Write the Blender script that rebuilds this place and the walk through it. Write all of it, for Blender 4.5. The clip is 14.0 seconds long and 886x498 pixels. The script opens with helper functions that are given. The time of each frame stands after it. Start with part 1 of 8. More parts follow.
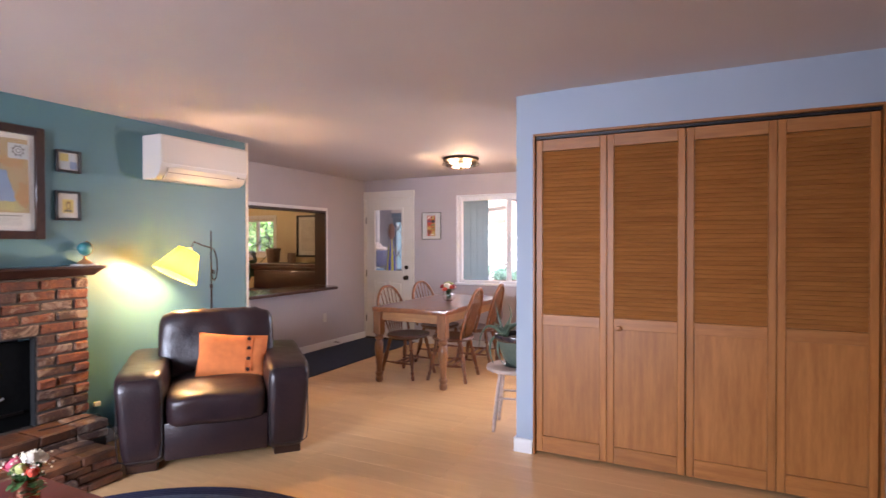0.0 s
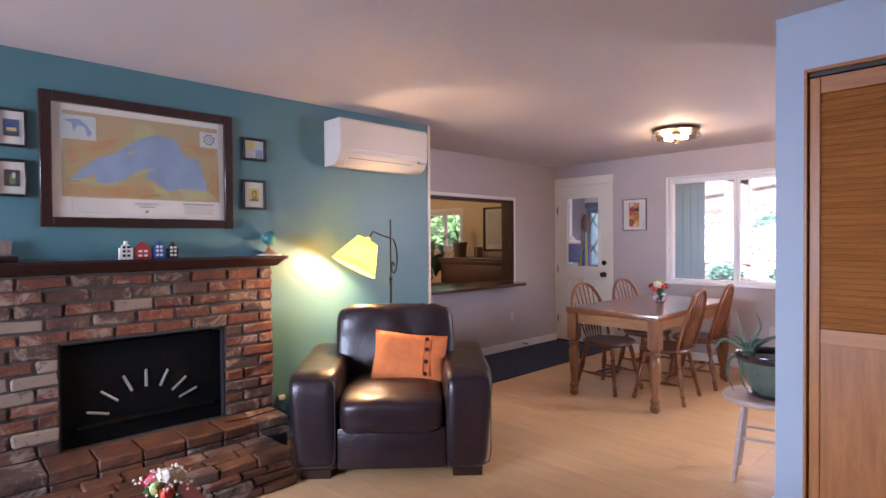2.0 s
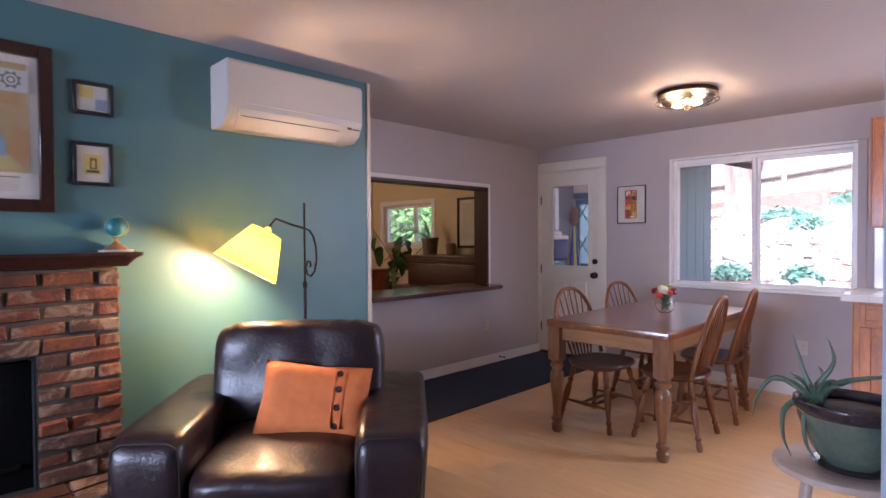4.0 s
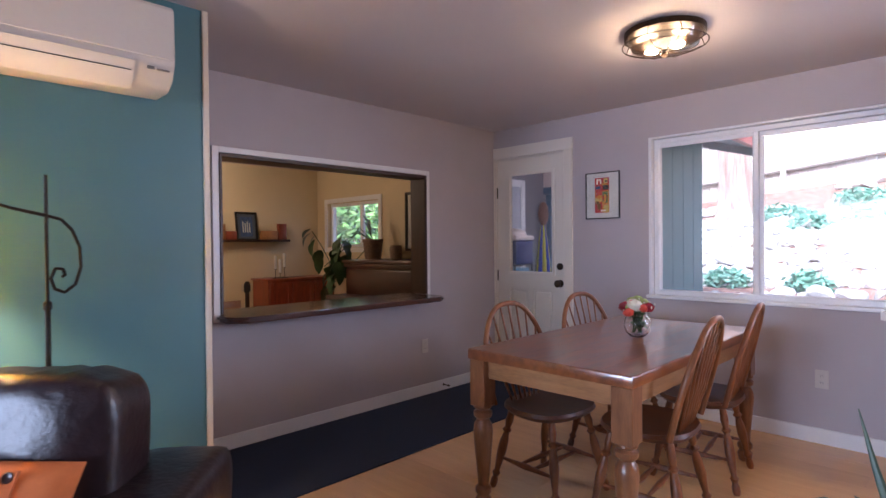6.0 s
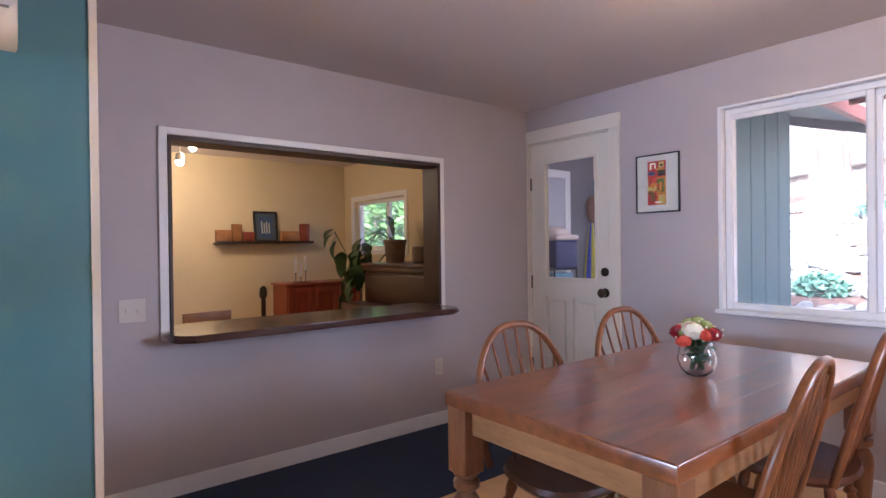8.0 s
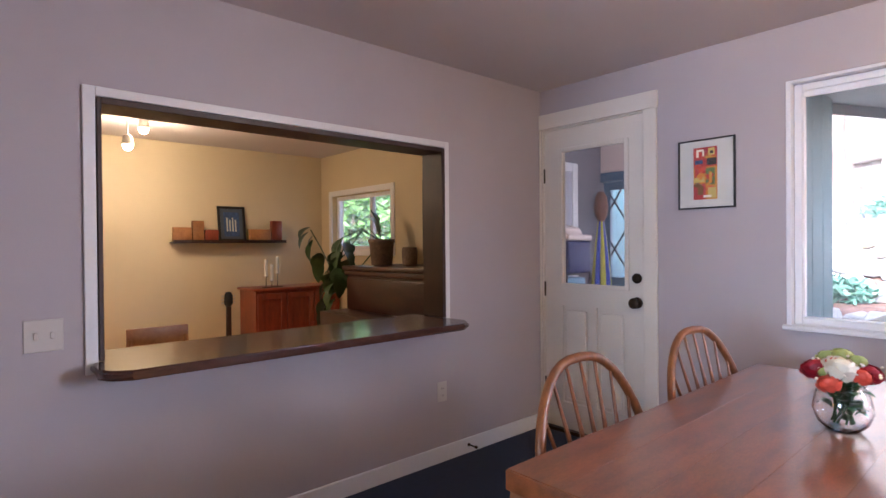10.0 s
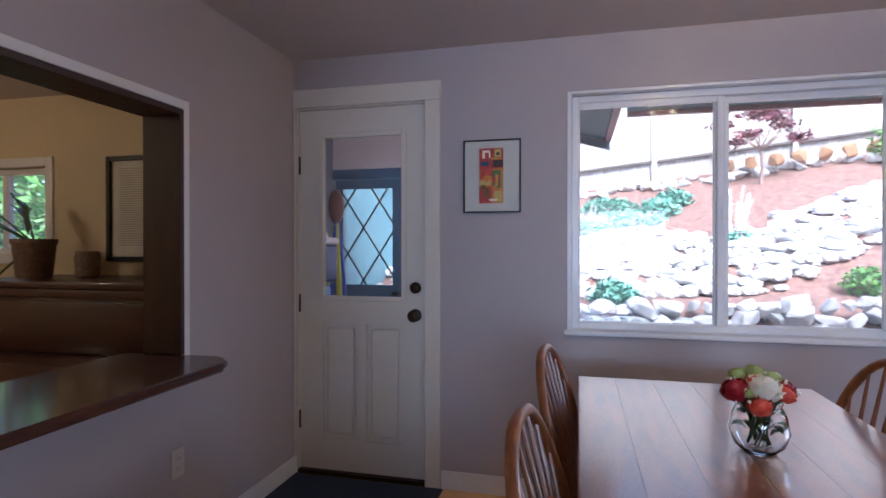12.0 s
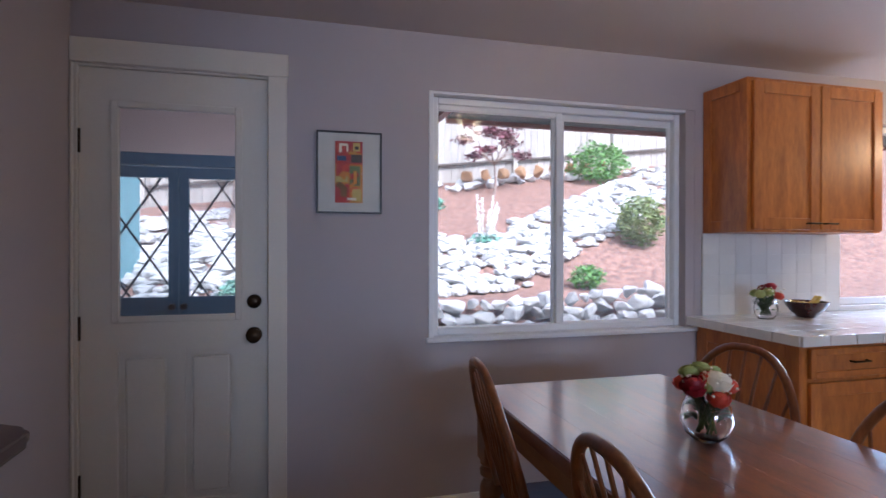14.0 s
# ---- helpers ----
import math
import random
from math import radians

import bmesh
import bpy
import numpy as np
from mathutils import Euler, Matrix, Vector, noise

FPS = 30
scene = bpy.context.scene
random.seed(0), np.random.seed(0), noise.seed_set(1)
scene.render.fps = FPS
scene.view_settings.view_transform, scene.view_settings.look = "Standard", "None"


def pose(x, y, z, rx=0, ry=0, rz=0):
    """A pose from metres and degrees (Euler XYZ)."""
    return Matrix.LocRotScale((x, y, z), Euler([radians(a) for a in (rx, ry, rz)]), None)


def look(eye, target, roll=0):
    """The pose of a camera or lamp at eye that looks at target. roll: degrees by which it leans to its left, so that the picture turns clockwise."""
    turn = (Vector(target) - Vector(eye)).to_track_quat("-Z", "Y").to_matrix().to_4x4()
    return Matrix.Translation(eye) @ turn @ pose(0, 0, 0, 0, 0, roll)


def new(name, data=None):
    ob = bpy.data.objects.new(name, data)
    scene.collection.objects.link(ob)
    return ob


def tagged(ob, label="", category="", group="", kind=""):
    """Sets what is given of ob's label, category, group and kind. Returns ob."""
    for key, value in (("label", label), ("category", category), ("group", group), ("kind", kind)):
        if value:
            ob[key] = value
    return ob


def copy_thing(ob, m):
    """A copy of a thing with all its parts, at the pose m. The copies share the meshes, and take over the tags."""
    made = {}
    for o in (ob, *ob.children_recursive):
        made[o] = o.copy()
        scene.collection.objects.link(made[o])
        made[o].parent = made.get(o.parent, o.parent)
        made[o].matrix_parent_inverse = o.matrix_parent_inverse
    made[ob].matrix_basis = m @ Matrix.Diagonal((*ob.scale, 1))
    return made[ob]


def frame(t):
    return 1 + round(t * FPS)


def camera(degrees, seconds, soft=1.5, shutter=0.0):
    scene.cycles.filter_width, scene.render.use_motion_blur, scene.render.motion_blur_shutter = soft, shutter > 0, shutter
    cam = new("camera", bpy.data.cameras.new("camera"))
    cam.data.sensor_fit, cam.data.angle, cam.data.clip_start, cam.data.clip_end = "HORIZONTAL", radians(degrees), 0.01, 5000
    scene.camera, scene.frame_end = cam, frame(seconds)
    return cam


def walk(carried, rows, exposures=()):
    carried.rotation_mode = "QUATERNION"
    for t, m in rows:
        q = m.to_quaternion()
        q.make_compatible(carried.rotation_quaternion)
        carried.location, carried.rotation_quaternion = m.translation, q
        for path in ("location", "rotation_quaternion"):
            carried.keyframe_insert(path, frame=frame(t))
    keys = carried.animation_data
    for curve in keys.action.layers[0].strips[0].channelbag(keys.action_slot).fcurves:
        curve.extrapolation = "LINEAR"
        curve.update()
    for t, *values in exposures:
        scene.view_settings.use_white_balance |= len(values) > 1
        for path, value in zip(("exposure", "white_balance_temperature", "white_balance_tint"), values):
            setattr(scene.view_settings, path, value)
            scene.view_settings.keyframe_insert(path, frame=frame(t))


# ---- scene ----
cam = camera(78.3, 14.0, 1.5, 0.3)
PATH = [
    (0, (-0.286, -0.155, 1.402), (-1.179, 1.634, 1.379), -0.1),
    (0.5, (-0.349, -0.077, 1.382), (-1.444, 1.596, 1.356), -0.3),
    (1, (-0.461, 0.064, 1.365), (-1.741, 1.601, 1.339), -0.4),
    (1.5, (-0.577, 0.213, 1.36), (-1.961, 1.656, 1.331), -0.5),
    (2, (-0.701, 0.387, 1.344), (-2.144, 1.772, 1.313), -0.4),
    (2.5, (-0.835, 0.61, 1.334), (-2.29, 1.981, 1.303), -0.5),
    (3, (-0.965, 0.826, 1.306), (-2.418, 2.201, 1.272), -0.4),
    (3.5, (-1.125, 1.095, 1.312), (-2.567, 2.481, 1.275), -0.4),
    (4, (-1.259, 1.344, 1.309), (-2.678, 2.753, 1.269), -0.3),
    (6.5, (-1.702, 2.757, 1.254), (-3.11, 4.177, 1.237), -0.5),
    (7, (-1.772, 2.966, 1.253), (-3.251, 4.313, 1.239), -0.6),
    (7.5, (-1.835, 3.143, 1.25), (-3.401, 4.387, 1.238), -0.7),
    (10, (-2.548, 3.511, 1.263), (-4.043, 4.84, 1.248), -0.5),
    (10.5, (-2.737, 3.551, 1.258), (-3.981, 5.117, 1.253), -0.0),
    (11, (-2.937, 3.585, 1.252), (-3.892, 5.342, 1.244), -0.0),
    (11.5, (-3.163, 3.681, 1.274), (-3.861, 5.555, 1.258), 0.0),
    (12, (-3.367, 3.752, 1.278), (-3.849, 5.693, 1.266), 0.0),
    (12.5, (-3.575, 3.798, 1.285), (-3.803, 5.785, 1.273), 0.0),
    (13, (-3.757, 3.884, 1.273), (-3.755, 5.883, 1.259), 0.1),
    (13.5, (-3.883, 3.977, 1.298), (-3.639, 5.962, 1.275), 0.2),
    (14, (-4.026, 3.997, 1.296), (-3.51, 5.929, 1.287), 0.1),
]

# ---- world and lights ----
world = bpy.data.worlds.new("sky")
scene.world = world
world.use_nodes = True
wn = world.node_tree
sky = wn.nodes.new("ShaderNodeTexSky")
sky.sky_type = "NISHITA"
sky.sun_disc = False
sky.sun_elevation = radians(50)
sky.sun_rotation = radians(200)
sky.air_density, sky.dust_density = 1.0, 3.0
wn.nodes["Background"].inputs[1].default_value = 0.15
wn.links.new(sky.outputs[0], wn.nodes["Background"].inputs[0])


def lamp(name, kind, m, energy, color, **more):
    data = bpy.data.lights.new(name, kind)
    data.energy, data.color = energy, color
    for k, v in more.items():
        if k == "size":
            data.shape = "RECTANGLE"
            data.size, data.size_y = v
        elif k == "angle":
            data.angle = v
        elif k == "spread":
            data.spread = v
        elif k == "radius":
            data.shadow_soft_size = v
    ob = new(name, data)
    ob.matrix_world = m
    return ob


DAY = (0.62, 0.78, 1.0)
lamp("sun", "SUN", look((3, -5, 9), (0, 3, 0)), 4.2, (1.0, 0.97, 0.93), angle=radians(30))
lamp("daylight_living_window", "AREA", look((-2.75, -2.48, 1.35), (-2.9, 2.2, 0.3)), 18, DAY, size=(2.2, 1.3), spread=radians(100))
lamp("daylight_kitchen_window", "AREA", look((0.14, 6.42, 1.5), (-1.9, 4.6, 0.0)), 10, DAY, size=(0.7, 0.9), spread=radians(125))
# Added fill lamp inside the mud room, with no window or fixture behind it.
lamp("mud_room_fill", "AREA", look((-4.15, 7.15, 1.6), (-4.9, 8.1, 1.4)), 1.7, (0.9, 0.9, 1.0), size=(0.7, 0.9))
lamp("kitchen_lamp_beyond", "POINT", pose(-0.15, 5.7, 1.95), 9.5, (1.0, 0.70, 0.38), radius=0.08)
EXPOSURES = [(0.0, 2.74, 6800, 24), (1.5, 2.6, 6400, 26), (4.0, 2.15, 5950, 26), (6.5, 2.15, 5750, 20), (7.5, 2.45, 5750, 19), (10.0, 2.65, 5900, 18), (11.0, 2.2, 5650, 15), (12.5, 1.58, 5400, 15), (14.0, 1.38, 5500, 14)]
walk(cam, [(t, look(eye, target, roll)) for t, eye, target, roll in PATH], EXPOSURES)


# ---- materials ----
def mat(name, c1, c2=None, rough=0.5, metal=0.0, scale=8.0, bump=0.1, fine=60.0, stretch=(1, 1, 1), spec=0.5,
        vary=0.0, coat=0.0, emit=None, strength=0.0, trans=0.0, island=0.0, detail=5.0, dist=0.004):
    """A surface of two colours mixed by a coarse and a fine grain, with relief."""
    m = bpy.data.materials.new(name)
    m.use_nodes = True
    t = m.node_tree
    n, l = t.nodes, t.links
    b = n["Principled BSDF"]
    c2 = c2 or tuple(x * 0.85 for x in c1)
    co = n.new("ShaderNodeTexCoord")
    mp = n.new("ShaderNodeMapping")
    mp.inputs["Scale"].default_value = stretch
    l.new(co.outputs["Object"], mp.inputs["Vector"])
    big = n.new("ShaderNodeTexNoise")
    big.inputs["Scale"].default_value = scale
    big.inputs["Detail"].default_value = detail
    small = n.new("ShaderNodeTexNoise")
    small.inputs["Scale"].default_value = fine
    small.inputs["Detail"].default_value = 4
    info = n.new("ShaderNodeObjectInfo")
    if vary or island:
        off = n.new("ShaderNodeVectorMath")
        off.operation = "SCALE"
        off.inputs[0].default_value = (17.0, 31.0, 23.0)
        l.new(info.outputs["Random"], off.inputs["Scale"])
        add = n.new("ShaderNodeVectorMath")
        l.new(mp.outputs[0], add.inputs[0])
        l.new(off.outputs[0], add.inputs[1])
        src = add.outputs[0]
    else:
        src = mp.outputs[0]
    l.new(src, big.inputs["Vector"])
    l.new(src, small.inputs["Vector"])
    mx = n.new("ShaderNodeMath")
    mx.operation = "MULTIPLY_ADD"
    mx.inputs[1].default_value = 0.35
    l.new(small.outputs["Fac"], mx.inputs[0])
    sc = n.new("ShaderNodeMath")
    sc.operation = "MULTIPLY"
    sc.inputs[1].default_value = 0.65
    l.new(big.outputs["Fac"], sc.inputs[0])
    l.new(sc.outputs[0], mx.inputs[2])
    ramp = n.new("ShaderNodeValToRGB")
    ramp.color_ramp.elements[0].position, ramp.color_ramp.elements[1].position = 0.36, 0.64
    ramp.color_ramp.elements[0].color = (*c2, 1)
    ramp.color_ramp.elements[1].color = (*c1, 1)
    l.new(mx.outputs[0], ramp.inputs[0])
    col = ramp.outputs[0]
    if vary or island:
        hsv = n.new("ShaderNodeHueSaturation")
        rnd = info.outputs["Random"]
        if island:
            rnd = n.new("ShaderNodeNewGeometry").outputs["Random Per Island"]
        amount = vary or island
        mr = n.new("ShaderNodeMapRange")
        mr.inputs["To Min"].default_value, mr.inputs["To Max"].default_value = 1 - amount, 1 + amount
        l.new(rnd, mr.inputs["Value"])
        l.new(mr.outputs[0], hsv.inputs["Value"])
        l.new(col, hsv.inputs["Color"])
        col = hsv.outputs[0]
    l.new(col, b.inputs["Base Color"])
    rr = n.new("ShaderNodeMapRange")
    rr.inputs["To Min"].default_value, rr.inputs["To Max"].default_value = max(0.02, rough * 0.82), min(1, rough * 1.18)
    l.new(big.outputs["Fac"], rr.inputs["Value"])
    l.new(rr.outputs[0], b.inputs["Roughness"])
    b.inputs["Metallic"].default_value = metal
    b.inputs["Specular IOR Level"].default_value = spec
    b.inputs["Coat Weight"].default_value = coat
    b.inputs["Coat Roughness"].default_value = 0.12
    if bump:
        bp = n.new("ShaderNodeBump")
        bp.inputs["Strength"].default_value = bump
        bp.inputs["Distance"].default_value = dist
        l.new(mx.outputs[0], bp.inputs["Height"])
        l.new(bp.outputs[0], b.inputs["Normal"])
    if emit:
        b.inputs["Emission Color"].default_value = (*emit, 1)
        b.inputs["Emission Strength"].default_value = strength
    if trans:
        b.inputs["Transmission Weight"].default_value = trans
    return m


def glass_mat(name, tint=(1, 1, 1), rough=0.0, ior=1.45):
    m = bpy.data.materials.new(name)
    m.use_nodes = True
    b = m.node_tree.nodes["Principled BSDF"]
    b.inputs["Base Color"].default_value = (*tint, 1)
    b.inputs["Roughness"].default_value = rough
    b.inputs["Transmission Weight"].default_value = 1.0
    b.inputs["IOR"].default_value = ior
    return m


M = {}
M["teal"] = mat("teal paint", (0.074, 0.184, 0.208), (0.067, 0.170, 0.192), 0.42, scale=3, bump=0.25, fine=220, dist=0.002)
M["lilac"] = mat("grey lilac paint", (0.445, 0.395, 0.405), (0.42, 0.372, 0.382), 0.55, scale=3, bump=0.3, fine=200, dist=0.002)
M["blue_wall"] = mat("pale blue paint", (0.36, 0.445, 0.545), (0.34, 0.42, 0.515), 0.55, scale=3, bump=0.25, fine=200, dist=0.002)
M["yellow_wall"] = mat("cream yellow paint", (0.66, 0.55, 0.36), (0.62, 0.52, 0.34), 0.6, scale=3, bump=0.25, fine=200, dist=0.002)
M["ceiling"] = mat("ceiling paint", (0.62, 0.57, 0.57), (0.59, 0.54, 0.54), 0.7, scale=2, bump=0.35, fine=120, dist=0.003)
M["white"] = mat("white trim paint", (0.78, 0.77, 0.76), (0.73, 0.72, 0.71), 0.35, scale=4, bump=0.08, fine=80)
M["cream_trim"] = mat("cream trim paint", (0.72, 0.62, 0.50), (0.68, 0.58, 0.46), 0.4, scale=4, bump=0.08)
M["door_white"] = mat("cream white door paint", (0.72, 0.665, 0.59), (0.68, 0.625, 0.55), 0.4, scale=3, bump=0.1, fine=90)
M["vinyl"] = mat("white vinyl", (0.8, 0.8, 0.82), (0.76, 0.76, 0.78), 0.3, scale=3, bump=0.03)
M["laminate"] = mat("birch plank floor", (0.80, 0.50, 0.245), (0.74, 0.455, 0.22), 0.25, scale=3.0, fine=14, bump=0.05, stretch=(1.0, 7, 1), vary=0.035, spec=0.5)
M["floor_base"] = mat("floor joints", (0.25, 0.15, 0.08), None, 0.6)
M["mat_blue"] = mat("navy ribbed mat", (0.020, 0.034, 0.070), (0.012, 0.020, 0.045), 0.85, scale=40, fine=300, bump=0.8)
M["pine"] = mat("honey pine", (0.43, 0.168, 0.042), (0.30, 0.107, 0.025), 0.42, scale=4.0, fine=26, bump=0.08, stretch=(9, 9, 0.7), vary=0.09, spec=0.45)
M["alder"] = mat("knotty alder", (0.60, 0.205, 0.035), (0.36, 0.105, 0.018), 0.36, scale=5.0, fine=24, bump=0.06, stretch=(4, 4, 0.9), vary=0.08, coat=0.2)
M["dark_wood"] = mat("espresso wood", (0.038, 0.014, 0.010), (0.020, 0.008, 0.006), 0.3, scale=6, fine=40, bump=0.06, stretch=(1, 6, 6), coat=0.25)
M["bar_wood"] = mat("dark cherry bar", (0.085, 0.03, 0.02), (0.045, 0.016, 0.011), 0.22, scale=6, fine=40, bump=0.04, stretch=(6, 1, 6), coat=0.4)
M["liner"] = mat("walnut liner", (0.050, 0.019, 0.013), (0.028, 0.011, 0.008), 0.45, scale=6, fine=40, bump=0.06, stretch=(6, 6, 1))
M["table_top"] = mat("polished oak top", (0.27, 0.080, 0.022), (0.12, 0.036, 0.012), 0.30, scale=3.5, fine=60, bump=0.0, stretch=(6, 1.2, 6), coat=1.0, vary=0.05)
M["table_top"].node_tree.nodes["Principled BSDF"].inputs["Coat Roughness"].default_value = 0.16
M["table_top"].node_tree.nodes["Principled BSDF"].inputs["Coat IOR"].default_value = 1.6
M["table_leg"] = mat("oak leg", (0.26, 0.11, 0.045), (0.16, 0.06, 0.025), 0.35, scale=6, fine=30, bump=0.05, stretch=(5, 5, 0.8), coat=0.2)
M["apron"] = mat("honey oak apron", (0.36, 0.175, 0.07), (0.24, 0.11, 0.045), 0.38, scale=6, fine=30, bump=0.05, stretch=(1, 1, 6))
M["chair_wood"] = mat("spindle chair oak", (0.25, 0.080, 0.021), (0.12, 0.037, 0.011), 0.36, scale=8, fine=40, bump=0.05, stretch=(4, 4, 0.8), coat=0.08)
M["seat_wood"] = mat("chair seat oak", (0.13, 0.042, 0.014), (0.065, 0.021, 0.008), 0.38, scale=8, fine=40, bump=0.05, stretch=(5, 1, 1), coat=0.0, spec=0.4)
M["leather"] = mat("espresso leather", (0.028, 0.012, 0.013), (0.015, 0.008, 0.011), 0.36, scale=8, fine=60, bump=0.6, dist=0.010, spec=0.5, coat=0.12, detail=3)
tree = M["leather"].node_tree
crease = tree.nodes.new("ShaderNodeTexNoise")
crease.noise_type = "RIDGED_MULTIFRACTAL"
crease.inputs["Scale"].default_value, crease.inputs["Detail"].default_value = 7, 6
cells = tree.nodes.new("ShaderNodeTexVoronoi")
cells.inputs["Scale"].default_value = 170
bump1, bump2 = tree.nodes.new("ShaderNodeBump"), tree.nodes.new("ShaderNodeBump")
bump1.inputs["Strength"].default_value, bump1.inputs["Distance"].default_value = 0.7, 0.008
bump2.inputs["Strength"].default_value, bump2.inputs["Distance"].default_value = 0.25, 0.001
place = tree.nodes.new("ShaderNodeTexCoord")
for a, b in ((place.outputs["Object"], crease.inputs["Vector"]), (place.outputs["Object"], cells.inputs["Vector"]), (crease.outputs["Fac"], bump1.inputs["Height"]), (cells.outputs["Distance"], bump2.inputs["Height"]),
             (tree.nodes["Principled BSDF"].inputs["Normal"].links[0].from_socket, bump1.inputs["Normal"]), (bump1.outputs[0], bump2.inputs["Normal"]), (bump2.outputs[0], tree.nodes["Principled BSDF"].inputs["Normal"])):
    tree.links.new(a, b)
M["seam"] = mat("leather seam", (0.012, 0.008, 0.008), None, 0.6)
M["orange"] = mat("orange woven cotton", (0.78, 0.22, 0.06), (0.66, 0.17, 0.045), 0.85, scale=20, fine=400, bump=0.5)
M["button"] = mat("dark button", (0.05, 0.02, 0.015), None, 0.3)
M["mortar"] = mat("grey mortar", (0.070, 0.055, 0.044), (0.034, 0.028, 0.023), 0.95, scale=20, fine=120, bump=0.8, dist=0.006)
M["soot"] = mat("sooty firebox", (0.006, 0.006, 0.006), (0.003, 0.003, 0.003), 0.85, scale=10, bump=0.3)
M["iron"] = mat("wrought iron", (0.03, 0.026, 0.024), (0.015, 0.013, 0.012), 0.45, metal=0.8, scale=20, bump=0.2)
M["bronze"] = mat("aged bronze", (0.06, 0.035, 0.02), (0.03, 0.02, 0.014), 0.38, metal=0.9, scale=20, bump=0.05)
M["steel"] = mat("bright steel", (0.6, 0.6, 0.6), None, 0.3, metal=1.0, bump=0.0)
M["black"] = mat("black paint", (0.012, 0.012, 0.013), None, 0.35, scale=10, bump=0.05)
M["paper"] = mat("off white paper", (0.66, 0.62, 0.54), (0.62, 0.58, 0.5), 0.8, scale=3, bump=0.0)
M["plastic"] = mat("white plastic", (0.58, 0.54, 0.49), (0.55, 0.51, 0.465), 0.34, scale=2, bump=0.0)
M["glass"] = glass_mat("clear glass")


def pane_mat(name):
    m = bpy.data.materials.new(name)
    m.use_nodes = True
    t = m.node_tree
    n, l = t.nodes, t.links
    n.remove(n["Principled BSDF"])
    tr = n.new("ShaderNodeBsdfTransparent")
    gl = n.new("ShaderNodeBsdfGlossy")
    gl.inputs["Roughness"].default_value = 0.02
    lw = n.new("ShaderNodeLayerWeight")
    lw.inputs["Blend"].default_value = 0.5
    pw = n.new("ShaderNodeMath")
    pw.operation = "POWER"
    pw.inputs[1].default_value = 4.0
    l.new(lw.outputs["Facing"], pw.inputs[0])
    fr = n.new("ShaderNodeMath")
    fr.operation = "MULTIPLY_ADD"
    fr.inputs[1].default_value, fr.inputs[2].default_value = 0.55, 0.025
    l.new(pw.outputs[0], fr.inputs[0])
    mx = n.new("ShaderNodeMixShader")
    l.new(fr.outputs[0], mx.inputs[0])
    l.new(tr.outputs[0], mx.inputs[1])
    l.new(gl.outputs[0], mx.inputs[2])
    # Translucent veil added to imitate the bright haze of glare over the panes.
    haze = n.new("ShaderNodeBsdfTranslucent")
    dm = n.new("ShaderNodeMixShader")
    dm.inputs[0].default_value = 0.09
    l.new(mx.outputs[0], dm.inputs[1])
    l.new(haze.outputs[0], dm.inputs[2])
    l.new(dm.outputs[0], n["Material Output"].inputs["Surface"])
    return m


M["pane"] = pane_mat("window pane")


# ---- mesh helpers ----
def finish(name, bm, material, parent=None, label="", kind="", smooth=True):
    me = bpy.data.meshes.new(name)
    bmesh.ops.recalc_face_normals(bm, faces=bm.faces)
    bm.to_mesh(me)
    bm.free()
    for k in (material if isinstance(material, (list, tuple)) else [material]):
        me.materials.append(M[k])
    if smooth:
        me.shade_smooth()
        me.set_sharp_from_angle(angle=radians(38))
    ob = new(name, me)
    if parent:
        ob.parent = parent
    return tagged(ob, label, kind=kind)


part = finish


def thing(name, label, category, m=None, group="", kind=""):
    ob = new(name)
    ob.empty_display_size = 0.1
    if m:
        ob.matrix_world = m
    return tagged(ob, label, category, group, kind)


def box(bm, x0, y0, z0, x1, y1, z1, bevel=0.0, seg=1, m=None, mi=0):
    vs = [bm.verts.new((x, y, z)) for x in (x0, x1) for y in (y0, y1) for z in (z0, z1)]
    fs = []
    for q in ((0, 1, 3, 2), (4, 6, 7, 5), (0, 4, 5, 1), (2, 3, 7, 6), (0, 2, 6, 4), (1, 5, 7, 3)):
        f = bm.faces.new([vs[i] for i in q])
        f.material_index = mi
        fs.append(f)
    if bevel:
        es = list({e for f in fs for e in f.edges})
        r = bmesh.ops.bevel(bm, geom=es, offset=bevel, segments=seg, affect="EDGES", profile=0.5)
        vs = list({v for f in r["faces"] for v in f.verts} | {v for v in vs if v.is_valid})
    if m:
        bmesh.ops.transform(bm, matrix=m, verts=vs)
    return vs


def boxes(name, rows, material, parent=None, bevel=0.0, **k):
    bm = bmesh.new()
    for r in rows:
        box(bm, *r, bevel=bevel)
    return finish(name, bm, material, parent, **k)


def lathe(bm, prof, seg=20, m=None, mi=0, cap=True):
    """prof: (radius, z) rows from below to above, turned round z."""
    rings, vs = [], []
    for r, z in prof:
        ring = [bm.verts.new((r * math.cos(2 * math.pi * i / seg), r * math.sin(2 * math.pi * i / seg), z)) for i in range(seg)]
        rings.append(ring)
        vs += ring
    for a, b in zip(rings, rings[1:]):
        for i in range(seg):
            f = bm.faces.new((a[i], a[(i + 1) % seg], b[(i + 1) % seg], b[i]))
            f.material_index = mi
    if cap:
        bm.faces.new(rings[0][::-1]).material_index = mi
        bm.faces.new(rings[-1]).material_index = mi
    if m:
        bmesh.ops.transform(bm, matrix=m, verts=vs)
    return vs


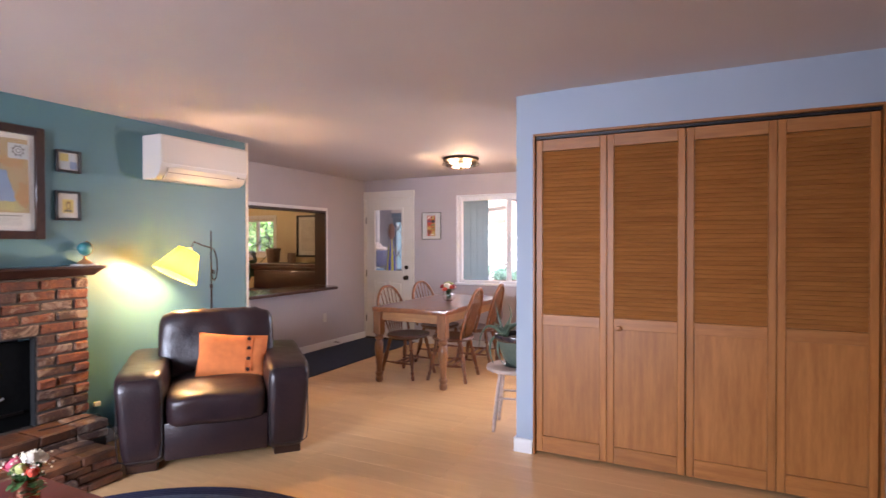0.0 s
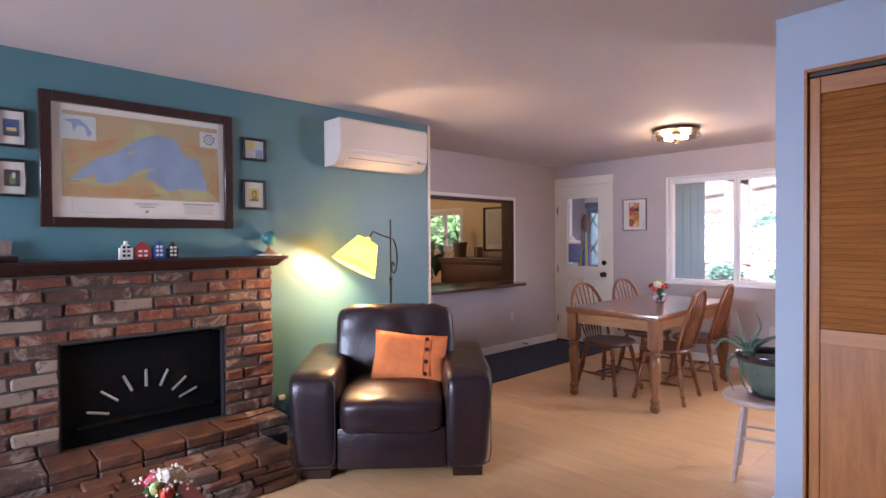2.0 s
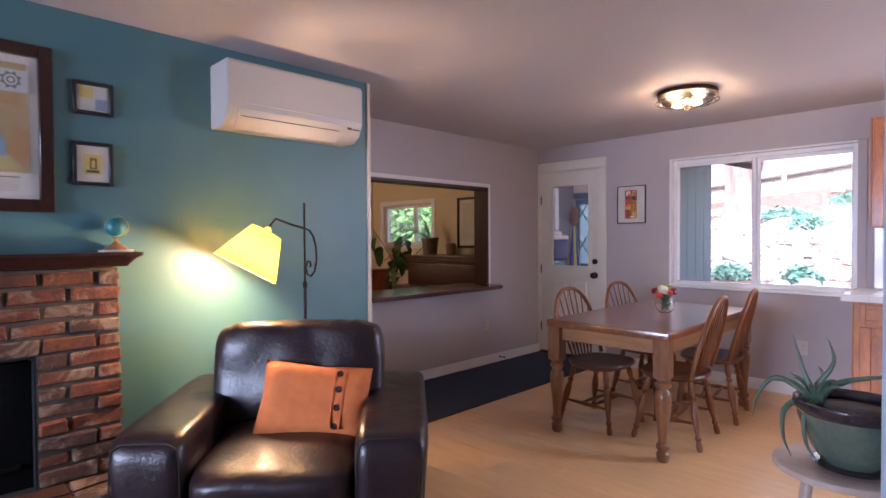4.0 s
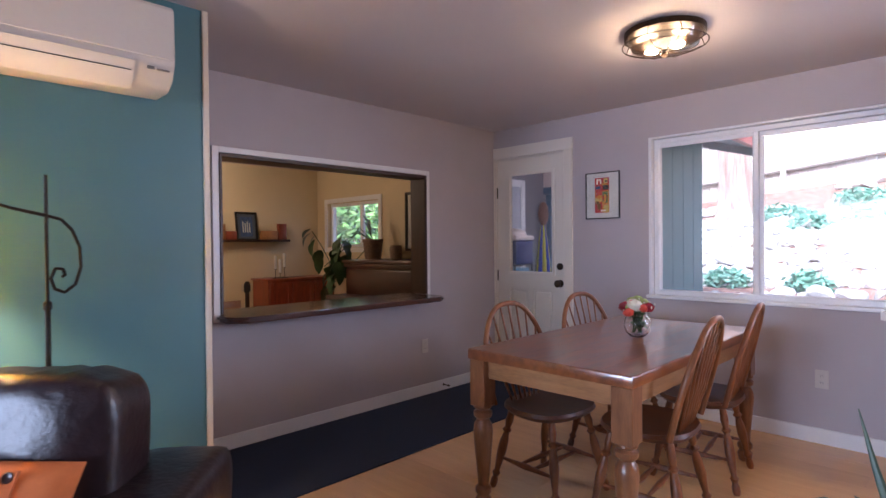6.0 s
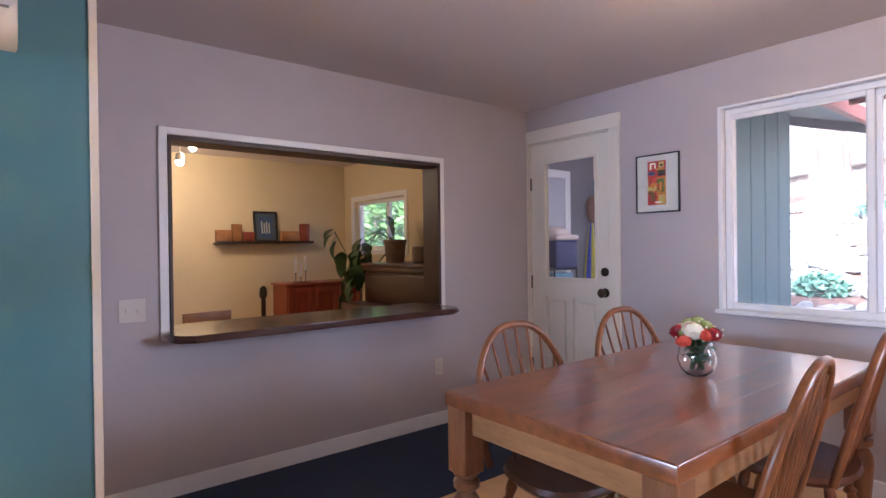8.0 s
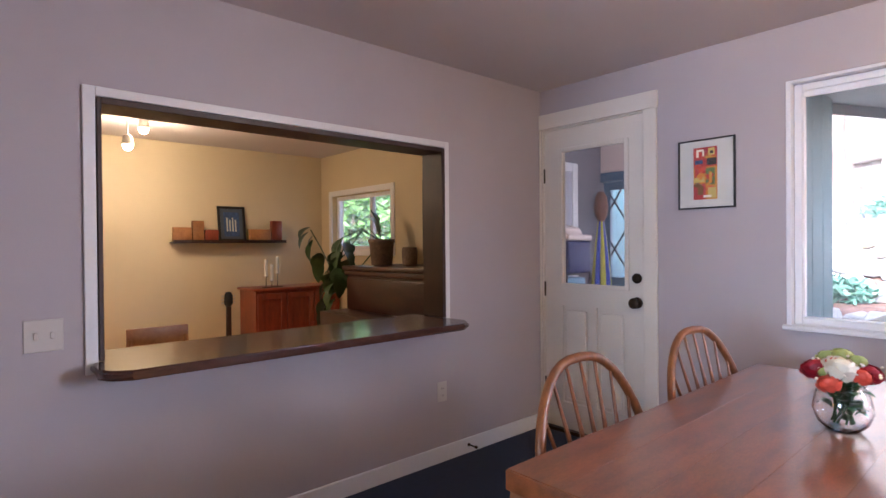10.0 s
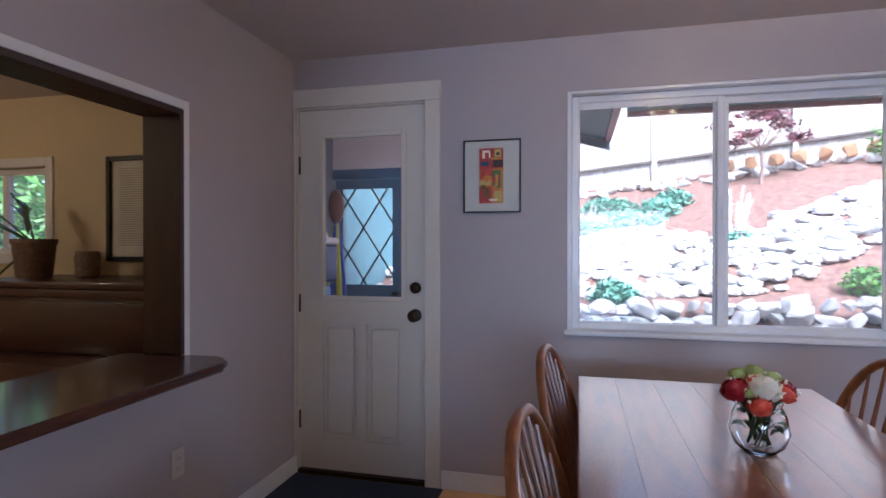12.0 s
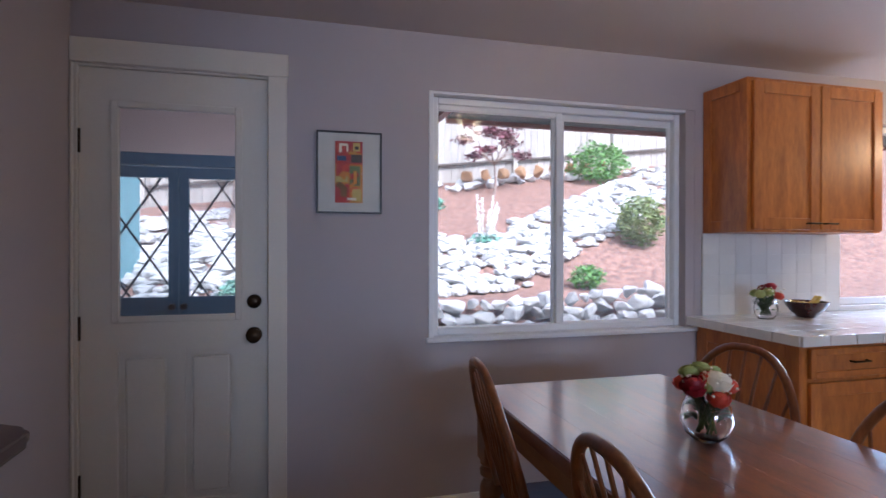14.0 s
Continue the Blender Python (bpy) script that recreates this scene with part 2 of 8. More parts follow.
def tube(bm, pts, radius, seg=8, mi=0, closed=False):
    """A round bar through the points; radius may be a list."""
    pts = [Vector(p) for p in pts]
    n = len(pts)
    rads = radius if isinstance(radius, (list, tuple)) else [radius] * n
    rings = []
    up = Vector((0.0, 0.0, 1.0))
    prev = None
    for i, p in enumerate(pts):
        if closed:
            d = (pts[(i + 1) % n] - pts[i - 1]).normalized()
        else:
            d = (pts[min(i + 1, n - 1)] - pts[max(i - 1, 0)]).normalized()
        if prev is None:
            a = d.cross(up if abs(d.z) < 0.9 else Vector((1, 0, 0))).normalized()
        else:
            a = (prev - d * prev.dot(d)).normalized()
        prev = a
        b = d.cross(a)
        rings.append([bm.verts.new(p + (a * math.cos(2 * math.pi * k / seg) + b * math.sin(2 * math.pi * k / seg)) * rads[i]) for k in range(seg)])
    pairs = list(zip(rings, rings[1:])) + ([(rings[-1], rings[0])] if closed else [])
    for u, v in pairs:
        for k in range(seg):
            bm.faces.new((u[k], u[(k + 1) % seg], v[(k + 1) % seg], v[k])).material_index = mi
    if not closed:
        bm.faces.new(rings[0][::-1]).material_index = mi
        bm.faces.new(rings[-1]).material_index = mi


def between(a, b):
    """A pose whose z runs from a towards b."""
    a, b = Vector(a), Vector(b)
    return Matrix.Translation(a) @ (b - a).to_track_quat("Z", "Y").to_matrix().to_4x4()


def cushion(bm, sx, sy, sz, m, n=12, power=4.0, puff=0.0, mi=0):
    """A rounded, slightly puffed block of full size sx, sy, sz."""
    before = len(bm.verts)
    r = bmesh.ops.create_cube(bm, size=2.0)
    vs = r["verts"]
    es = list({e for v in vs for e in v.link_edges})
    bmesh.ops.subdivide_edges(bm, edges=es, cuts=n, use_grid_fill=True)
    bm.verts.ensure_lookup_table()
    vs = bm.verts[before:]
    for v in vs:
        x, y, z = v.co
        k = (abs(x) ** power + abs(y) ** power + abs(z) ** power) ** (1 / power)
        x, y, z = x / k, y / k, z / k
        u = 1 + puff * (1 - x * x) * (1 - y * y) if abs(z) > 0 else 1
        v.co = m @ Vector((x * sx / 2, y * sy / 2, z * sz / 2 * u))
    return vs


# ---- the building ----
CEIL, XT, XP, YD = 2.328, -4.12, -4.92, 6.53


def wall(name, rows, material, label=""):
    return boxes(name, rows, material, kind="structure", label=label)


wall("wall_fireplace", [(XT - 0.12, -2.6, 0, XT, 0.885, 2.45), (XT - 0.12, 1.725, 0, XT, 3.49, 2.45), (XT - 0.12, 0.885, 0.815, XT, 1.725, 2.45)], "teal")
wall("wall_return", [(-5.04, 3.40, 0, XT - 0.125, 3.50, 2.45)], "lilac")
wall("wall_pass_through", [(XP - 0.14, 3.503, 0, XP, 3.895, 2.45), (XP - 0.14, 5.625, 0, XP, YD, 2.45),
                           (XP - 0.14, 3.895, 0, XP, 5.625, 0.79), (XP - 0.14, 3.895, 1.825, XP, 5.625, 2.45)], "lilac")
wall("wall_north", [(-5.06, YD, 0, -4.91, YD + 0.14, 2.45), (-4.91, YD, 2.06, -4.14, YD + 0.14, 2.45),
                    (-4.14, YD, 0, -3.42, YD + 0.14, 2.45), (-3.42, YD, 0, -1.92, YD + 0.14, 0.835),
                    (-3.42, YD, 2.045, -1.92, YD + 0.14, 2.45), (-1.92, YD, 0, -0.90, YD + 0.14, 2.45),
                    (-0.90, YD, 0, 0.5, YD + 0.14, 0.94), (-0.90, YD, 2.05, 0.5, YD + 0.14, 2.45), (0.5, YD, 0, 2.0, YD + 0.14, 2.45)], "lilac")
wall("wall_closet", [(-1.475, 3.33, 0, -1.36, 3.45, 2.45), (-1.36, 3.33, 2.115, 0.50, 3.45, 2.45), (0.50, 3.33, 0, 1.9, 3.45, 2.45),
                     (-1.43, 3.453, 0, -1.362, 3.95, 2.45), (-1.36, 3.9, 0, 1.9, 3.98, 2.45)], "blue_wall")
wall("wall_east", [(1.9, -2.6, 0, 2.04, YD + 0.14, 2.45)], "blue_wall")
wall("wall_south", [(-4.24, -2.74, 0, -3.9, -2.6, 2.45), (-3.9, -2.74, 0, -1.5, -2.6, 0.6), (-3.9, -2.74, 2.05, -1.5, -2.6, 2.45), (-1.5, -2.74, 0, 2.04, -2.6, 2.45)], "blue_wall")
wall("wall_back_room_west", [(-8.24, 2.8, 0, -8.1, 6.74, 2.40)], "yellow_wall")
wall("wall_back_room_north", [(-8.1, 6.6, 0, -7.85, 6.74, 2.4), (-6.76, 6.6, 0, -5.061, 6.74, 2.4), (-7.85, 6.6, 0, -6.76, 6.74, 1.22), (-7.85, 6.6, 1.80, -6.76, 6.74, 2.4)], "yellow_wall")
wall("wall_back_room_south", [(-8.24, 2.66, 0, -5.06, 2.8, 2.4)], "yellow_wall")
wall("wall_back_room_east", [(-5.20, 2.8, 0, -5.062, 3.89, 2.4), (-5.075, 5.63, 0, -5.062, 6.6, 2.4), (-5.075, 3.89, 0, -5.062, 5.63, 0.78), (-5.075, 3.89, 1.83, -5.062, 5.63, 2.4)], "yellow_wall")


def ceiling_z(x, y):
    """The old ceiling sags: higher by the closet wall than along the outer walls."""
    return 2.315 + 0.072 * min(1, max(0, (x + 4.1) / 3)) * min(1, max(0, (6.5 - y) / 3))


def build_ceiling():
    bm = bmesh.new()
    xs = [-5.06, -4.6, -4.1, -3.6, -3.1, -2.6, -2.1, -1.6, -1.1, 0, 2.04]
    ys = [-2.74, 0, 1.5, 3, 3.5, 4, 4.5, 5, 5.5, 6, 6.5, 6.67]
    lo = [[bm.verts.new((x, y, ceiling_z(x, y))) for y in ys] for x in xs]
    hi = [[bm.verts.new((x, y, 2.5)) for y in ys] for x in xs]
    for i in range(len(xs) - 1):
        for j in range(len(ys) - 1):
            bm.faces.new((lo[i][j], lo[i + 1][j], lo[i + 1][j + 1], lo[i][j + 1]))
            bm.faces.new((hi[i][j], hi[i + 1][j], hi[i + 1][j + 1], hi[i][j + 1]))
    rim = [(i, 0) for i in range(len(xs))] + [(len(xs) - 1, j) for j in range(1, len(ys))] + [(i, len(ys) - 1) for i in range(len(xs) - 2, -1, -1)] + [(0, j) for j in range(len(ys) - 2, 0, -1)]
    for (a, b), (c, d) in zip(rim, rim[1:] + rim[:1]):
        bm.faces.new((lo[a][b], lo[c][d], hi[c][d], hi[a][b]))
    return finish("ceiling", bm, "ceiling", kind="structure", label="off white lightly sagging plaster ceiling")


build_ceiling()
wall("ceiling_back_room", [(-8.24, 2.66, 2.26, -5.062, 6.74, 2.5)], "ceiling")
boxes("floor", [(-8.24, -2.74, -0.12, 2.04, 6.67, -0.012)], "floor_base", kind="structure")

# baseboards
boxes("baseboard", [(XP, 3.51, 0, XP + 0.016, YD - 0.002, 0.095), (-4.065, YD - 0.016, 0, -1.93, YD, 0.095), (-1.491, 3.314, 0, -1.362, 3.33, 0.095),
                    (-1.491, 3.33, 0, -1.475, 3.45, 0.095), (XT, -2.6, 0, XT + 0.014, -1.0, 0.09), (XT, 2.05, 0, XT + 0.014, 3.47, 0.09)], "white", kind="structure", bevel=0.003)
boxes("trim", [(XT - 0.004, 3.49, 0, XT + 0.012, 3.515, 2.314), (XT - 0.10, 3.502, 0, XT - 0.005, 3.515, 2.314)], "cream_trim", kind="structure", bevel=0.002)

# ground outside: one sheet with a terraced slope
def ground_z(x, y):
    tilt = 0.11 * (x + 2.5) if -14 < x < 12 else 0.11 * ((-11.5) if x < 0 else 14.5)
    rows = ((7.0, -0.2), (8.9, 0.15), (9.2, 0.62), (10.2, 0.75), (10.6, 1.0), (11.4, 1.32), (14.5, 2.42), (18, 3.0), (60, 8), (400, 12))
    z = -0.25
    if y > rows[0][0]:
        for (y0, z0), (y1, z1) in zip(rows, rows[1:]):
            if y <= y1:
                k = (y - y0) / (y1 - y0)
                z = z0 + (z1 - z0) * k
                break
        w = min(1, max(0, (y - 9.3) / 3))
        z += tilt * w * (1 if y < 40 else 0.3)
    return z


def build_ground():
    xs = [-300, -100, -50, -30] + [-20 + 0.5 * i for i in range(80)] + [30, 50, 100, 300]
    ys = [-300, -100, -30, 0, 5] + [6.9 + 0.3 * i for i in range(45)] + [22, 30, 45, 60, 120, 400]
    bm = bmesh.new()
    g = [[bm.verts.new((x, y, ground_z(x, y) + (0.05 * noise.noise(Vector((x * 1.7, y * 1.7, 0))) if 9 < y < 20 else 0))) for y in ys] for x in xs]
    for i in range(len(xs) - 1):
        for j in range(len(ys) - 1):
            bm.faces.new((g[i][j], g[i + 1][j], g[i + 1][j + 1], g[i][j + 1]))
    return finish("ground", bm, "mulch", kind="structure", label="reddish bark mulch slope")


M["mulch"] = mat("bark mulch", (0.33, 0.19, 0.15), (0.10, 0.054, 0.042), 0.95, scale=13, fine=55, bump=1.0, dist=0.05, detail=10)
build_ground()


# ---- pass-through opening ----
boxes("window_trim", [(XP, 3.852, 0.795, XP + 0.014, 3.893, 1.863), (XP, 5.627, 0.795, XP + 0.014, 5.66, 1.863), (XP, 3.893, 1.827, XP + 0.014, 5.627, 1.863)], "white", kind="structure", bevel=0.002)
boxes("opening_liner", [(-5.08, 3.896, 0.842, XP + 0.018, 3.912, 1.824), (-5.08, 5.600, 0.842, XP + 0.018, 5.624, 1.824), (-5.08, 3.912, 1.80, XP + 0.018, 5.600, 1.824)], "liner", kind="structure", bevel=0.002, label="dark stained wooden lining of the serving hatch")


def bar_counter():
    t = thing("bar_counter", "dark glossy cherry wood bar ledge in the serving hatch", "ledge", pose(0, 0, 0))
    bm = bmesh.new()
    x0, x1, r = -5.16, -4.665, 0.09
    pts = [(x0, 3.915), (-5.0, 3.915), (XP + 0.02, 3.915), (XP + 0.02, 3.865)]
    for i in range(7):
        a = -math.pi / 2 + i / 6 * math.pi / 2
        pts.append((x1 - r + r * math.cos(a), 3.865 + r + r * math.sin(a)))
    for i in range(7):
        a = i / 6 * math.pi / 2
        pts.append((x1 - r + r * math.cos(a), 5.63 - r + r * math.sin(a)))
    pts += [(XP + 0.02, 5.63), (XP + 0.02, 5.598), (x0, 5.598)]
    lo = [bm.verts.new((x, y, 0.803)) for x, y in pts]
    hi = [bm.verts.new((x, y, 0.84)) for x, y in pts]
    n = len(pts)
    bm.faces.new(lo[::-1])
    bm.faces.new(hi)
    for i in range(n):
        bm.faces.new((lo[i], lo[(i + 1) % n], hi[(i + 1) % n], hi[i]))
    es = [e for e in bm.edges if abs(e.verts[0].co.z - e.verts[1].co.z) < 0.001 and min(v.co.x for v in e.verts) > XP]
    bmesh.ops.bevel(bm, geom=es, offset=0.012, segments=3, affect="EDGES")
    part("top", bm, "bar_wood", t)


bar_counter()


# ---- closet with four louvred folding doors ----
def closet_door(i, x0, x1, y, z0=0.02, z1=2.075, knob=False):
    t = thing("louvered_door", "honey pine folding closet door with louvres above and a plain panel below" + (", with a round wooden knob" if knob else ""), "closet door", pose(x0, y, 0), group="closet doors")
    w = x1 - x0
    st = 0.042
    bm = bmesh.new()
    for a, b in ((0, st), (w - st, w)):
        box(bm, a, 0, z0, b, 0.03, z1, bevel=0.003)
    part("stile", bm, "pine", t)
    for a, b in ((z0, z0 + 0.105), (0.86, 0.93), (z1 - 0.075, z1)):
        bm = bmesh.new()
        box(bm, st + 0.0005, 0.001, a, w - st - 0.0005, 0.029, b, bevel=0.002)
        r = part("rail", bm, "pine_across", t)
    bm = bmesh.new()
    box(bm, st + 0.001, 0.009, z0 + 0.106, w - st - 0.001, 0.022, 0.859)
    part("panel", bm, "pine", t)
    if abs(z1 - 2.075) < 0.1:
        bm = bmesh.new()
        n = 41
        zz0, zz1 = 0.934, z1 - 0.079
        for k in range(n):
            z = zz0 + (k + 0.5) * (zz1 - zz0) / n
            box(bm, st + 0.001, -0.0175, -0.003, w - st - 0.001, 0.0175, 0.003, m=pose(0, 0.0155, z, 54, 0, 0))
        part("louver_slats", bm, "pine_across", t, kind="stuff")
    if knob:
        bm = bmesh.new()
        lathe(bm, [(0.007, 0), (0.007, 0.012), (0.014, 0.018), (0.017, 0.027), (0.013, 0.034), (0.004, 0.036)], 14, pose(0.075, -0.001, 0.872, 90, 0, 0))
        part("knob", bm, "pine", t, "round turned wooden knob")


M["pine_across"] = mat("honey pine crosswise", (0.43, 0.168, 0.042), (0.30, 0.107, 0.025), 0.42, scale=4.0, fine=26, bump=0.06, stretch=(0.7, 9, 9), vary=0.07)
xs = [-1.345, -0.889, -0.437, 0.022, 0.478]
for i in range(4):
    closet_door(i, xs[i] + (0.001 if i % 2 else 0.003), xs[i + 1] - (0.003 if i % 2 else 0.001), 3.345, knob=i == 1)
boxes("closet_casing", [(-1.36, 3.322, 0, -1.347, 3.45, 2.115), (0.482, 3.322, 0, 0.499, 3.45, 2.115), (-1.347, 3.322, 2.099, 0.482, 3.45, 2.115)], "pine_across", kind="structure", bevel=0.002)
boxes("closet_track", [(-1.346, 3.35, 2.082, 0.481, 3.38, 2.098)], "black", kind="structure")


# ---- doors and windows ----
def rect_ring(bm, x0, z0, x1, z1, w, y0, y1, bevel=0.0, wb=None, wt=None):
    wb, wt = wb or w, wt or w
    box(bm, x0, y0, z0, x0 + w, y1, z1, bevel=bevel)
    box(bm, x1 - w, y0, z0, x1, y1, z1, bevel=bevel)
    box(bm, x0 + w, y0 + 0.001, z0, x1 - w, y1 - 0.001, z0 + wb, bevel=bevel)
    box(bm, x0 + w, y0 + 0.001, z1 - wt, x1 - w, y1 - 0.001, z1, bevel=bevel)


def back_door():
    t = thing("door_1", "cream white panelled door with a tall glass pane and dark knobs, closed", "door", kind="structure")
    x0, x1, z0, z1 = -4.895, -4.155, 0.025, 2.035
    gx0, gx1, gz0, gz1 = -4.755, -4.285, 0.995, 1.882
    bm = bmesh.new()
    y0, y1 = YD + 0.018, YD + 0.058
    box(bm, x0, y0, z0, gx0, y1, z1)
    box(bm, gx1, y0, z0, x1, y1, z1)
    box(bm, gx0, y0, gz1, gx1, y1, z1)
    box(bm, gx0, y0, 0.85, gx1, y1, gz0)
    box(bm, gx0, y0 + 0.016, 0.20, gx1, y1 - 0.008, 0.85)
    box(bm, gx0, y0, z0, gx1, y1, 0.20)
    box(bm, -4.545, y0, 0.20, -4.495, y1, 0.85)
    part("leaf", bm, "door_white", t)
    for a, b in ((gx0 + 0.012, -4.557), (-4.483, gx1 - 0.012)):
        bm = bmesh.new()
        box(bm, a + 0.014, y0 + 0.002, 0.227, b - 0.014, y0 + 0.0155, 0.823, bevel=0.011)
        part("raised_panel", bm, "door_white", t)
    bm = bmesh.new()
    rect_ring(bm, gx0 - 0.022, gz0 - 0.022, gx1 + 0.022, gz1 + 0.022, 0.028, y0 - 0.010, y0 + 0.004, bevel=0.003)
    part("glazing_frame", bm, "door_white", t)
    bm = bmesh.new()
    box(bm, gx0, y0 + 0.018, gz0, gx1, y0 + 0.022, gz1)
    g = part("pane", bm, "pane", t)
    g.visible_shadow = False
    for nm, z, r in (("deadbolt", 1.052, 0.031), ("knob", 0.905, 0.034)):
        bm = bmesh.new()
        lathe(bm, [(r, 0), (r, 0.006), (r * 0.5, 0.010), (r * 0.42, 0.025), (r * 0.9, 0.036), (r * 0.95, 0.05), (r * 0.6, 0.058)] if nm == "knob" else [(r, 0), (r, 0.010), (r * 0.8, 0.018), (r * 0.3, 0.022)], 18, pose(-4.212, y0 - 0.001, z, 90, 0, 0))
        part(nm, bm, "bronze", t, "dark bronze " + nm)
    for z in (1.73, 0.955, 0.30):
        bm = bmesh.new()
        box(bm, x0 - 0.011, y0 - 0.012, z - 0.05, x0 + 0.006, y0 - 0.001, z + 0.05, bevel=0.002)
        part("hinge", bm, "bronze", t)
    boxes("door_casing", [(-4.155 + 0.002, YD - 0.018, 0, -4.072, YD, 2.045), (-4.918, YD - 0.018, 0, -4.908, YD, 2.045), (-4.918, YD - 0.022, 2.045, -4.066, YD, 2.145)], "door_white", kind="structure", bevel=0.003)
    boxes("door_frame", [(-4.908, YD, 0, -4.897, YD + 0.14, 2.045), (-4.153, YD, 0, -4.142, YD + 0.14, 2.045), (-4.897, YD, 2.037, -4.153, YD + 0.14, 2.045)], "door_white", kind="structure")
    boxes("door_sill", [(-4.897, YD - 0.01, 0, -4.153, YD + 0.14, 0.022)], "bronze", kind="structure")


back_door()


def dining_window():
    t = thing("window_1", "white vinyl sliding window with two panes and a deep sill", "window", kind="structure")
    y0 = YD + 0.045
    bm = bmesh.new()
    box(bm, -3.398, y0, 0.8452, -1.980, y0 + 0.07, 0.8605)
    rect_ring(bm, -3.398, 0.8607, -1.9802, 2.028, 0.035, y0, y0 + 0.07, bevel=0.004)
    part("window_frame", bm, "vinyl", t)
    bm = bmesh.new()
    rect_ring(bm, -3.392, 0.862, -2.69, 2.0, 0.034, y0 + 0.012, y0 + 0.035, bevel=0.004)
    box(bm, -2.705, y0 - 0.002, 1.40, -2.69, y0 + 0.012, 1.46, bevel=0.003)
    part("sash", bm, "vinyl", t)
    bm = bmesh.new()
    rect_ring(bm, -2.735, 0.862, -1.99, 2.0, 0.038, y0 + 0.037, y0 + 0.060, bevel=0.004)
    box(bm, -2.698, y0 + 0.0365, 0.901, -2.668, y0 + 0.0605, 1.961)
    part("sash", bm, "vinyl", t)
    for a, b, y in ((-3.362, -2.722, y0 + 0.022), (-2.672, -2.026, y0 + 0.047)):
        bm = bmesh.new()
        box(bm, a, y, 0.894, b, y + 0.004, 1.968)
        g = part("pane", bm, "pane", t)
        g.visible_shadow = False
    boxes("window_casing", [(-3.42, YD - 0.004, 0.838, -3.398, YD + 0.045, 2.043), (-3.398, YD - 0.004, 2.028, -1.98, YD + 0.045, 2.043)], "vinyl", kind="structure", bevel=0.002)
    boxes("window_reveal", [(-1.9795, YD - 0.002, 0.846, -1.922, YD + 0.14, 2.043)], "lilac", kind="structure", bevel=0.002)
    boxes("window_sill", [(-3.435, YD - 0.022, 0.836, -1.905, YD + 0.044, 0.8595)], "vinyl", kind="structure", bevel=0.004)


dining_window()


# ---- ceiling lamp ----
def ceiling_lamp(x, y):
    t = thing("ceiling_light", "flush dark bronze cage ceiling lamp with clear glass, lit", "ceiling light", pose(x, y, CEIL))
    bm = bmesh.new()
    lathe(bm, [(0.150, -0.012), (0.158, -0.006), (0.158, 0)][::-1] and [(0.02, -0.035), (0.145, -0.035), (0.158, -0.03), (0.158, -0.001)], 36)
    part("canopy", bm, "bronze", t)
    bm = bmesh.new()
    tube(bm, [(0.165 * math.cos(a), 0.165 * math.sin(a), -0.075) for a in [2 * math.pi * i / 32 for i in range(32)]], 0.003, 6, closed=True)
    for i in range(8):
        a = math.pi * i / 4
        c, s = math.cos(a), math.sin(a)
        tube(bm, [(0.15 * c, 0.15 * s, -0.03), (0.165 * c, 0.165 * s, -0.075), (0.10 * c, 0.10 * s, -0.112), (0.02 * c, 0.02 * s, -0.122)], 0.0025, 6)
    part("cage", bm, "bronze", t)
    bm = bmesh.new()
    lathe(bm, [(0.002, -0.145), (0.014, -0.138), (0.018, -0.128), (0.016, -0.122), (0.006, -0.120)], 14)
    part("finial", bm, "bronze", t)
    bm = bmesh.new()
    lathe(bm, [(0.01, -0.118), (0.08, -0.108), (0.13, -0.085), (0.145, -0.037)], 32, cap=False)
    sh = part("glass_bowl", bm, "lamp_glass", t)
    sh.visible_shadow = False
    for dx in (-0.05, 0.05):
        bm = bmesh.new()
        lathe(bm, [(0.008, -0.035), (0.022, -0.050), (0.027, -0.068), (0.02, -0.088), (0.004, -0.095)], 14, pose(dx, 0, 0))
        part("bulb", bm, "bulb", t)
    t.matrix_world = pose(x, y, CEIL) @ Matrix.Diagonal((1.24, 1.24, 0.93, 1))
    lamp("ceiling_bulb", "POINT", pose(x, y, CEIL - 0.16), 1.5, (1.0, 0.72, 0.42), radius=0.09)


M["lamp_glass"] = glass_mat("ribbed clear glass", (1, 0.98, 0.94), 0.12)
M["bulb"] = mat("glowing bulb", (1, 0.9, 0.7), None, 0.5, bump=0, emit=(1.0, 0.72, 0.40), strength=22)
ceiling_lamp(-2.773, 5.27)


# ---- dining table and chairs ----
def turned_leg(bm, h, m, k=1.0):
    prof = [(0.028, 0), (0.036, 0.015), (0.039, 0.045), (0.028, 0.062), (0.039, 0.078), (0.039, 0.098), (0.027, 0.112), (0.029, 0.15), (0.035, 0.22), (0.043, 0.31), (0.047, 0.365), (0.043, 0.40),
            (0.029, 0.425), (0.044, 0.44), (0.045, 0.46), (0.031, 0.47), (0.044, 0.482), (0.042, h)]
    lathe(bm, [(r * k, z) for r, z in prof], 24, m)


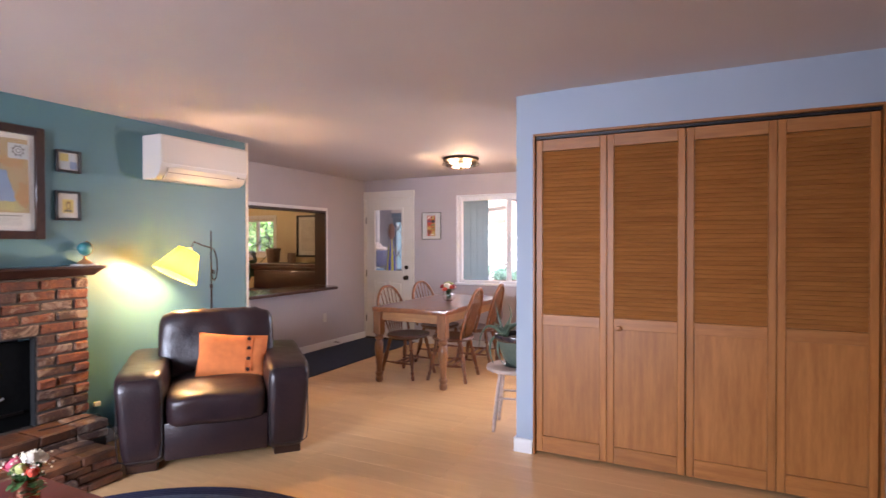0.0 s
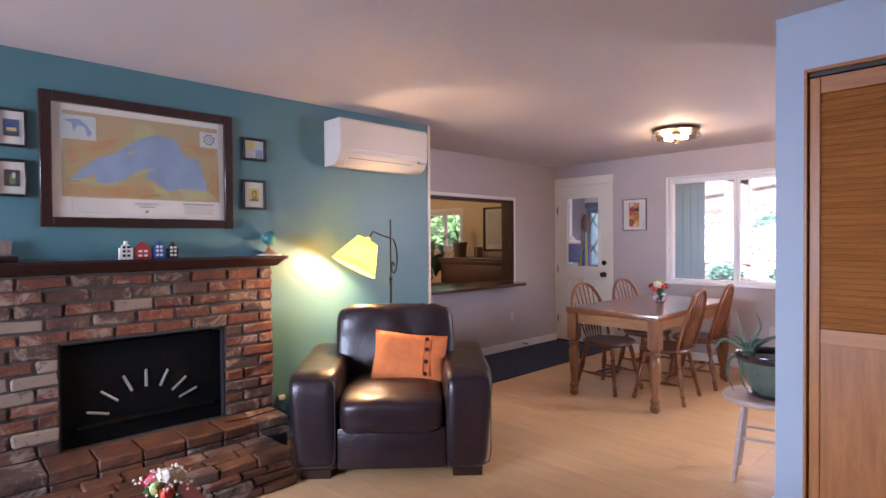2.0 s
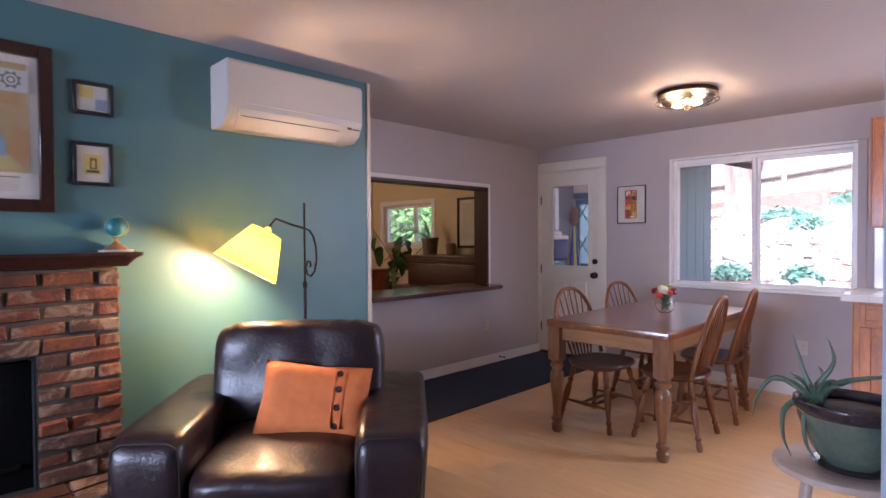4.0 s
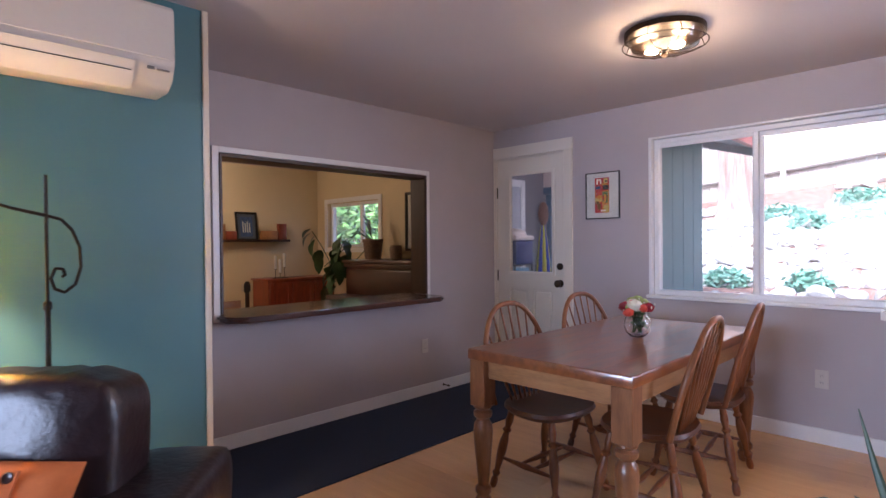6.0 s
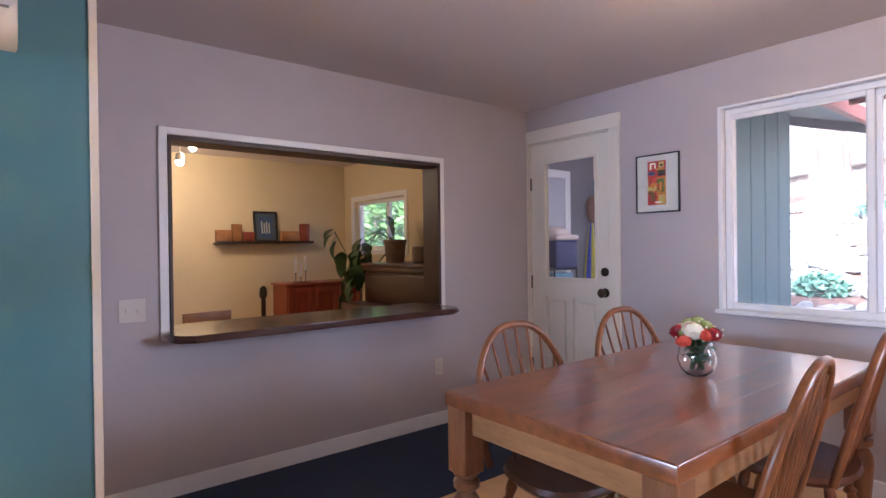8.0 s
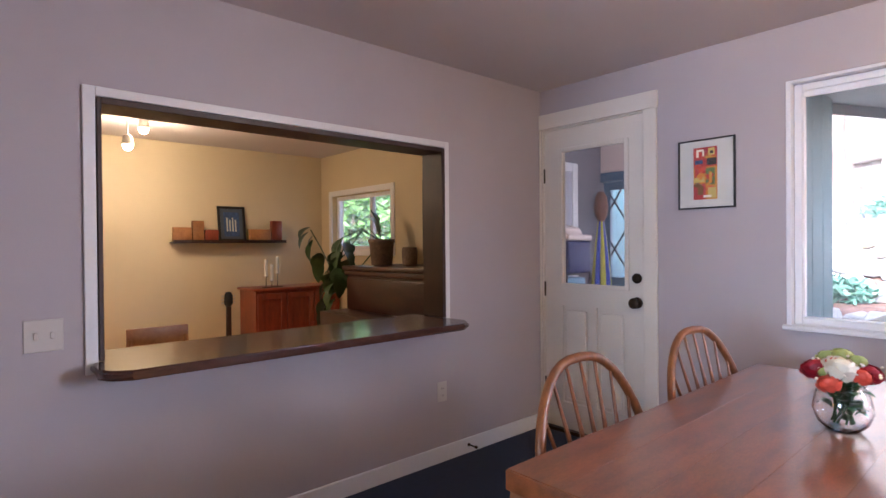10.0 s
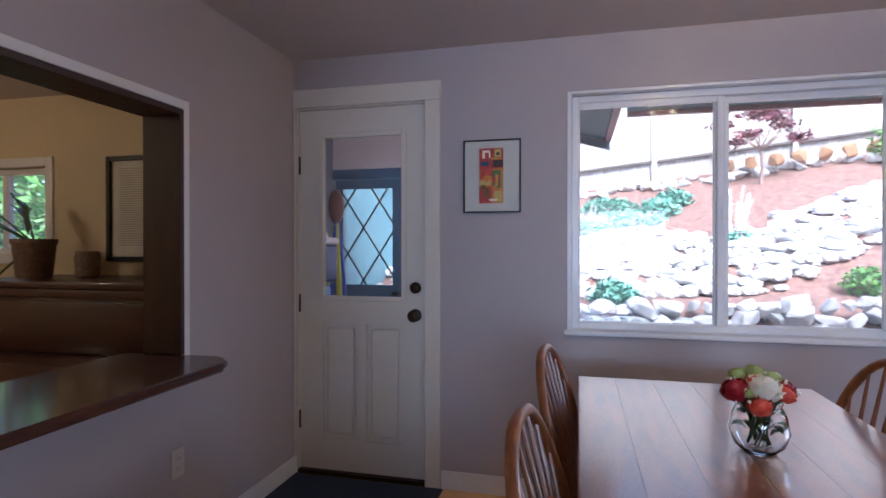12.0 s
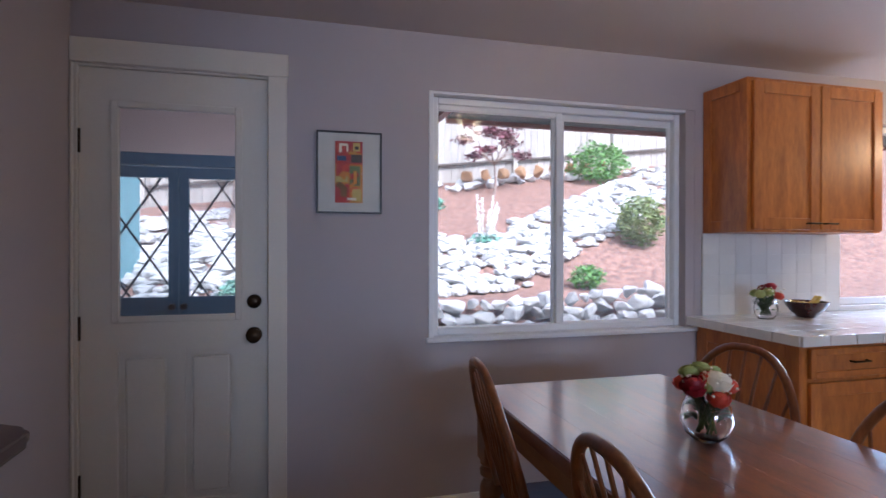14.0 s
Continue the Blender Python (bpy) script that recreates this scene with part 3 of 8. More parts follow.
def dining_table(x0=-3.368, x1=-2.545, y0=4.42, y1=5.98):
    t = thing("dining_table", "polished brown oak dining table with turned legs", "dining table", pose((x0 + x1) / 2, (y0 + y1) / 2, 0))
    w, d = x1 - x0, y1 - y0
    n = 6
    top = None
    bm = bmesh.new()
    box(bm, -w / 2, -d / 2, 0.712, w / 2, d / 2, 0.758, bevel=0.004, seg=2)
    top = part("tabletop", bm, "table_top", t)
    for k in range(n):
        bm = bmesh.new()
        a = -w / 2 + 0.004 + k * (w - 0.008) / n
        box(bm, a + 0.0001, -d / 2 + 0.004, 0.7575, a + (w - 0.008) / n - 0.0001, d / 2 - 0.004, 0.7605, bevel=0.0003)
        part("plank", bm, "table_top", top)
    ax, ay = w / 2 - 0.05, d / 2 - 0.05
    for s in (-1, 1):
        bm = bmesh.new()
        box(bm, -ax + 0.045, s * ay - 0.012, 0.625, ax - 0.045, s * ay + 0.012, 0.7115, bevel=0.002)
        part("apron", bm, "apron", t)
        bm = bmesh.new()
        box(bm, s * ax - 0.012, -ay + 0.045, 0.625, s * ax + 0.012, ay - 0.045, 0.7115, bevel=0.002)
        part("apron", bm, "apron", t)
    for sx in (-1, 1):
        for sy in (-1, 1):
            bm = bmesh.new()
            m = pose(sx * ax, sy * ay, 0)
            turned_leg(bm, 0.50, m)
            box(bm, sx * ax - 0.044, sy * ay - 0.044, 0.49, sx * ax + 0.044, sy * ay + 0.044, 0.7115, bevel=0.004)
            part("leg", bm, "table_leg" , t)


dining_table()


def spindle_chair(label, m=None, top=0.928):
    """Bow-back chair that looks along +y; its back is at -y."""
    t = thing("dining_chair", label, "dining chair", m, group="chairs round the dining table")
    bm = bmesh.new()
    n = 28
    lo, hi, mid = [], [], []
    for i in range(n):
        a = 2 * math.pi * i / n
        c, s = math.cos(a), math.sin(a)
        r = 1 / ((abs(c) ** 2.6 + abs(s) ** 2.6) ** (1 / 2.6))
        x, y = 0.228 * c * r * (1 + 0.06 * s), 0.205 * s * r
        lo.append(bm.verts.new((x * 0.9, y * 0.9, 0.404)))
        mid.append(bm.verts.new((x, y, 0.426)))
        hi.append(bm.verts.new((x * 0.97, y * 0.97, 0.444)))
    inner = [bm.verts.new((v.co.x * 0.6, v.co.y * 0.6, 0.432)) for v in hi]
    for a, b in ((lo, mid), (mid, hi), (hi, inner)):
        for i in range(n):
            bm.faces.new((a[i], a[(i + 1) % n], b[(i + 1) % n], b[i]))
    bm.faces.new(lo[::-1])
    bm.faces.new(inner)
    part("seat", bm, "seat_wood", t)
    rake = 0.125

    def bow(a):
        c, s = math.cos(a), math.sin(a)
        h = top - 0.44
        z = 0.44 + h * (abs(s) ** 0.8)
        return Vector((0.232 * (abs(c) ** 0.75) * (1 if c > 0 else -1) * (1 + 0.08 * math.sin(min(1, (z - 0.44) / h) * math.pi)), -0.165 - rake * (z - 0.44) / h + 0.01, z))
    bm = bmesh.new()
    pts = [bow(math.pi * i / 24) for i in range(25)]
    pts[0], pts[-1] = bow(0), bow(math.pi)
    tube(bm, pts, 0.0145, 10)
    part("back_bow", bm, "chair_wood", t)
    for k in range(7):
        u = (k - 3) / 3.0
        x1 = u * 0.172
        a = math.acos(max(-1, min(1, x1 / 0.19)))
        best = min(pts, key=lambda p: abs(p.x - x1 * 1.12) + (0 if p.z > 0.7 else 1))
        a0 = Vector((u * 0.105, -0.155, 0.436))
        b0 = Vector((x1 * 1.12, best.y, best.z - 0.004))
        bm = bmesh.new()
        q = [a0.lerp(b0, f) for f in (0, 0.12, 0.2, 0.3, 0.36, 0.42, 0.5, 0.75, 1)]
        tube(bm, q, [0.006, 0.0065, 0.010, 0.007, 0.0095, 0.0115, 0.008, 0.006, 0.005], 7)
        part("spindle", bm, "chair_wood", t)
    ends = {}
    for sx in (-1, 1):
        for sy in (-1, 1):
            a0 = Vector((sx * 0.135, sy * 0.125, 0.415))
            b0 = Vector((sx * 0.205, sy * 0.205, 0.0))
            L = (a0 - b0).length
            bm = bmesh.new()
            k = L / 0.43
            lathe(bm, [(0.014, 0), (0.019, 0.018 * k), (0.018, 0.045 * k), (0.013, 0.06 * k), (0.022, 0.078 * k), (0.013, 0.095 * k), (0.018, 0.14 * k), (0.024, 0.20 * k), (0.022, 0.25 * k), (0.014, 0.295 * k), (0.024, 0.31 * k), (0.014, 0.325 * k), (0.020, 0.36 * k), (0.015, L)], 12, between(b0, a0))
            part("leg", bm, "chair_wood", t)
            ends[sx, sy] = b0.lerp(a0, 0.38)
    for sx in (-1, 1):
        a0, b0 = ends[sx, -1], ends[sx, 1]
        bm = bmesh.new()
        tube(bm, [a0.lerp(b0, f) for f in (0, 0.2, 0.4, 0.5, 0.6, 0.8, 1)], [0.007, 0.010, 0.014, 0.016, 0.014, 0.010, 0.007], 8)
        part("stretcher", bm, "chair_wood", t)
    for f0 in (0.38, 0.62):
        a0, b0 = ends[-1, -1].lerp(ends[-1, 1], f0), ends[1, -1].lerp(ends[1, 1], f0)
        bm = bmesh.new()
        tube(bm, [a0.lerp(b0, f) for f in (0, 0.2, 0.4, 0.5, 0.6, 0.8, 1)], [0.007, 0.010, 0.013, 0.015, 0.013, 0.010, 0.007], 8)
        part("stretcher", bm, "chair_wood", t)
    return t


CH = "brown oak spindle chair "
first = spindle_chair(CH + "pushed in by the hatch wall", pose(-3.205, 4.855, 0, 0, 0, -95))
for lab, m in ((CH + "pushed in next to the door", pose(-3.20, 5.59, 0, 0, 0, -97)),
               (CH + "half under the table on the kitchen side", pose(-2.712, 4.945, 0, 0, 0, 95)),
               (CH + "by the window on the kitchen side", pose(-2.715, 5.60, 0, 0, 0, 97))):
    tagged(copy_thing(first, m), lab)


# ---- fireplace ----
YB0, YB1, XB, FY0, FY1, FZ = -0.62, 2.045, -4.03, 0.885, 1.725, 0.815
def brick_mat(name, c1, c2, smear, cover, rough=0.88):
    """Burnt clay with old mortar smeared over part of it and dark kiln marks."""
    m = mat(name, c1, c2, rough, scale=11, fine=70, bump=0.9, vary=0.3, dist=0.007)
    t = m.node_tree
    n, l = t.nodes, t.links
    b = n["Principled BSDF"]
    base = b.inputs["Base Color"].links[0].from_socket
    vec = [x for x in n if x.type == "TEX_NOISE"][0].inputs["Vector"].links[0].from_socket
    for scale, lo, hi, color in ((6.0, 0.60 - cover * 0.28, 0.70 - cover * 0.28, smear), (16.0, 0.60, 0.68, tuple(v * 0.35 for v in c2))):
        w = n.new("ShaderNodeTexNoise")
        w.inputs["Scale"].default_value = scale
        w.inputs["Detail"].default_value = 9
        w.inputs["Roughness"].default_value = 0.72
        w.inputs["Distortion"].default_value = 0.8
        l.new(vec, w.inputs["Vector"])
        r = n.new("ShaderNodeMapRange")
        r.inputs["From Min"].default_value, r.inputs["From Max"].default_value = lo, hi
        r.inputs["To Max"].default_value = 0.8
        l.new(w.outputs["Fac"], r.inputs["Value"])
        x = n.new("ShaderNodeMix")
        x.data_type = "RGBA"
        x.inputs[7].default_value = (*color, 1)
        l.new(r.outputs[0], x.inputs[0])
        l.new(base, x.inputs[6])
        base = x.outputs[2]
    l.new(base, b.inputs["Base Color"])
    return m


SMEAR = (0.27, 0.195, 0.14)
M["brick_red"] = brick_mat("clinker brick red", (0.19, 0.056, 0.023), (0.075, 0.026, 0.015), SMEAR, 0.3)
M["brick_brown"] = brick_mat("clinker brick brown", (0.105, 0.048, 0.030), (0.045, 0.023, 0.016), SMEAR, 0.35)
M["brick_pale"] = brick_mat("brick with old mortar", (0.15, 0.092, 0.064), (0.07, 0.042, 0.031), SMEAR, 0.85)
M["brick_hearth"] = brick_mat("hearth brick", (0.16, 0.055, 0.020), (0.06, 0.026, 0.015), (0.14, 0.09, 0.06), 0.05, 0.6)
BRICKS = {}


def brick_mesh(key, sx, sy, sz):
    """One of a few worn brick shapes of a given size."""
    v = random.randrange(4)
    k = (key, round(sx, 3), round(sy, 3), round(sz, 3), v)
    if k not in BRICKS:
        rnd = random.Random(v * 7 + len(key))
        bm = bmesh.new()
        vs = box(bm, -sx / 2, -sy / 2, -sz / 2, sx / 2, sy / 2, sz / 2, bevel=min(0.007, sz * 0.14))
        for q in bm.verts:
            q.co += Vector((rnd.uniform(-1, 1), rnd.uniform(-1, 1), rnd.uniform(-1, 1))) * 0.0042
        bmesh.ops.recalc_face_normals(bm, faces=bm.faces)
        me = bpy.data.meshes.new("brick")
        bm.to_mesh(me)
        bm.free()
        me.materials.append(M[key])
        BRICKS[k] = me
    return BRICKS[k]


def brick(parent, key, x, y, z, sx, sy, sz, tilt=0.6):
    ob = new("brick", brick_mesh(key, sx, sy, sz))
    ob.parent = parent
    ob.matrix_basis = pose(x, y, z, random.uniform(-tilt, tilt), random.uniform(-tilt, tilt), random.uniform(-tilt, tilt))
    return ob


def pick(y, z):
    r = random.random() + 0.25 * (0.8 - y)
    return "brick_red" if r < 0.38 else ("brick_brown" if r < 0.74 else "brick_pale")


def fireplace():
    t = thing("fireplace", "rough red clinker brick fireplace with black firebox and raised hearth", "fireplace", pose(0, 0, 0))
    breast = boxes("chimney_breast", [(XT + 0.002, YB0, 0.272, XB - 0.012, FY0 - 0.002, 1.184), (XT + 0.002, FY1 + 0.002, 0.272, XB - 0.012, YB1 - 0.014, 1.184), (XT + 0.002, FY0 - 0.002, FZ + 0.012, XB - 0.012, FY1 + 0.002, 1.184)],
                   "mortar", t, label="brick chimney breast in grey mortar")
    h = 0.0695
    course = 0
    z = 0.275
    while z < 1.15:
        spans = [(YB0, FY0), (FY1, YB1)] if z + 0.03 < FZ else [(YB0, YB1)]
        for a, b in spans:
            y = b
            first_len = (0.205 if course % 2 else 0.10)
            while y > a + 0.02:
                L = min(first_len, y - a)
                if y - a - L < 0.05:
                    L = y - a
                first_len = random.choice((0.2, 0.205, 0.21))
                q = L - 0.013
                brick(breast, pick(y, z), XB - 0.045 + random.uniform(-0.007, 0.006), y - L / 2, z + h / 2, 0.088, q + random.uniform(-0.006, 0.003), h - 0.011 + random.uniform(-0.004, 0.003), 1.3)
                y -= L
        z += h
        course += 1
    # firebox
    fb = boxes("firebox", [(-4.56, FY0 - 0.05, 0.27, -4.52, FY1 + 0.05, 0.86), (-4.52, FY0 - 0.05, 0.27, XT + 0.0, FY0 - 0.004, 0.86), (-4.52, FY1 + 0.004, 0.27, XT + 0.0, FY1 + 0.05, 0.86),
                      (-4.52, FY0 - 0.004, FZ + 0.003, XT + 0.0, FY1 + 0.004, 0.86), (-4.52, FY0 - 0.004, 0.24, XT + 0.0, FY1 + 0.004, 0.269)], "soot", t, label="sooty black firebox")
    boxes("jamb", [(XT + 0.026, FY0 - 0.001, 0.273, XB - 0.014, FY0 + 0.006, FZ + 0.003), (XT + 0.026, FY1 - 0.006, 0.273, XB - 0.014, FY1 + 0.001, FZ + 0.003), (XT + 0.026, FY0 + 0.0065, FZ + 0.004, XB - 0.014, FY1 - 0.0065, FZ + 0.011)], "soot", t, label="sooty opening edge")
    bm = bmesh.new()
    box(bm, XT + 0.01, FY0 + 0.002, 0.272, XT + 0.018, FY1 - 0.002, 0.80)
    rect = part("fire_screen", bm, "screen", t, "black mesh fire screen with a sunburst of bright bars")
    cx, cz = 1.30, 0.36
    for a in (162, 137, 112, 90, 68, 45, 25):
        bm = bmesh.new()
        r = radians(a)
        p0 = Vector((XT + 0.024, cx + 0.17 * math.cos(r) * 1.15, cz + 0.17 * math.sin(r)))
        p1 = Vector((XT + 0.024, cx + 0.265 * math.cos(r) * 1.15, cz + 0.265 * math.sin(r)))
        tube(bm, [p0, p1], 0.0075, 6)
        part("bar", bm, "steel_dull", rect)
    bm = bmesh.new()
    box(bm, XT + 0.015, FY0 + 0.08, 0.36, XT + 0.04, FY1 - 0.05, 0.375)
    part("rail", bm, "iron", rect)
    # hearth: upper ledge and lower tier
    hearth = boxes("hearth", [(XT + 0.002, YB0, 0, -3.80, 2.005, 0.262), (-3.80, YB0, 0, -3.475, 1.845, 0.172)], "mortar", t, label="stepped brick hearth")
    y = 2.02
    while y > YB0:
        L = random.choice((0.20, 0.21, 0.19))
        brick(hearth, random.choice(("brick_hearth", "brick_hearth", "brick_brown", "brick_hearth")), -3.905, y - L / 2, 0.246, 0.235, L - 0.005, 0.058, 0.8)
        brick(hearth, random.choice(("brick_hearth", "brick_brown")), -3.83, y - L / 2, 0.19, 0.09, L - 0.012, 0.045, 0.8)
        y -= L
    for row, (x, w) in enumerate(((-3.725, 0.105), (-3.618, 0.10), (-3.512, 0.10))):
        y = 1.865 + row * 0.004
        while y > YB0:
            L = random.choice((0.20, 0.21, 0.26, 0.17))
            brick(hearth, random.choice(("brick_hearth", "brick_hearth", "brick_red", "brick_brown")), x, y - L / 2, 0.165 + random.uniform(-0.006, 0.008), w - 0.004, L - 0.006, 0.05, 1.8)
            y -= L
    for c in range(3):
        z = 0.028 + c * 0.046
        y = 1.865 + random.uniform(0, 0.03)
        while y > YB0:
            L = random.choice((0.20, 0.21, 0.26, 0.15))
            brick(hearth, random.choice(("brick_hearth", "brick_red", "brick_brown", "brick_brown")), -3.505 + random.uniform(-0.008, 0.014) + (2 - c) * 0.010, y - L / 2, z, 0.11, L - 0.008, 0.040, 1.5)
            y -= L
        x = -3.60
        while x > -4.0:
            brick(hearth, random.choice(("brick_hearth", "brick_red", "brick_brown")), x - 0.1, 1.83 + (0.14 if x < -3.75 else 0), z, 0.19, 0.09, 0.040, 1.5)
            x -= 0.2


M["screen"] = mat("black mesh screen", (0.006, 0.006, 0.006), (0.002, 0.002, 0.002), 0.9, spec=0.1, scale=30, fine=600, bump=0.6)
M["steel_dull"] = mat("dull steel bar", (0.36, 0.35, 0.33), (0.28, 0.27, 0.25), 0.5, metal=0.5, bump=0.05)


def mantel():
    t = thing("mantel_shelf", "espresso stained wooden mantel shelf with a moulded edge", "mantel", pose(0, 0, 0))
    bm = bmesh.new()
    prof = [(XT + 0.002, 1.190), (-4.005, 1.190), (-3.995, 1.198), (-3.985, 1.215), (-3.965, 1.228), (-3.955, 1.24), (-3.955, 1.254), (XT + 0.002, 1.254)]
    ends = [(YB0 - 0.05, None), (2.115, None)]
    a = [bm.verts.new((x, YB0 - 0.05, z)) for x, z in prof]
    b = [bm.verts.new((x, 2.045 + (x - XT) * 0.0 + (0.07 if z > 1.235 else 0.045 if z > 1.22 else 0.02), z)) for x, z in prof]
    n = len(prof)
    bm.faces.new(a)
    bm.faces.new(b[::-1])
    for i in range(n):
        bm.faces.new((a[i], b[i], b[(i + 1) % n], a[(i + 1) % n]))
    part("shelf", bm, "dark_wood", t)


# ---- frames on walls ----
def picture(label, y0, z0, y1, z1, w, frame_key, mat_key, art, depth=0.022, x=XT, inset=0.0, art_key="paper", glazed=True):
    """A framed picture on a wall whose face looks along +x."""
    t = thing("picture_frame", label, "picture", pose(x + 0.001, y0, z0))
    dy, dz = y1 - y0, z1 - z0
    bm = bmesh.new()
    for a in ((0, 0, w, dz), (dy - w, 0, dy, dz), (w, 0, dy - w, w), (w, dz - w, dy - w, dz)):
        box(bm, 0, a[0], a[1], depth, a[2], a[3], bevel=min(0.004, w * 0.2))
    part("frame", bm, frame_key, t)
    bm = bmesh.new()
    box(bm, 0.002, w, w, 0.008, dy - w, dz - w)
    part("mount", bm, mat_key, t)
    if inset:
        bm = bmesh.new()
        box(bm, 0.0085, w + inset, w + inset, 0.0100, dy - w - inset, dz - w - inset)
        part("print", bm, art_key, t)
    if art:
        art(t, dy, dz)
    if glazed:
        bm = bmesh.new()
        box(bm, 0.0145, w, w, 0.0160, dy - w, dz - w)
        g = part("pane", bm, "pane", t)
        g.visible_shadow = False
    return t


def flat(t, name, pts, key, x=0.0105, label=""):
    """A flat printed shape, points as (y, z) in the frame."""
    bm = bmesh.new()
    lo = [bm.verts.new((x, y, z)) for y, z in pts]
    hi = [bm.verts.new((x + 0.0006, y, z)) for y, z in pts]
    bm.faces.new(hi)
    bm.faces.new(lo[::-1])
    for i in range(len(pts)):
        bm.faces.new((lo[i], lo[(i + 1) % len(pts)], hi[(i + 1) % len(pts)], hi[i]))
    return part(name, bm, key, t, label)


M["map_land"] = mat("map land", (0.42, 0.285, 0.14), (0.36, 0.29, 0.15), 0.6, scale=5, fine=24, bump=0)
M["map_orange"] = mat("map hills", (0.42, 0.20, 0.085), (0.40, 0.28, 0.12), 0.6, scale=12, fine=50, bump=0)
M["map_lake"] = mat("map water", (0.20, 0.26, 0.36), (0.25, 0.33, 0.42), 0.6, scale=8, fine=30, bump=0)
M["ink"] = mat("grey ink", (0.18, 0.17, 0.16), None, 0.7, bump=0)
M["map_low"] = mat("map lowland", (0.44, 0.40, 0.17), (0.36, 0.33, 0.16), 0.6, scale=24, fine=50, bump=0)
M["faint_ink"] = mat("faint ink", (0.40, 0.39, 0.35), None, 0.7, bump=0)
M["map_inset"] = mat("pale chart", (0.50, 0.52, 0.50), (0.45, 0.47, 0.44), 0.6, bump=0)
M["sepia"] = mat("sepia ink", (0.20, 0.10, 0.03), None, 0.6, bump=0)
M["art_red"] = mat("red print", (0.55, 0.06, 0.035), (0.42, 0.04, 0.05), 0.6, scale=30, bump=0)
M["art_orange"] = mat("orange print", (0.65, 0.2, 0.03), (0.6, 0.3, 0.04), 0.6, scale=30, bump=0)
M["art_yellow"] = mat("yellow print", (0.62, 0.48, 0.14), None, 0.6, scale=30, bump=0)
M["art_green"] = mat("green print", (0.16, 0.22, 0.07), None, 0.6, scale=30, bump=0)
M["art_blue"] = mat("blue print", (0.05, 0.10, 0.24), (0.03, 0.06, 0.13), 0.6, scale=30, bump=0)
M["art_dark"] = mat("dark print", (0.035, 0.03, 0.028), (0.08, 0.05, 0.04), 0.6, scale=30, bump=0)


def rag(points, n=5, amp=0.008, seed=3):
    """Points of a closed outline with a ragged shore between them."""
    rnd = random.Random(seed)
    out = []
    for i, (y, z) in enumerate(points):
        y1, z1 = points[(i + 1) % len(points)]
        for k in range(n):
            f = k / n
            out.append((y + (y1 - y) * f + rnd.uniform(-amp, amp), z + (z1 - z) * f + rnd.uniform(-amp, amp)))
    return out


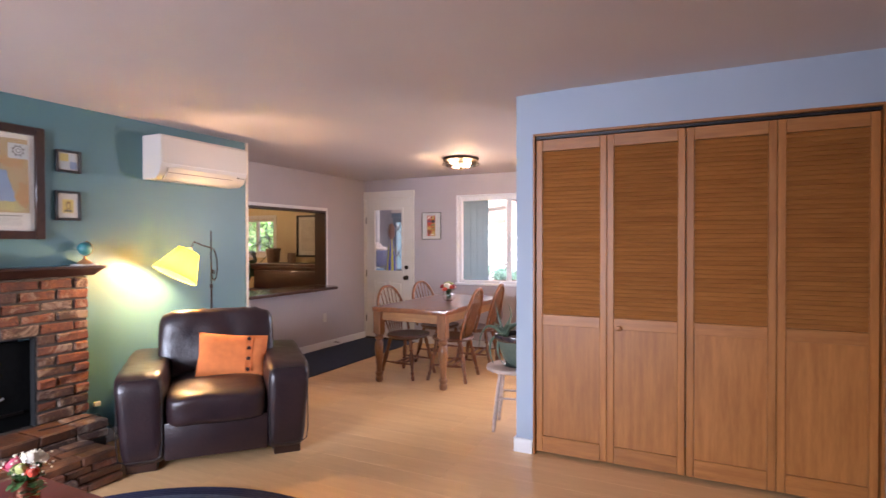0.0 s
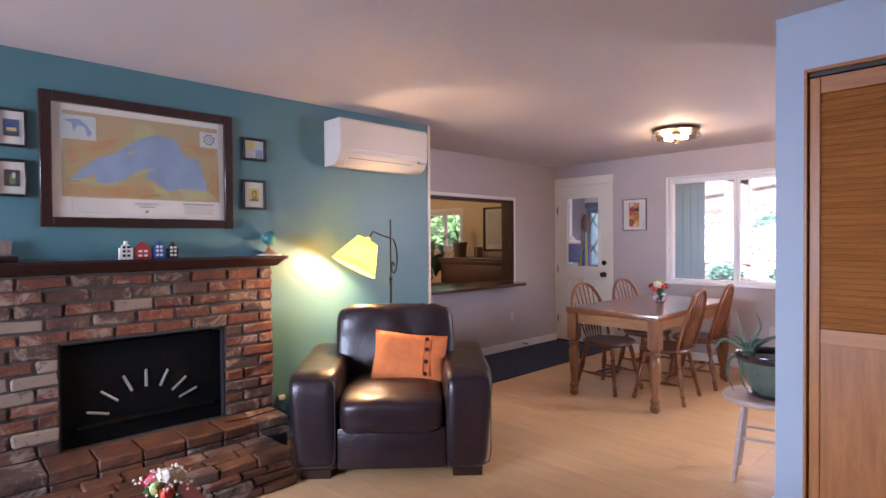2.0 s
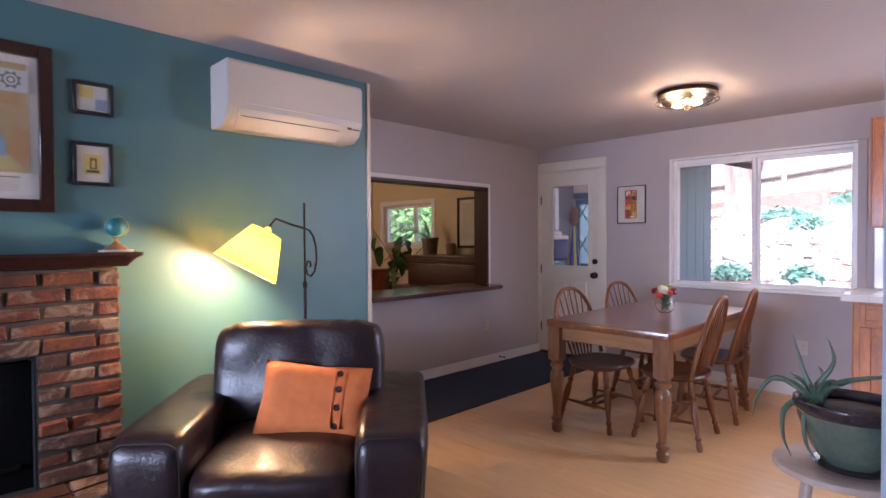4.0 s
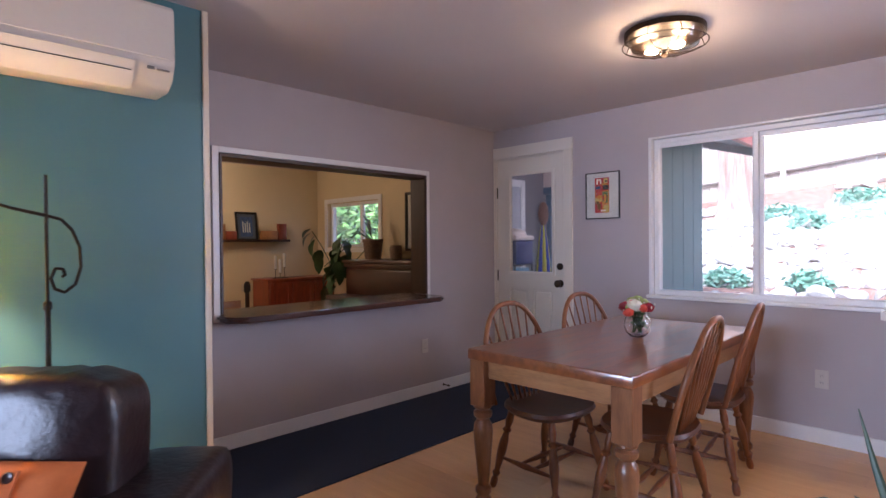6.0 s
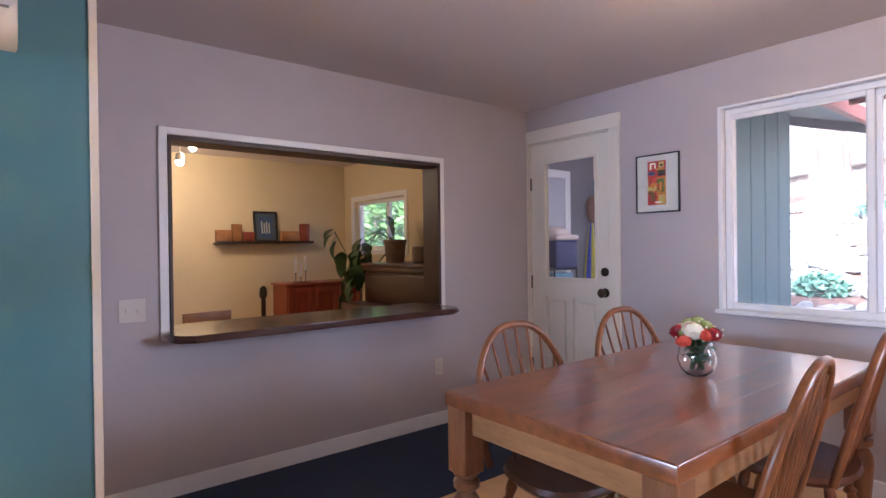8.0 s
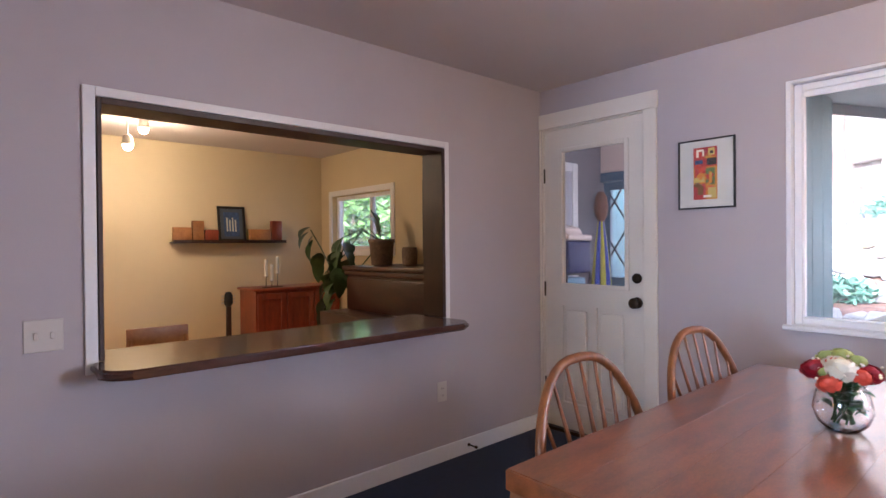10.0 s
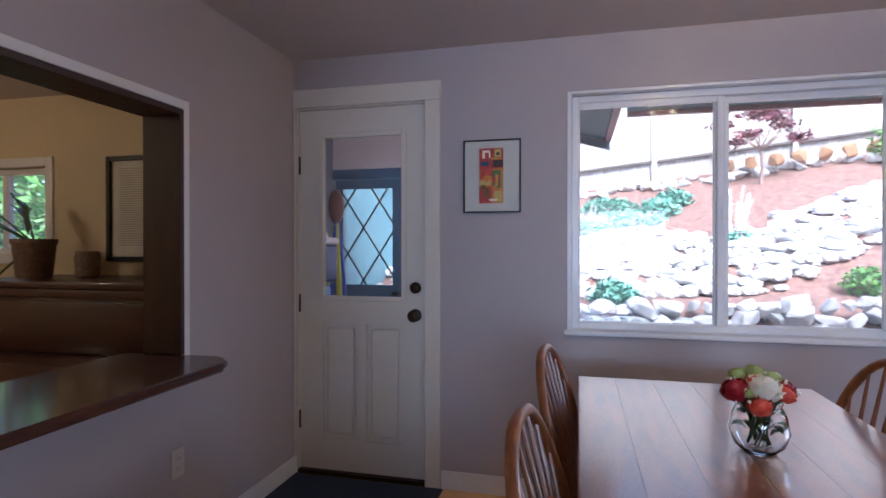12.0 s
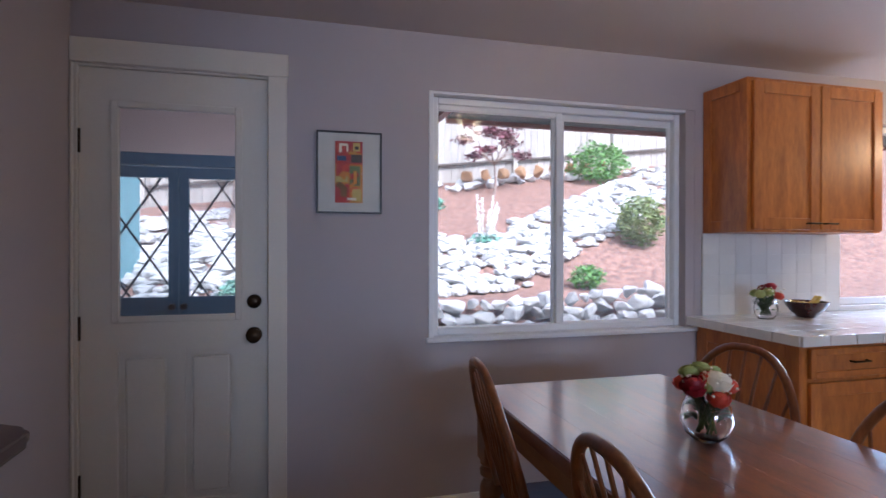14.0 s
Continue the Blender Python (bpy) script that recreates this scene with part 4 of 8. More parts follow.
def map_art(t, dy, dz):
    flat(t, "map_field", [(0.095, 0.16), (dy - 0.08, 0.162), (dy - 0.09, dz - 0.085), (0.10, dz - 0.088)], "map_land")
    for i, b in enumerate((((0.10, 0.17), (0.3, 0.17), (0.55, 0.17), (0.60, 0.20), (0.5, 0.23), (0.3, 0.22), (0.12, 0.22)), ((0.12, 0.33), (0.22, 0.38), (0.34, 0.44), (0.36, 0.5), (0.26, 0.46), (0.12, 0.42)),
                           ((0.70, 0.50), (0.76, 0.45), (0.87, 0.43), (0.88, 0.48), (0.78, 0.50)), ((0.83, 0.24), (0.89, 0.19), (0.90, 0.33), (0.85, 0.36)))):
        flat(t, "map_hills", rag(b, 4, 0.010, i), "map_orange", 0.0112)
    for i, b in enumerate((((0.12, 0.24), (0.25, 0.225), (0.34, 0.235), (0.44, 0.29), (0.53, 0.325), (0.545, 0.345), (0.49, 0.345), (0.40, 0.29), (0.30, 0.25), (0.16, 0.26)),
                           ((0.35, 0.42), (0.44, 0.50), (0.44, 0.59), (0.53, 0.58), (0.55, 0.54), (0.48, 0.50), (0.40, 0.44)), ((0.50, 0.27), (0.56, 0.24), (0.62, 0.20), (0.60, 0.17), (0.54, 0.20)), ((0.66, 0.24), (0.84, 0.24), (0.88, 0.18), (0.70, 0.17)))):
        flat(t, "map_lowland", rag(b, 4, 0.008, i + 20), "map_low", 0.0115)
    lake = [(0.13, 0.253), (0.16, 0.285), (0.217, 0.345), (0.27, 0.378), (0.347, 0.411), (0.391, 0.449), (0.437, 0.486), (0.495, 0.512), (0.542, 0.535), (0.603, 0.526), (0.666, 0.513), (0.68, 0.462),
            (0.712, 0.418), (0.784, 0.418), (0.798, 0.351), (0.819, 0.298), (0.834, 0.23), (0.761, 0.232), (0.683, 0.234), (0.608, 0.216), (0.558, 0.25), (0.516, 0.278), (0.486, 0.283), (0.504, 0.313),
            (0.539, 0.336), (0.497, 0.339), (0.439, 0.308), (0.394, 0.273), (0.349, 0.25), (0.294, 0.236), (0.25, 0.246), (0.244, 0.286), (0.207, 0.271), (0.166, 0.252)]
    flat(t, "map_lake", rag(lake, 4, 0.004, 9), "map_lake", 0.0119)
    flat(t, "map_island", rag([(0.392, 0.408), (0.415, 0.427), (0.455, 0.437), (0.426, 0.411)], 3, 0.002, 5), "map_low", 0.0122)
    flat(t, "map_inset", [(0.085, 0.462), (0.252, 0.465), (0.252, 0.59), (0.085, 0.588)], "map_inset", 0.0126)
    flat(t, "map_inset_water", rag([(0.11, 0.56), (0.14, 0.545), (0.15, 0.50), (0.17, 0.545), (0.20, 0.53), (0.215, 0.48), (0.23, 0.50), (0.20, 0.55), (0.17, 0.57)], 3, 0.004, 2), "map_lake", 0.0132)
    ring = [(0.846 + 0.031 * math.cos(a) * (1.25 if i % 2 else 0.85), 0.542 + 0.031 * math.sin(a) * (1.25 if i % 2 else 0.85)) for i, a in enumerate([2 * math.pi * k / 16 for k in range(16)])]
    flat(t, "compass_plate", [(0.792, 0.494), (0.904, 0.494), (0.904, 0.586), (0.792, 0.586)], "map_inset", 0.0126)
    flat(t, "compass_rose", ring, "ink", 0.0132)
    for r, key, x in ((0.023, "map_inset", 0.0139), (0.015, "ink", 0.0142), (0.009, "map_inset", 0.0146)):
        flat(t, "compass_ring", [(0.846 + r * math.cos(a), 0.542 + r * math.sin(a)) for a in [2 * math.pi * k / 20 for k in range(20)]], key, x)
    lettering(t, "Lake Superior", 0.497, 0.130, 0.0225)
    for y0, z0, y1, z1 in ((0.455, 0.116, 0.54, 0.121), (0.487, 0.085, 0.505, 0.098), (0.692, 0.140, 0.87, 0.146)):
        flat(t, "lettering", [(y0, z0), (y1, z0), (y1, z1), (y0, z1)], "ink")
    for k in range(8):
        z = 0.085 + k * 0.0065
        flat(t, "lettering", [(0.70, z), (0.865, z), (0.865, z + 0.0022), (0.70, z + 0.0022)], "faint_ink")
    for k in range(7):
        z = 0.085 + k * 0.0095
        flat(t, "lettering", [(0.15, z), (0.345 - 0.02 * (k % 2), z), (0.345 - 0.02 * (k % 2), z + 0.0016), (0.15, z + 0.0016)], "faint_ink")
    for a, b, c, d in ((0.138, 0.078, 0.3555, 0.0792), (0.138, 0.156, 0.3555, 0.1572), (0.138, 0.0793, 0.1392, 0.1559), (0.3543, 0.0793, 0.3555, 0.1559)):
        flat(t, "table_rule", [(a, b), (c, b), (c, d), (a, d)], "ink")


def lettering(t, words, y, z, size):
    """Printed words, centred at y on the baseline z, facing along +x."""
    cu = bpy.data.curves.new("lettering", "FONT")
    cu.body, cu.size, cu.align_x, cu.extrude = words, size, "CENTER", 0.0002
    ob = bpy.data.objects.new("lettering_curve", cu)
    me = bpy.data.meshes.new_from_object(ob)
    bpy.data.objects.remove(ob)
    me.transform(Matrix(((0, 0, 1, 0.0112), (1, 0, 0, y), (0, 1, 0, z), (0, 0, 0, 1))))
    bm = bmesh.new()
    bm.from_mesh(me)
    return part("lettering", bm, "ink", t, "the words Lake Superior in dark print", smooth=False)


def art(rows):
    def draw(t, dy, dz):
        for i, (a, b, c, d, key) in enumerate(rows):
            flat(t, "print_shape", [(a * dy, b * dz), (c * dy, b * dz), (c * dy, d * dz), (a * dy, d * dz)], key, 0.0104 + 0.0004 * i)
    return draw


fireplace()
mantel()


def lamp_cord():
    t = thing("power_cord", "thin black lamp cord lying over the hearth corner behind leather", "cable", pose(-3.93, 1.95, 0.276))
    bm = bmesh.new()
    tube(bm, [(0.02, -0.28, 0.004), (0.05, -0.16, 0.006), (0.02, -0.04, 0.005), (0.0, 0.08, 0.0), (-0.02, 0.14, -0.06), (-0.08, 0.26, -0.20), (-0.10, 0.42, -0.27)], 0.0035, 6)
    part("cord", bm, "black", t)
    bm = bmesh.new()
    box(bm, -0.185, 0.16, 0.0, -0.165, 0.205, 0.03, bevel=0.004)
    part("plug", bm, "plastic", t, "white plug at the wall")


lamp_cord()
picture("large framed lake map in a dark stained frame", 0.825, 1.428, 1.812, 2.127, 0.052, "dark_wood", "paper", map_art, 0.034)
picture("small black framed photo of a blue evening", 0.655, 1.82, 0.78, 2.01, 0.013, "black", "paper", art([(0.25, 0.28, 0.75, 0.72, "art_blue"), (0.35, 0.42, 0.65, 0.5, "art_yellow"), (0.25, 0.28, 0.75, 0.36, "art_dark")]))
picture("small black framed photo in dark tones", 0.655, 1.575, 0.78, 1.76, 0.013, "black", "paper", art([(0.25, 0.28, 0.75, 0.72, "art_dark"), (0.42, 0.34, 0.6, 0.6, "art_green"), (0.5, 0.5, 0.6, 0.64, "paper")]))
picture("small black framed chart of a coast", 1.883, 1.87, 2.042, 2.016, 0.016, "black", "paper", art([(0.16, 0.16, 0.84, 0.84, "map_inset"), (0.16, 0.5, 0.5, 0.84, "art_yellow"), (0.55, 0.16, 0.84, 0.5, "map_lake")]))
picture("small black framed sepia letter picture", 1.879, 1.553, 2.036, 1.747, 0.016, "black", "paper", art([(0.28, 0.26, 0.72, 0.72, "art_yellow"), (0.34, 0.30, 0.66, 0.36, "art_dark"), (0.42, 0.38, 0.60, 0.64, "sepia"), (0.47, 0.42, 0.55, 0.58, "art_yellow")]))


# ---- wall air conditioner ----
def air_conditioner(y0=2.49, y1=3.30, z0=1.88, z1=2.205):
    t = thing("air_conditioner", "white wall mounted air conditioner with a closed lower flap", "air conditioner", pose(XT + 0.001, y0, z0))
    w, h = y1 - y0, z1 - z0

    def shell(prof, a, b, name, key, label=""):
        bm = bmesh.new()
        A = [bm.verts.new((x, a, z)) for x, z in prof]
        B = [bm.verts.new((x, b, z)) for x, z in prof]
        bm.faces.new(A)
        bm.faces.new(B[::-1])
        for i in range(len(prof)):
            bm.faces.new((A[i], B[i], B[(i + 1) % len(prof)], A[(i + 1) % len(prof)]))
        bmesh.ops.bevel(bm, geom=[e for e in bm.edges if abs(e.verts[0].co.y - e.verts[1].co.y) < 1e-5], offset=0.004, segments=2, affect="EDGES")
        return part(name, bm, key, t, label)
    shell([(0, 0), (0.13, 0.0), (0.185, 0.035), (0.208, 0.085), (0.212, 0.11), (0.212, h - 0.02), (0.20, h), (0, h)], 0, w, "body", "plastic")
    shell([(0.2135, 0.112), (0.218, 0.114), (0.218, h - 0.018), (0.2135, h - 0.016)], 0.004, w - 0.004, "front_panel", "plastic")
    shell([(0.135, -0.003), (0.188, 0.030), (0.212, 0.088), (0.216, 0.086), (0.192, 0.026), (0.138, -0.008)], 0.055, w - 0.14, "flap", "plastic", "cream white air flap")
    bm = bmesh.new()
    box(bm, 0.196, 0.07, 0.0475, 0.2035, w - 0.155, 0.0505)
    part("slot", bm, "black", t)
    bm = bmesh.new()
    box(bm, 0.2035, w - 0.10, 0.066, 0.2105, w - 0.075, 0.078, m=None)
    box(bm, 0.2035, w - 0.065, 0.066, 0.2105, w - 0.02, 0.072)
    part("label_bars", bm, "ink", t)


air_conditioner()


# ---- floor lamp ----
def floor_lamp():
    px, py = -3.83, 2.86
    t = thing("floor_lamp", "wrought iron floor lamp with scroll arm and tilted yellow shade, lit", "floor lamp", pose(px, py, 0))
    d = Vector((0.16, -0.30, 0)).normalized()
    bm = bmesh.new()
    lathe(bm, [(0.13, 0), (0.135, 0.012), (0.10, 0.022), (0.02, 0.032), (0.012, 0.06)], 28)
    part("base", bm, "iron", t)
    bm = bmesh.new()
    tube(bm, [(0, 0, 0.05), (0, 0, 1.06)], 0.0085, 10)
    tube(bm, [(0, 0, 1.06), (0, 0, 1.50)], 0.0055, 10)
    lathe(bm, [(0.010, 1.05), (0.013, 1.056), (0.013, 1.075), (0.008, 1.082)], 12)
    part("pole", bm, "iron", t)
    bm = bmesh.new()
    sp = [(0, 1.365), (-0.05, 1.355), (-0.09, 1.32), (-0.118, 1.26), (-0.122, 1.19), (-0.10, 1.13), (-0.06, 1.105), (-0.025, 1.12), (-0.012, 1.155), (-0.028, 1.188), (-0.055, 1.185), (-0.062, 1.165), (-0.048, 1.155)]
    pts = []
    for i in range(len(sp) - 1):
        for k in range(3):
            f = k / 3
            pts.append(d * (sp[i][0] * (1 - f) + sp[i + 1][0] * f) + Vector((0, 0, sp[i][1] * (1 - f) + sp[i + 1][1] * f)))
    tube(bm, pts, 0.0055, 8)
    part("scroll", bm, "iron", t)
    top = Vector((-3.785 - px, 2.622 - py, 1.343))
    bot = Vector((-3.815 - px, 2.526 - py, 1.166))
    ax = (bot - top).normalized()
    bm = bmesh.new()
    a = [Vector((0, 0, 1.365)), Vector((0.012, -0.09, 1.385)), Vector((0.03, -0.18, 1.412)), top - ax * 0.045, top - ax * 0.01]
    tube(bm, a, [0.006, 0.0055, 0.005, 0.005, 0.006], 8)
    part("arm", bm, "iron", t)
    bm = bmesh.new()
    m = between(top, bot)
    L = (bot - top).length
    lathe(bm, [(0.006, -0.03), (0.018, -0.02), (0.018, 0.03), (0.006, 0.035)], 12, m)
    part("socket", bm, "paper", t)
    bm = bmesh.new()
    lathe(bm, [(0.078, 0), (0.160, L)], 40, m, cap=False)
    part("shade", bm, "shade", t, "glowing yellow fabric shade", smooth=True)
    bm = bmesh.new()
    for r, z in ((0.078, 0.001), (0.160, L - 0.001)):
        tube(bm, [m @ Vector((r * math.cos(q), r * math.sin(q), z)) for q in [2 * math.pi * i / 36 for i in range(36)]], 0.003, 6, closed=True)
    part("rim", bm, "shade_rim", t)
    bm = bmesh.new()
    lathe(bm, [(0.012, 0.035), (0.014, 0.06), (0.026, 0.11), (0.027, 0.135), (0.016, 0.16), (0.003, 0.166)], 16, m)
    b = part("bulb", bm, "bulb", t)
    b.visible_shadow = False
    c = m @ Vector((0, 0, 0.175))
    lamp("floor_lamp_bulb", "POINT", pose(c.x + px, c.y + py, c.z), 7.5, (1.0, 0.66, 0.38), radius=0.035)


def shade_mat():
    m = bpy.data.materials.new("yellow lamp shade")
    m.use_nodes = True
    n, l = m.node_tree.nodes, m.node_tree.links
    n.remove(n["Principled BSDF"])
    a = n.new("ShaderNodeBsdfTranslucent")
    b = n.new("ShaderNodeBsdfDiffuse")
    w = n.new("ShaderNodeTexNoise")
    w.inputs["Scale"].default_value = 300
    r = n.new("ShaderNodeValToRGB")
    r.color_ramp.elements[0].color, r.color_ramp.elements[1].color = (0.80, 0.54, 0.03, 1), (0.85, 0.60, 0.045, 1)
    l.new(w.outputs["Fac"], r.inputs[0])
    l.new(r.outputs[0], a.inputs["Color"])
    l.new(r.outputs[0], b.inputs["Color"])
    mx = n.new("ShaderNodeMixShader")
    mx.inputs[0].default_value = 0.70
    l.new(a.outputs[0], mx.inputs[1])
    l.new(b.outputs[0], mx.inputs[2])
    l.new(mx.outputs[0], n["Material Output"].inputs["Surface"])
    return m


M["shade"] = shade_mat()
M["shade_rim"] = mat("yellow shade rim", (0.7, 0.6, 0.08), None, 0.7, bump=0)
floor_lamp()


# ---- armchair ----
def armchair():
    t = thing("armchair", "dark brown leather armchair with padded arms and orange cushion on it", "armchair", pose(-3.10, 2.28, 0, 0, 0, 48.5))
    for s in (-1, 1):
        bm = bmesh.new()
        cushion(bm, 0.275, 0.93, 0.575, pose(s * 0.43, 0.43, 0.333, 2, 0, 0), 12, 8.0)
        for v in bm.verts:
            k = (v.co.z - 0.35) / 0.26
            v.co.x += s * 0.02 * k * (1 if abs(v.co.x) > 0.43 else 0.2)
            v.co += Vector((0, 0, 1)) * 0.006 * noise.noise(v.co * 9)
        part("arm", bm, "leather", t)
        bm = bmesh.new()
        w, zc = 0.105, 0.352
        pts = []
        for i in range(32):
            a = 2 * math.pi * i / 32
            c, q = math.cos(a), math.sin(a)
            k = 1 / ((abs(c) ** 8 + abs(q) ** 8) ** 0.125)
            pts.append((s * 0.435 + c * k * 0.122, -0.024, zc - 0.018 + q * k * 0.248))
        tube(bm, pts, 0.0032, 6, closed=True)
        part("piping", bm, "seam", t)
        bm = bmesh.new()
        box(bm, s * 0.43 - 0.085, 0.03, 0.0, s * 0.43 + 0.085, 0.14, 0.085, bevel=0.004)
        part("foot", bm, "dark_wood", t)
        bm = bmesh.new()
        box(bm, s * 0.43 - 0.085, 0.74, 0.0, s * 0.43 + 0.085, 0.85, 0.085, bevel=0.004)
        part("foot", bm, "dark_wood", t)
    bm = bmesh.new()
    box(bm, -0.305, -0.012, 0.065, 0.305, 0.85, 0.30, bevel=0.012, seg=2)
    part("front_rail", bm, "leather", t)
    bm = bmesh.new()
    cushion(bm, 0.60, 0.72, 0.20, pose(0, 0.29, 0.385, 3, 0, 0), 12, 7.0, 0.25)
    for v in bm.verts:
        f = v.co
        v.co.z += 0.010 * noise.noise(Vector((f.x * 9, f.y * 7, 1))) - 0.02 * math.exp(-((f.x / 0.3) ** 8)) * 0
        if f.y < 0.03:
            v.co.y += 0.006 * noise.noise(Vector((f.x * 22, 0, f.z * 14)))
    part("seat_cushion", bm, "leather", t)
    bm = bmesh.new()
    cushion(bm, 0.77, 0.27, 0.575, pose(0, 0.60, 0.635, -7, 0, 0), 18, 6.5, 0.0)
    for v in bm.verts:
        q = pose(0, 0.60, 0.635, -7, 0, 0).inverted() @ v.co
        if q.y < 0:
            v.co.y += 0.014 * noise.noise(Vector((q.x * 6, q.z * 6, 0))) - 0.02 * math.cos(min(1.5, abs(q.x) * 4.2)) * math.cos(min(1.5, abs(q.z) * 5))
            edge = max(abs(q.x) / 0.385, abs(q.z) / 0.29)
            v.co.y -= 0.007 * max(0, 1 - abs(edge - 0.86) * 9) * math.sin(q.x * 95 + 3 * noise.noise(q * 9)) * (1 if abs(q.z) > 0.2 else 0.3)
        v.co.z += 0.007 * noise.noise(Vector((q.x * 14, q.y * 6, 3))) + (0.004 * math.sin(q.x * 70 + 2) if q.z > 0.24 else 0)
    part("back_cushion", bm, "leather", t)
    bm = bmesh.new()
    m = pose(0, 0.60, 0.635, -7, 0, 0)
    ring = []
    for i in range(48):
        a = 2 * math.pi * i / 48
        c, q = math.cos(a), math.sin(a)
        k = 1 / ((abs(c) ** 6.5 + abs(q) ** 6.5) ** (1 / 6.5))
        ring.append(m @ Vector((0.362 * c * k, -0.106, 0.267 * q * k)))
    tube(bm, ring, 0.0035, 6, closed=True)
    part("back_seam", bm, "seam", t)
    bm = bmesh.new()
    cushion(bm, 0.64, 0.16, 0.66, pose(0, 0.76, 0.46, -4, 0, 0), 6, 7.0)
    part("back_frame", bm, "leather", t)


def throw_pillow():
    base = pose(-3.10, 2.28, 0, 0, 0, 48.5)
    t = thing("throw_pillow", "orange cotton throw pillow with four dark buttons leaning on leather", "pillow", base @ pose(0.10, 0.36, 0.615, -28, 7, 4))
    bm = bmesh.new()
    n = 16
    for side in (-1, 1):
        g = []
        for i in range(n + 1):
            row = []
            for j in range(n + 1):
                u, v = 2 * i / n - 1, 2 * j / n - 1
                th = 0.06 * ((1 - u ** 4) * (1 - v ** 4)) ** 0.6
                pin = 1 - 0.05 * (1 - abs(v)) * abs(u) ** 3
                pin2 = 1 - 0.07 * (1 - abs(u)) * abs(v) ** 3
                x, z = u * 0.232 * pin, v * 0.158 * pin2
                th += 0.006 * noise.noise(Vector((x * 20, z * 20, side * 5.0))) * (1 - u ** 4) * (1 - v ** 4)
                row.append(bm.verts.new((x, side * th, z)))
            g.append(row)
        for i in range(n):
            for j in range(n):
                bm.faces.new((g[i][j], g[i + 1][j], g[i + 1][j + 1], g[i][j + 1]))
    bmesh.ops.remove_doubles(bm, verts=bm.verts, dist=0.0005)
    part("cover", bm, "orange", t)
    bm = bmesh.new()
    box(bm, 0.072, -0.0655, -0.125, 0.076, -0.056, 0.125)
    box(bm, 0.112, -0.062, -0.125, 0.116, -0.050, 0.125)
    part("placket_seam", bm, "orange", t)
    for z in (-0.112, -0.038, 0.038, 0.108):
        bm = bmesh.new()
        yy = -0.062 if abs(z) < 0.08 else -0.050
        lathe(bm, [(0.013, 0), (0.014, 0.003), (0.011, 0.006), (0.006, 0.004)], 14, pose(0.094, yy, z, 90, 0, 0))
        part("button", bm, "button", t, "dark round button")


armchair()
throw_pillow()


# ---- rug, coffee table ----
def rug():
    t = thing("rug", "oval braided rug in navy and grey", "rug", pose(-2.35, 1.03, 0))
    M["rug_navy"] = mat("navy braid", (0.012, 0.016, 0.05), (0.008, 0.010, 0.03), 0.95, scale=60, fine=260, bump=0.9)
    M["rug_grey"] = mat("grey blue braid", (0.07, 0.085, 0.12), (0.03, 0.04, 0.07), 0.95, scale=60, fine=260, bump=0.9)
    k = 0
    r = 1.0
    while r > 0.1:
        bm = bmesh.new()
        rx, ry = 1.15 - (1 - r) * 1.1, 1.10 - (1 - r) * 1.1
        if ry < 0.05:
            break
        tube(bm, [(rx * math.cos(a), ry * math.sin(a), 0.004) for a in [2 * math.pi * i / 72 for i in range(72)]], 0.0125, 6, closed=True)
        bmesh.ops.scale(bm, vec=(1, 1, 0.6), verts=bm.verts)
        part("braid", bm, "rug_grey" if k in (4, 5, 9, 13, 14, 20, 26, 30) else "rug_navy", t)
        r -= 0.021
        k += 1


def coffee_table():
    t = thing("coffee_table", "low coffee table covered with a burgundy cloth", "coffee table", pose(-2.84, 0.42, 0))
    M["burgundy"] = mat("burgundy cloth", (0.16, 0.012, 0.020), (0.11, 0.008, 0.014), 0.8, scale=12, fine=300, bump=0.4)
    bm = bmesh.new()
    box(bm, 0, 0, 0.415, 1.0, 0.68, 0.447, bevel=0.008, seg=2)
    part("tabletop", bm, "burgundy", t)
    for x in (0.06, 0.94):
        for y in (0.06, 0.62):
            bm = bmesh.new()
            box(bm, x - 0.025, y - 0.025, 0.012, x + 0.025, y + 0.025, 0.414, bevel=0.004)
            part("leg", bm, "dark_wood", t)


rug()
coffee_table()

M["leaf"] = mat("leaf green", (0.045, 0.13, 0.035), (0.025, 0.075, 0.02), 0.45, scale=20, bump=0.2)
M["leaf_lime"] = mat("lime green petals", (0.46, 0.48, 0.17), (0.32, 0.38, 0.11), 0.6, scale=20, bump=0.2)
M["petal_red"] = mat("deep red petals", (0.36, 0.006, 0.02), (0.22, 0.004, 0.012), 0.55, scale=30, bump=0.2)
M["petal_coral"] = mat("coral petals", (0.72, 0.10, 0.055), (0.6, 0.06, 0.03), 0.55, scale=30, bump=0.2)
M["petal_white"] = mat("creamy white petals", (0.82, 0.76, 0.62), (0.75, 0.68, 0.52), 0.55, scale=30, bump=0.2)
M["petal_pink"] = mat("pink petals", (0.70, 0.12, 0.20), (0.6, 0.08, 0.14), 0.55, scale=30, bump=0.2)
M["water"] = glass_mat("vase water", (0.85, 0.93, 0.86), 0.0, 1.33)
M["copper"] = mat("copper vase", (0.55, 0.25, 0.15), None, 0.25, metal=1.0, bump=0.02)


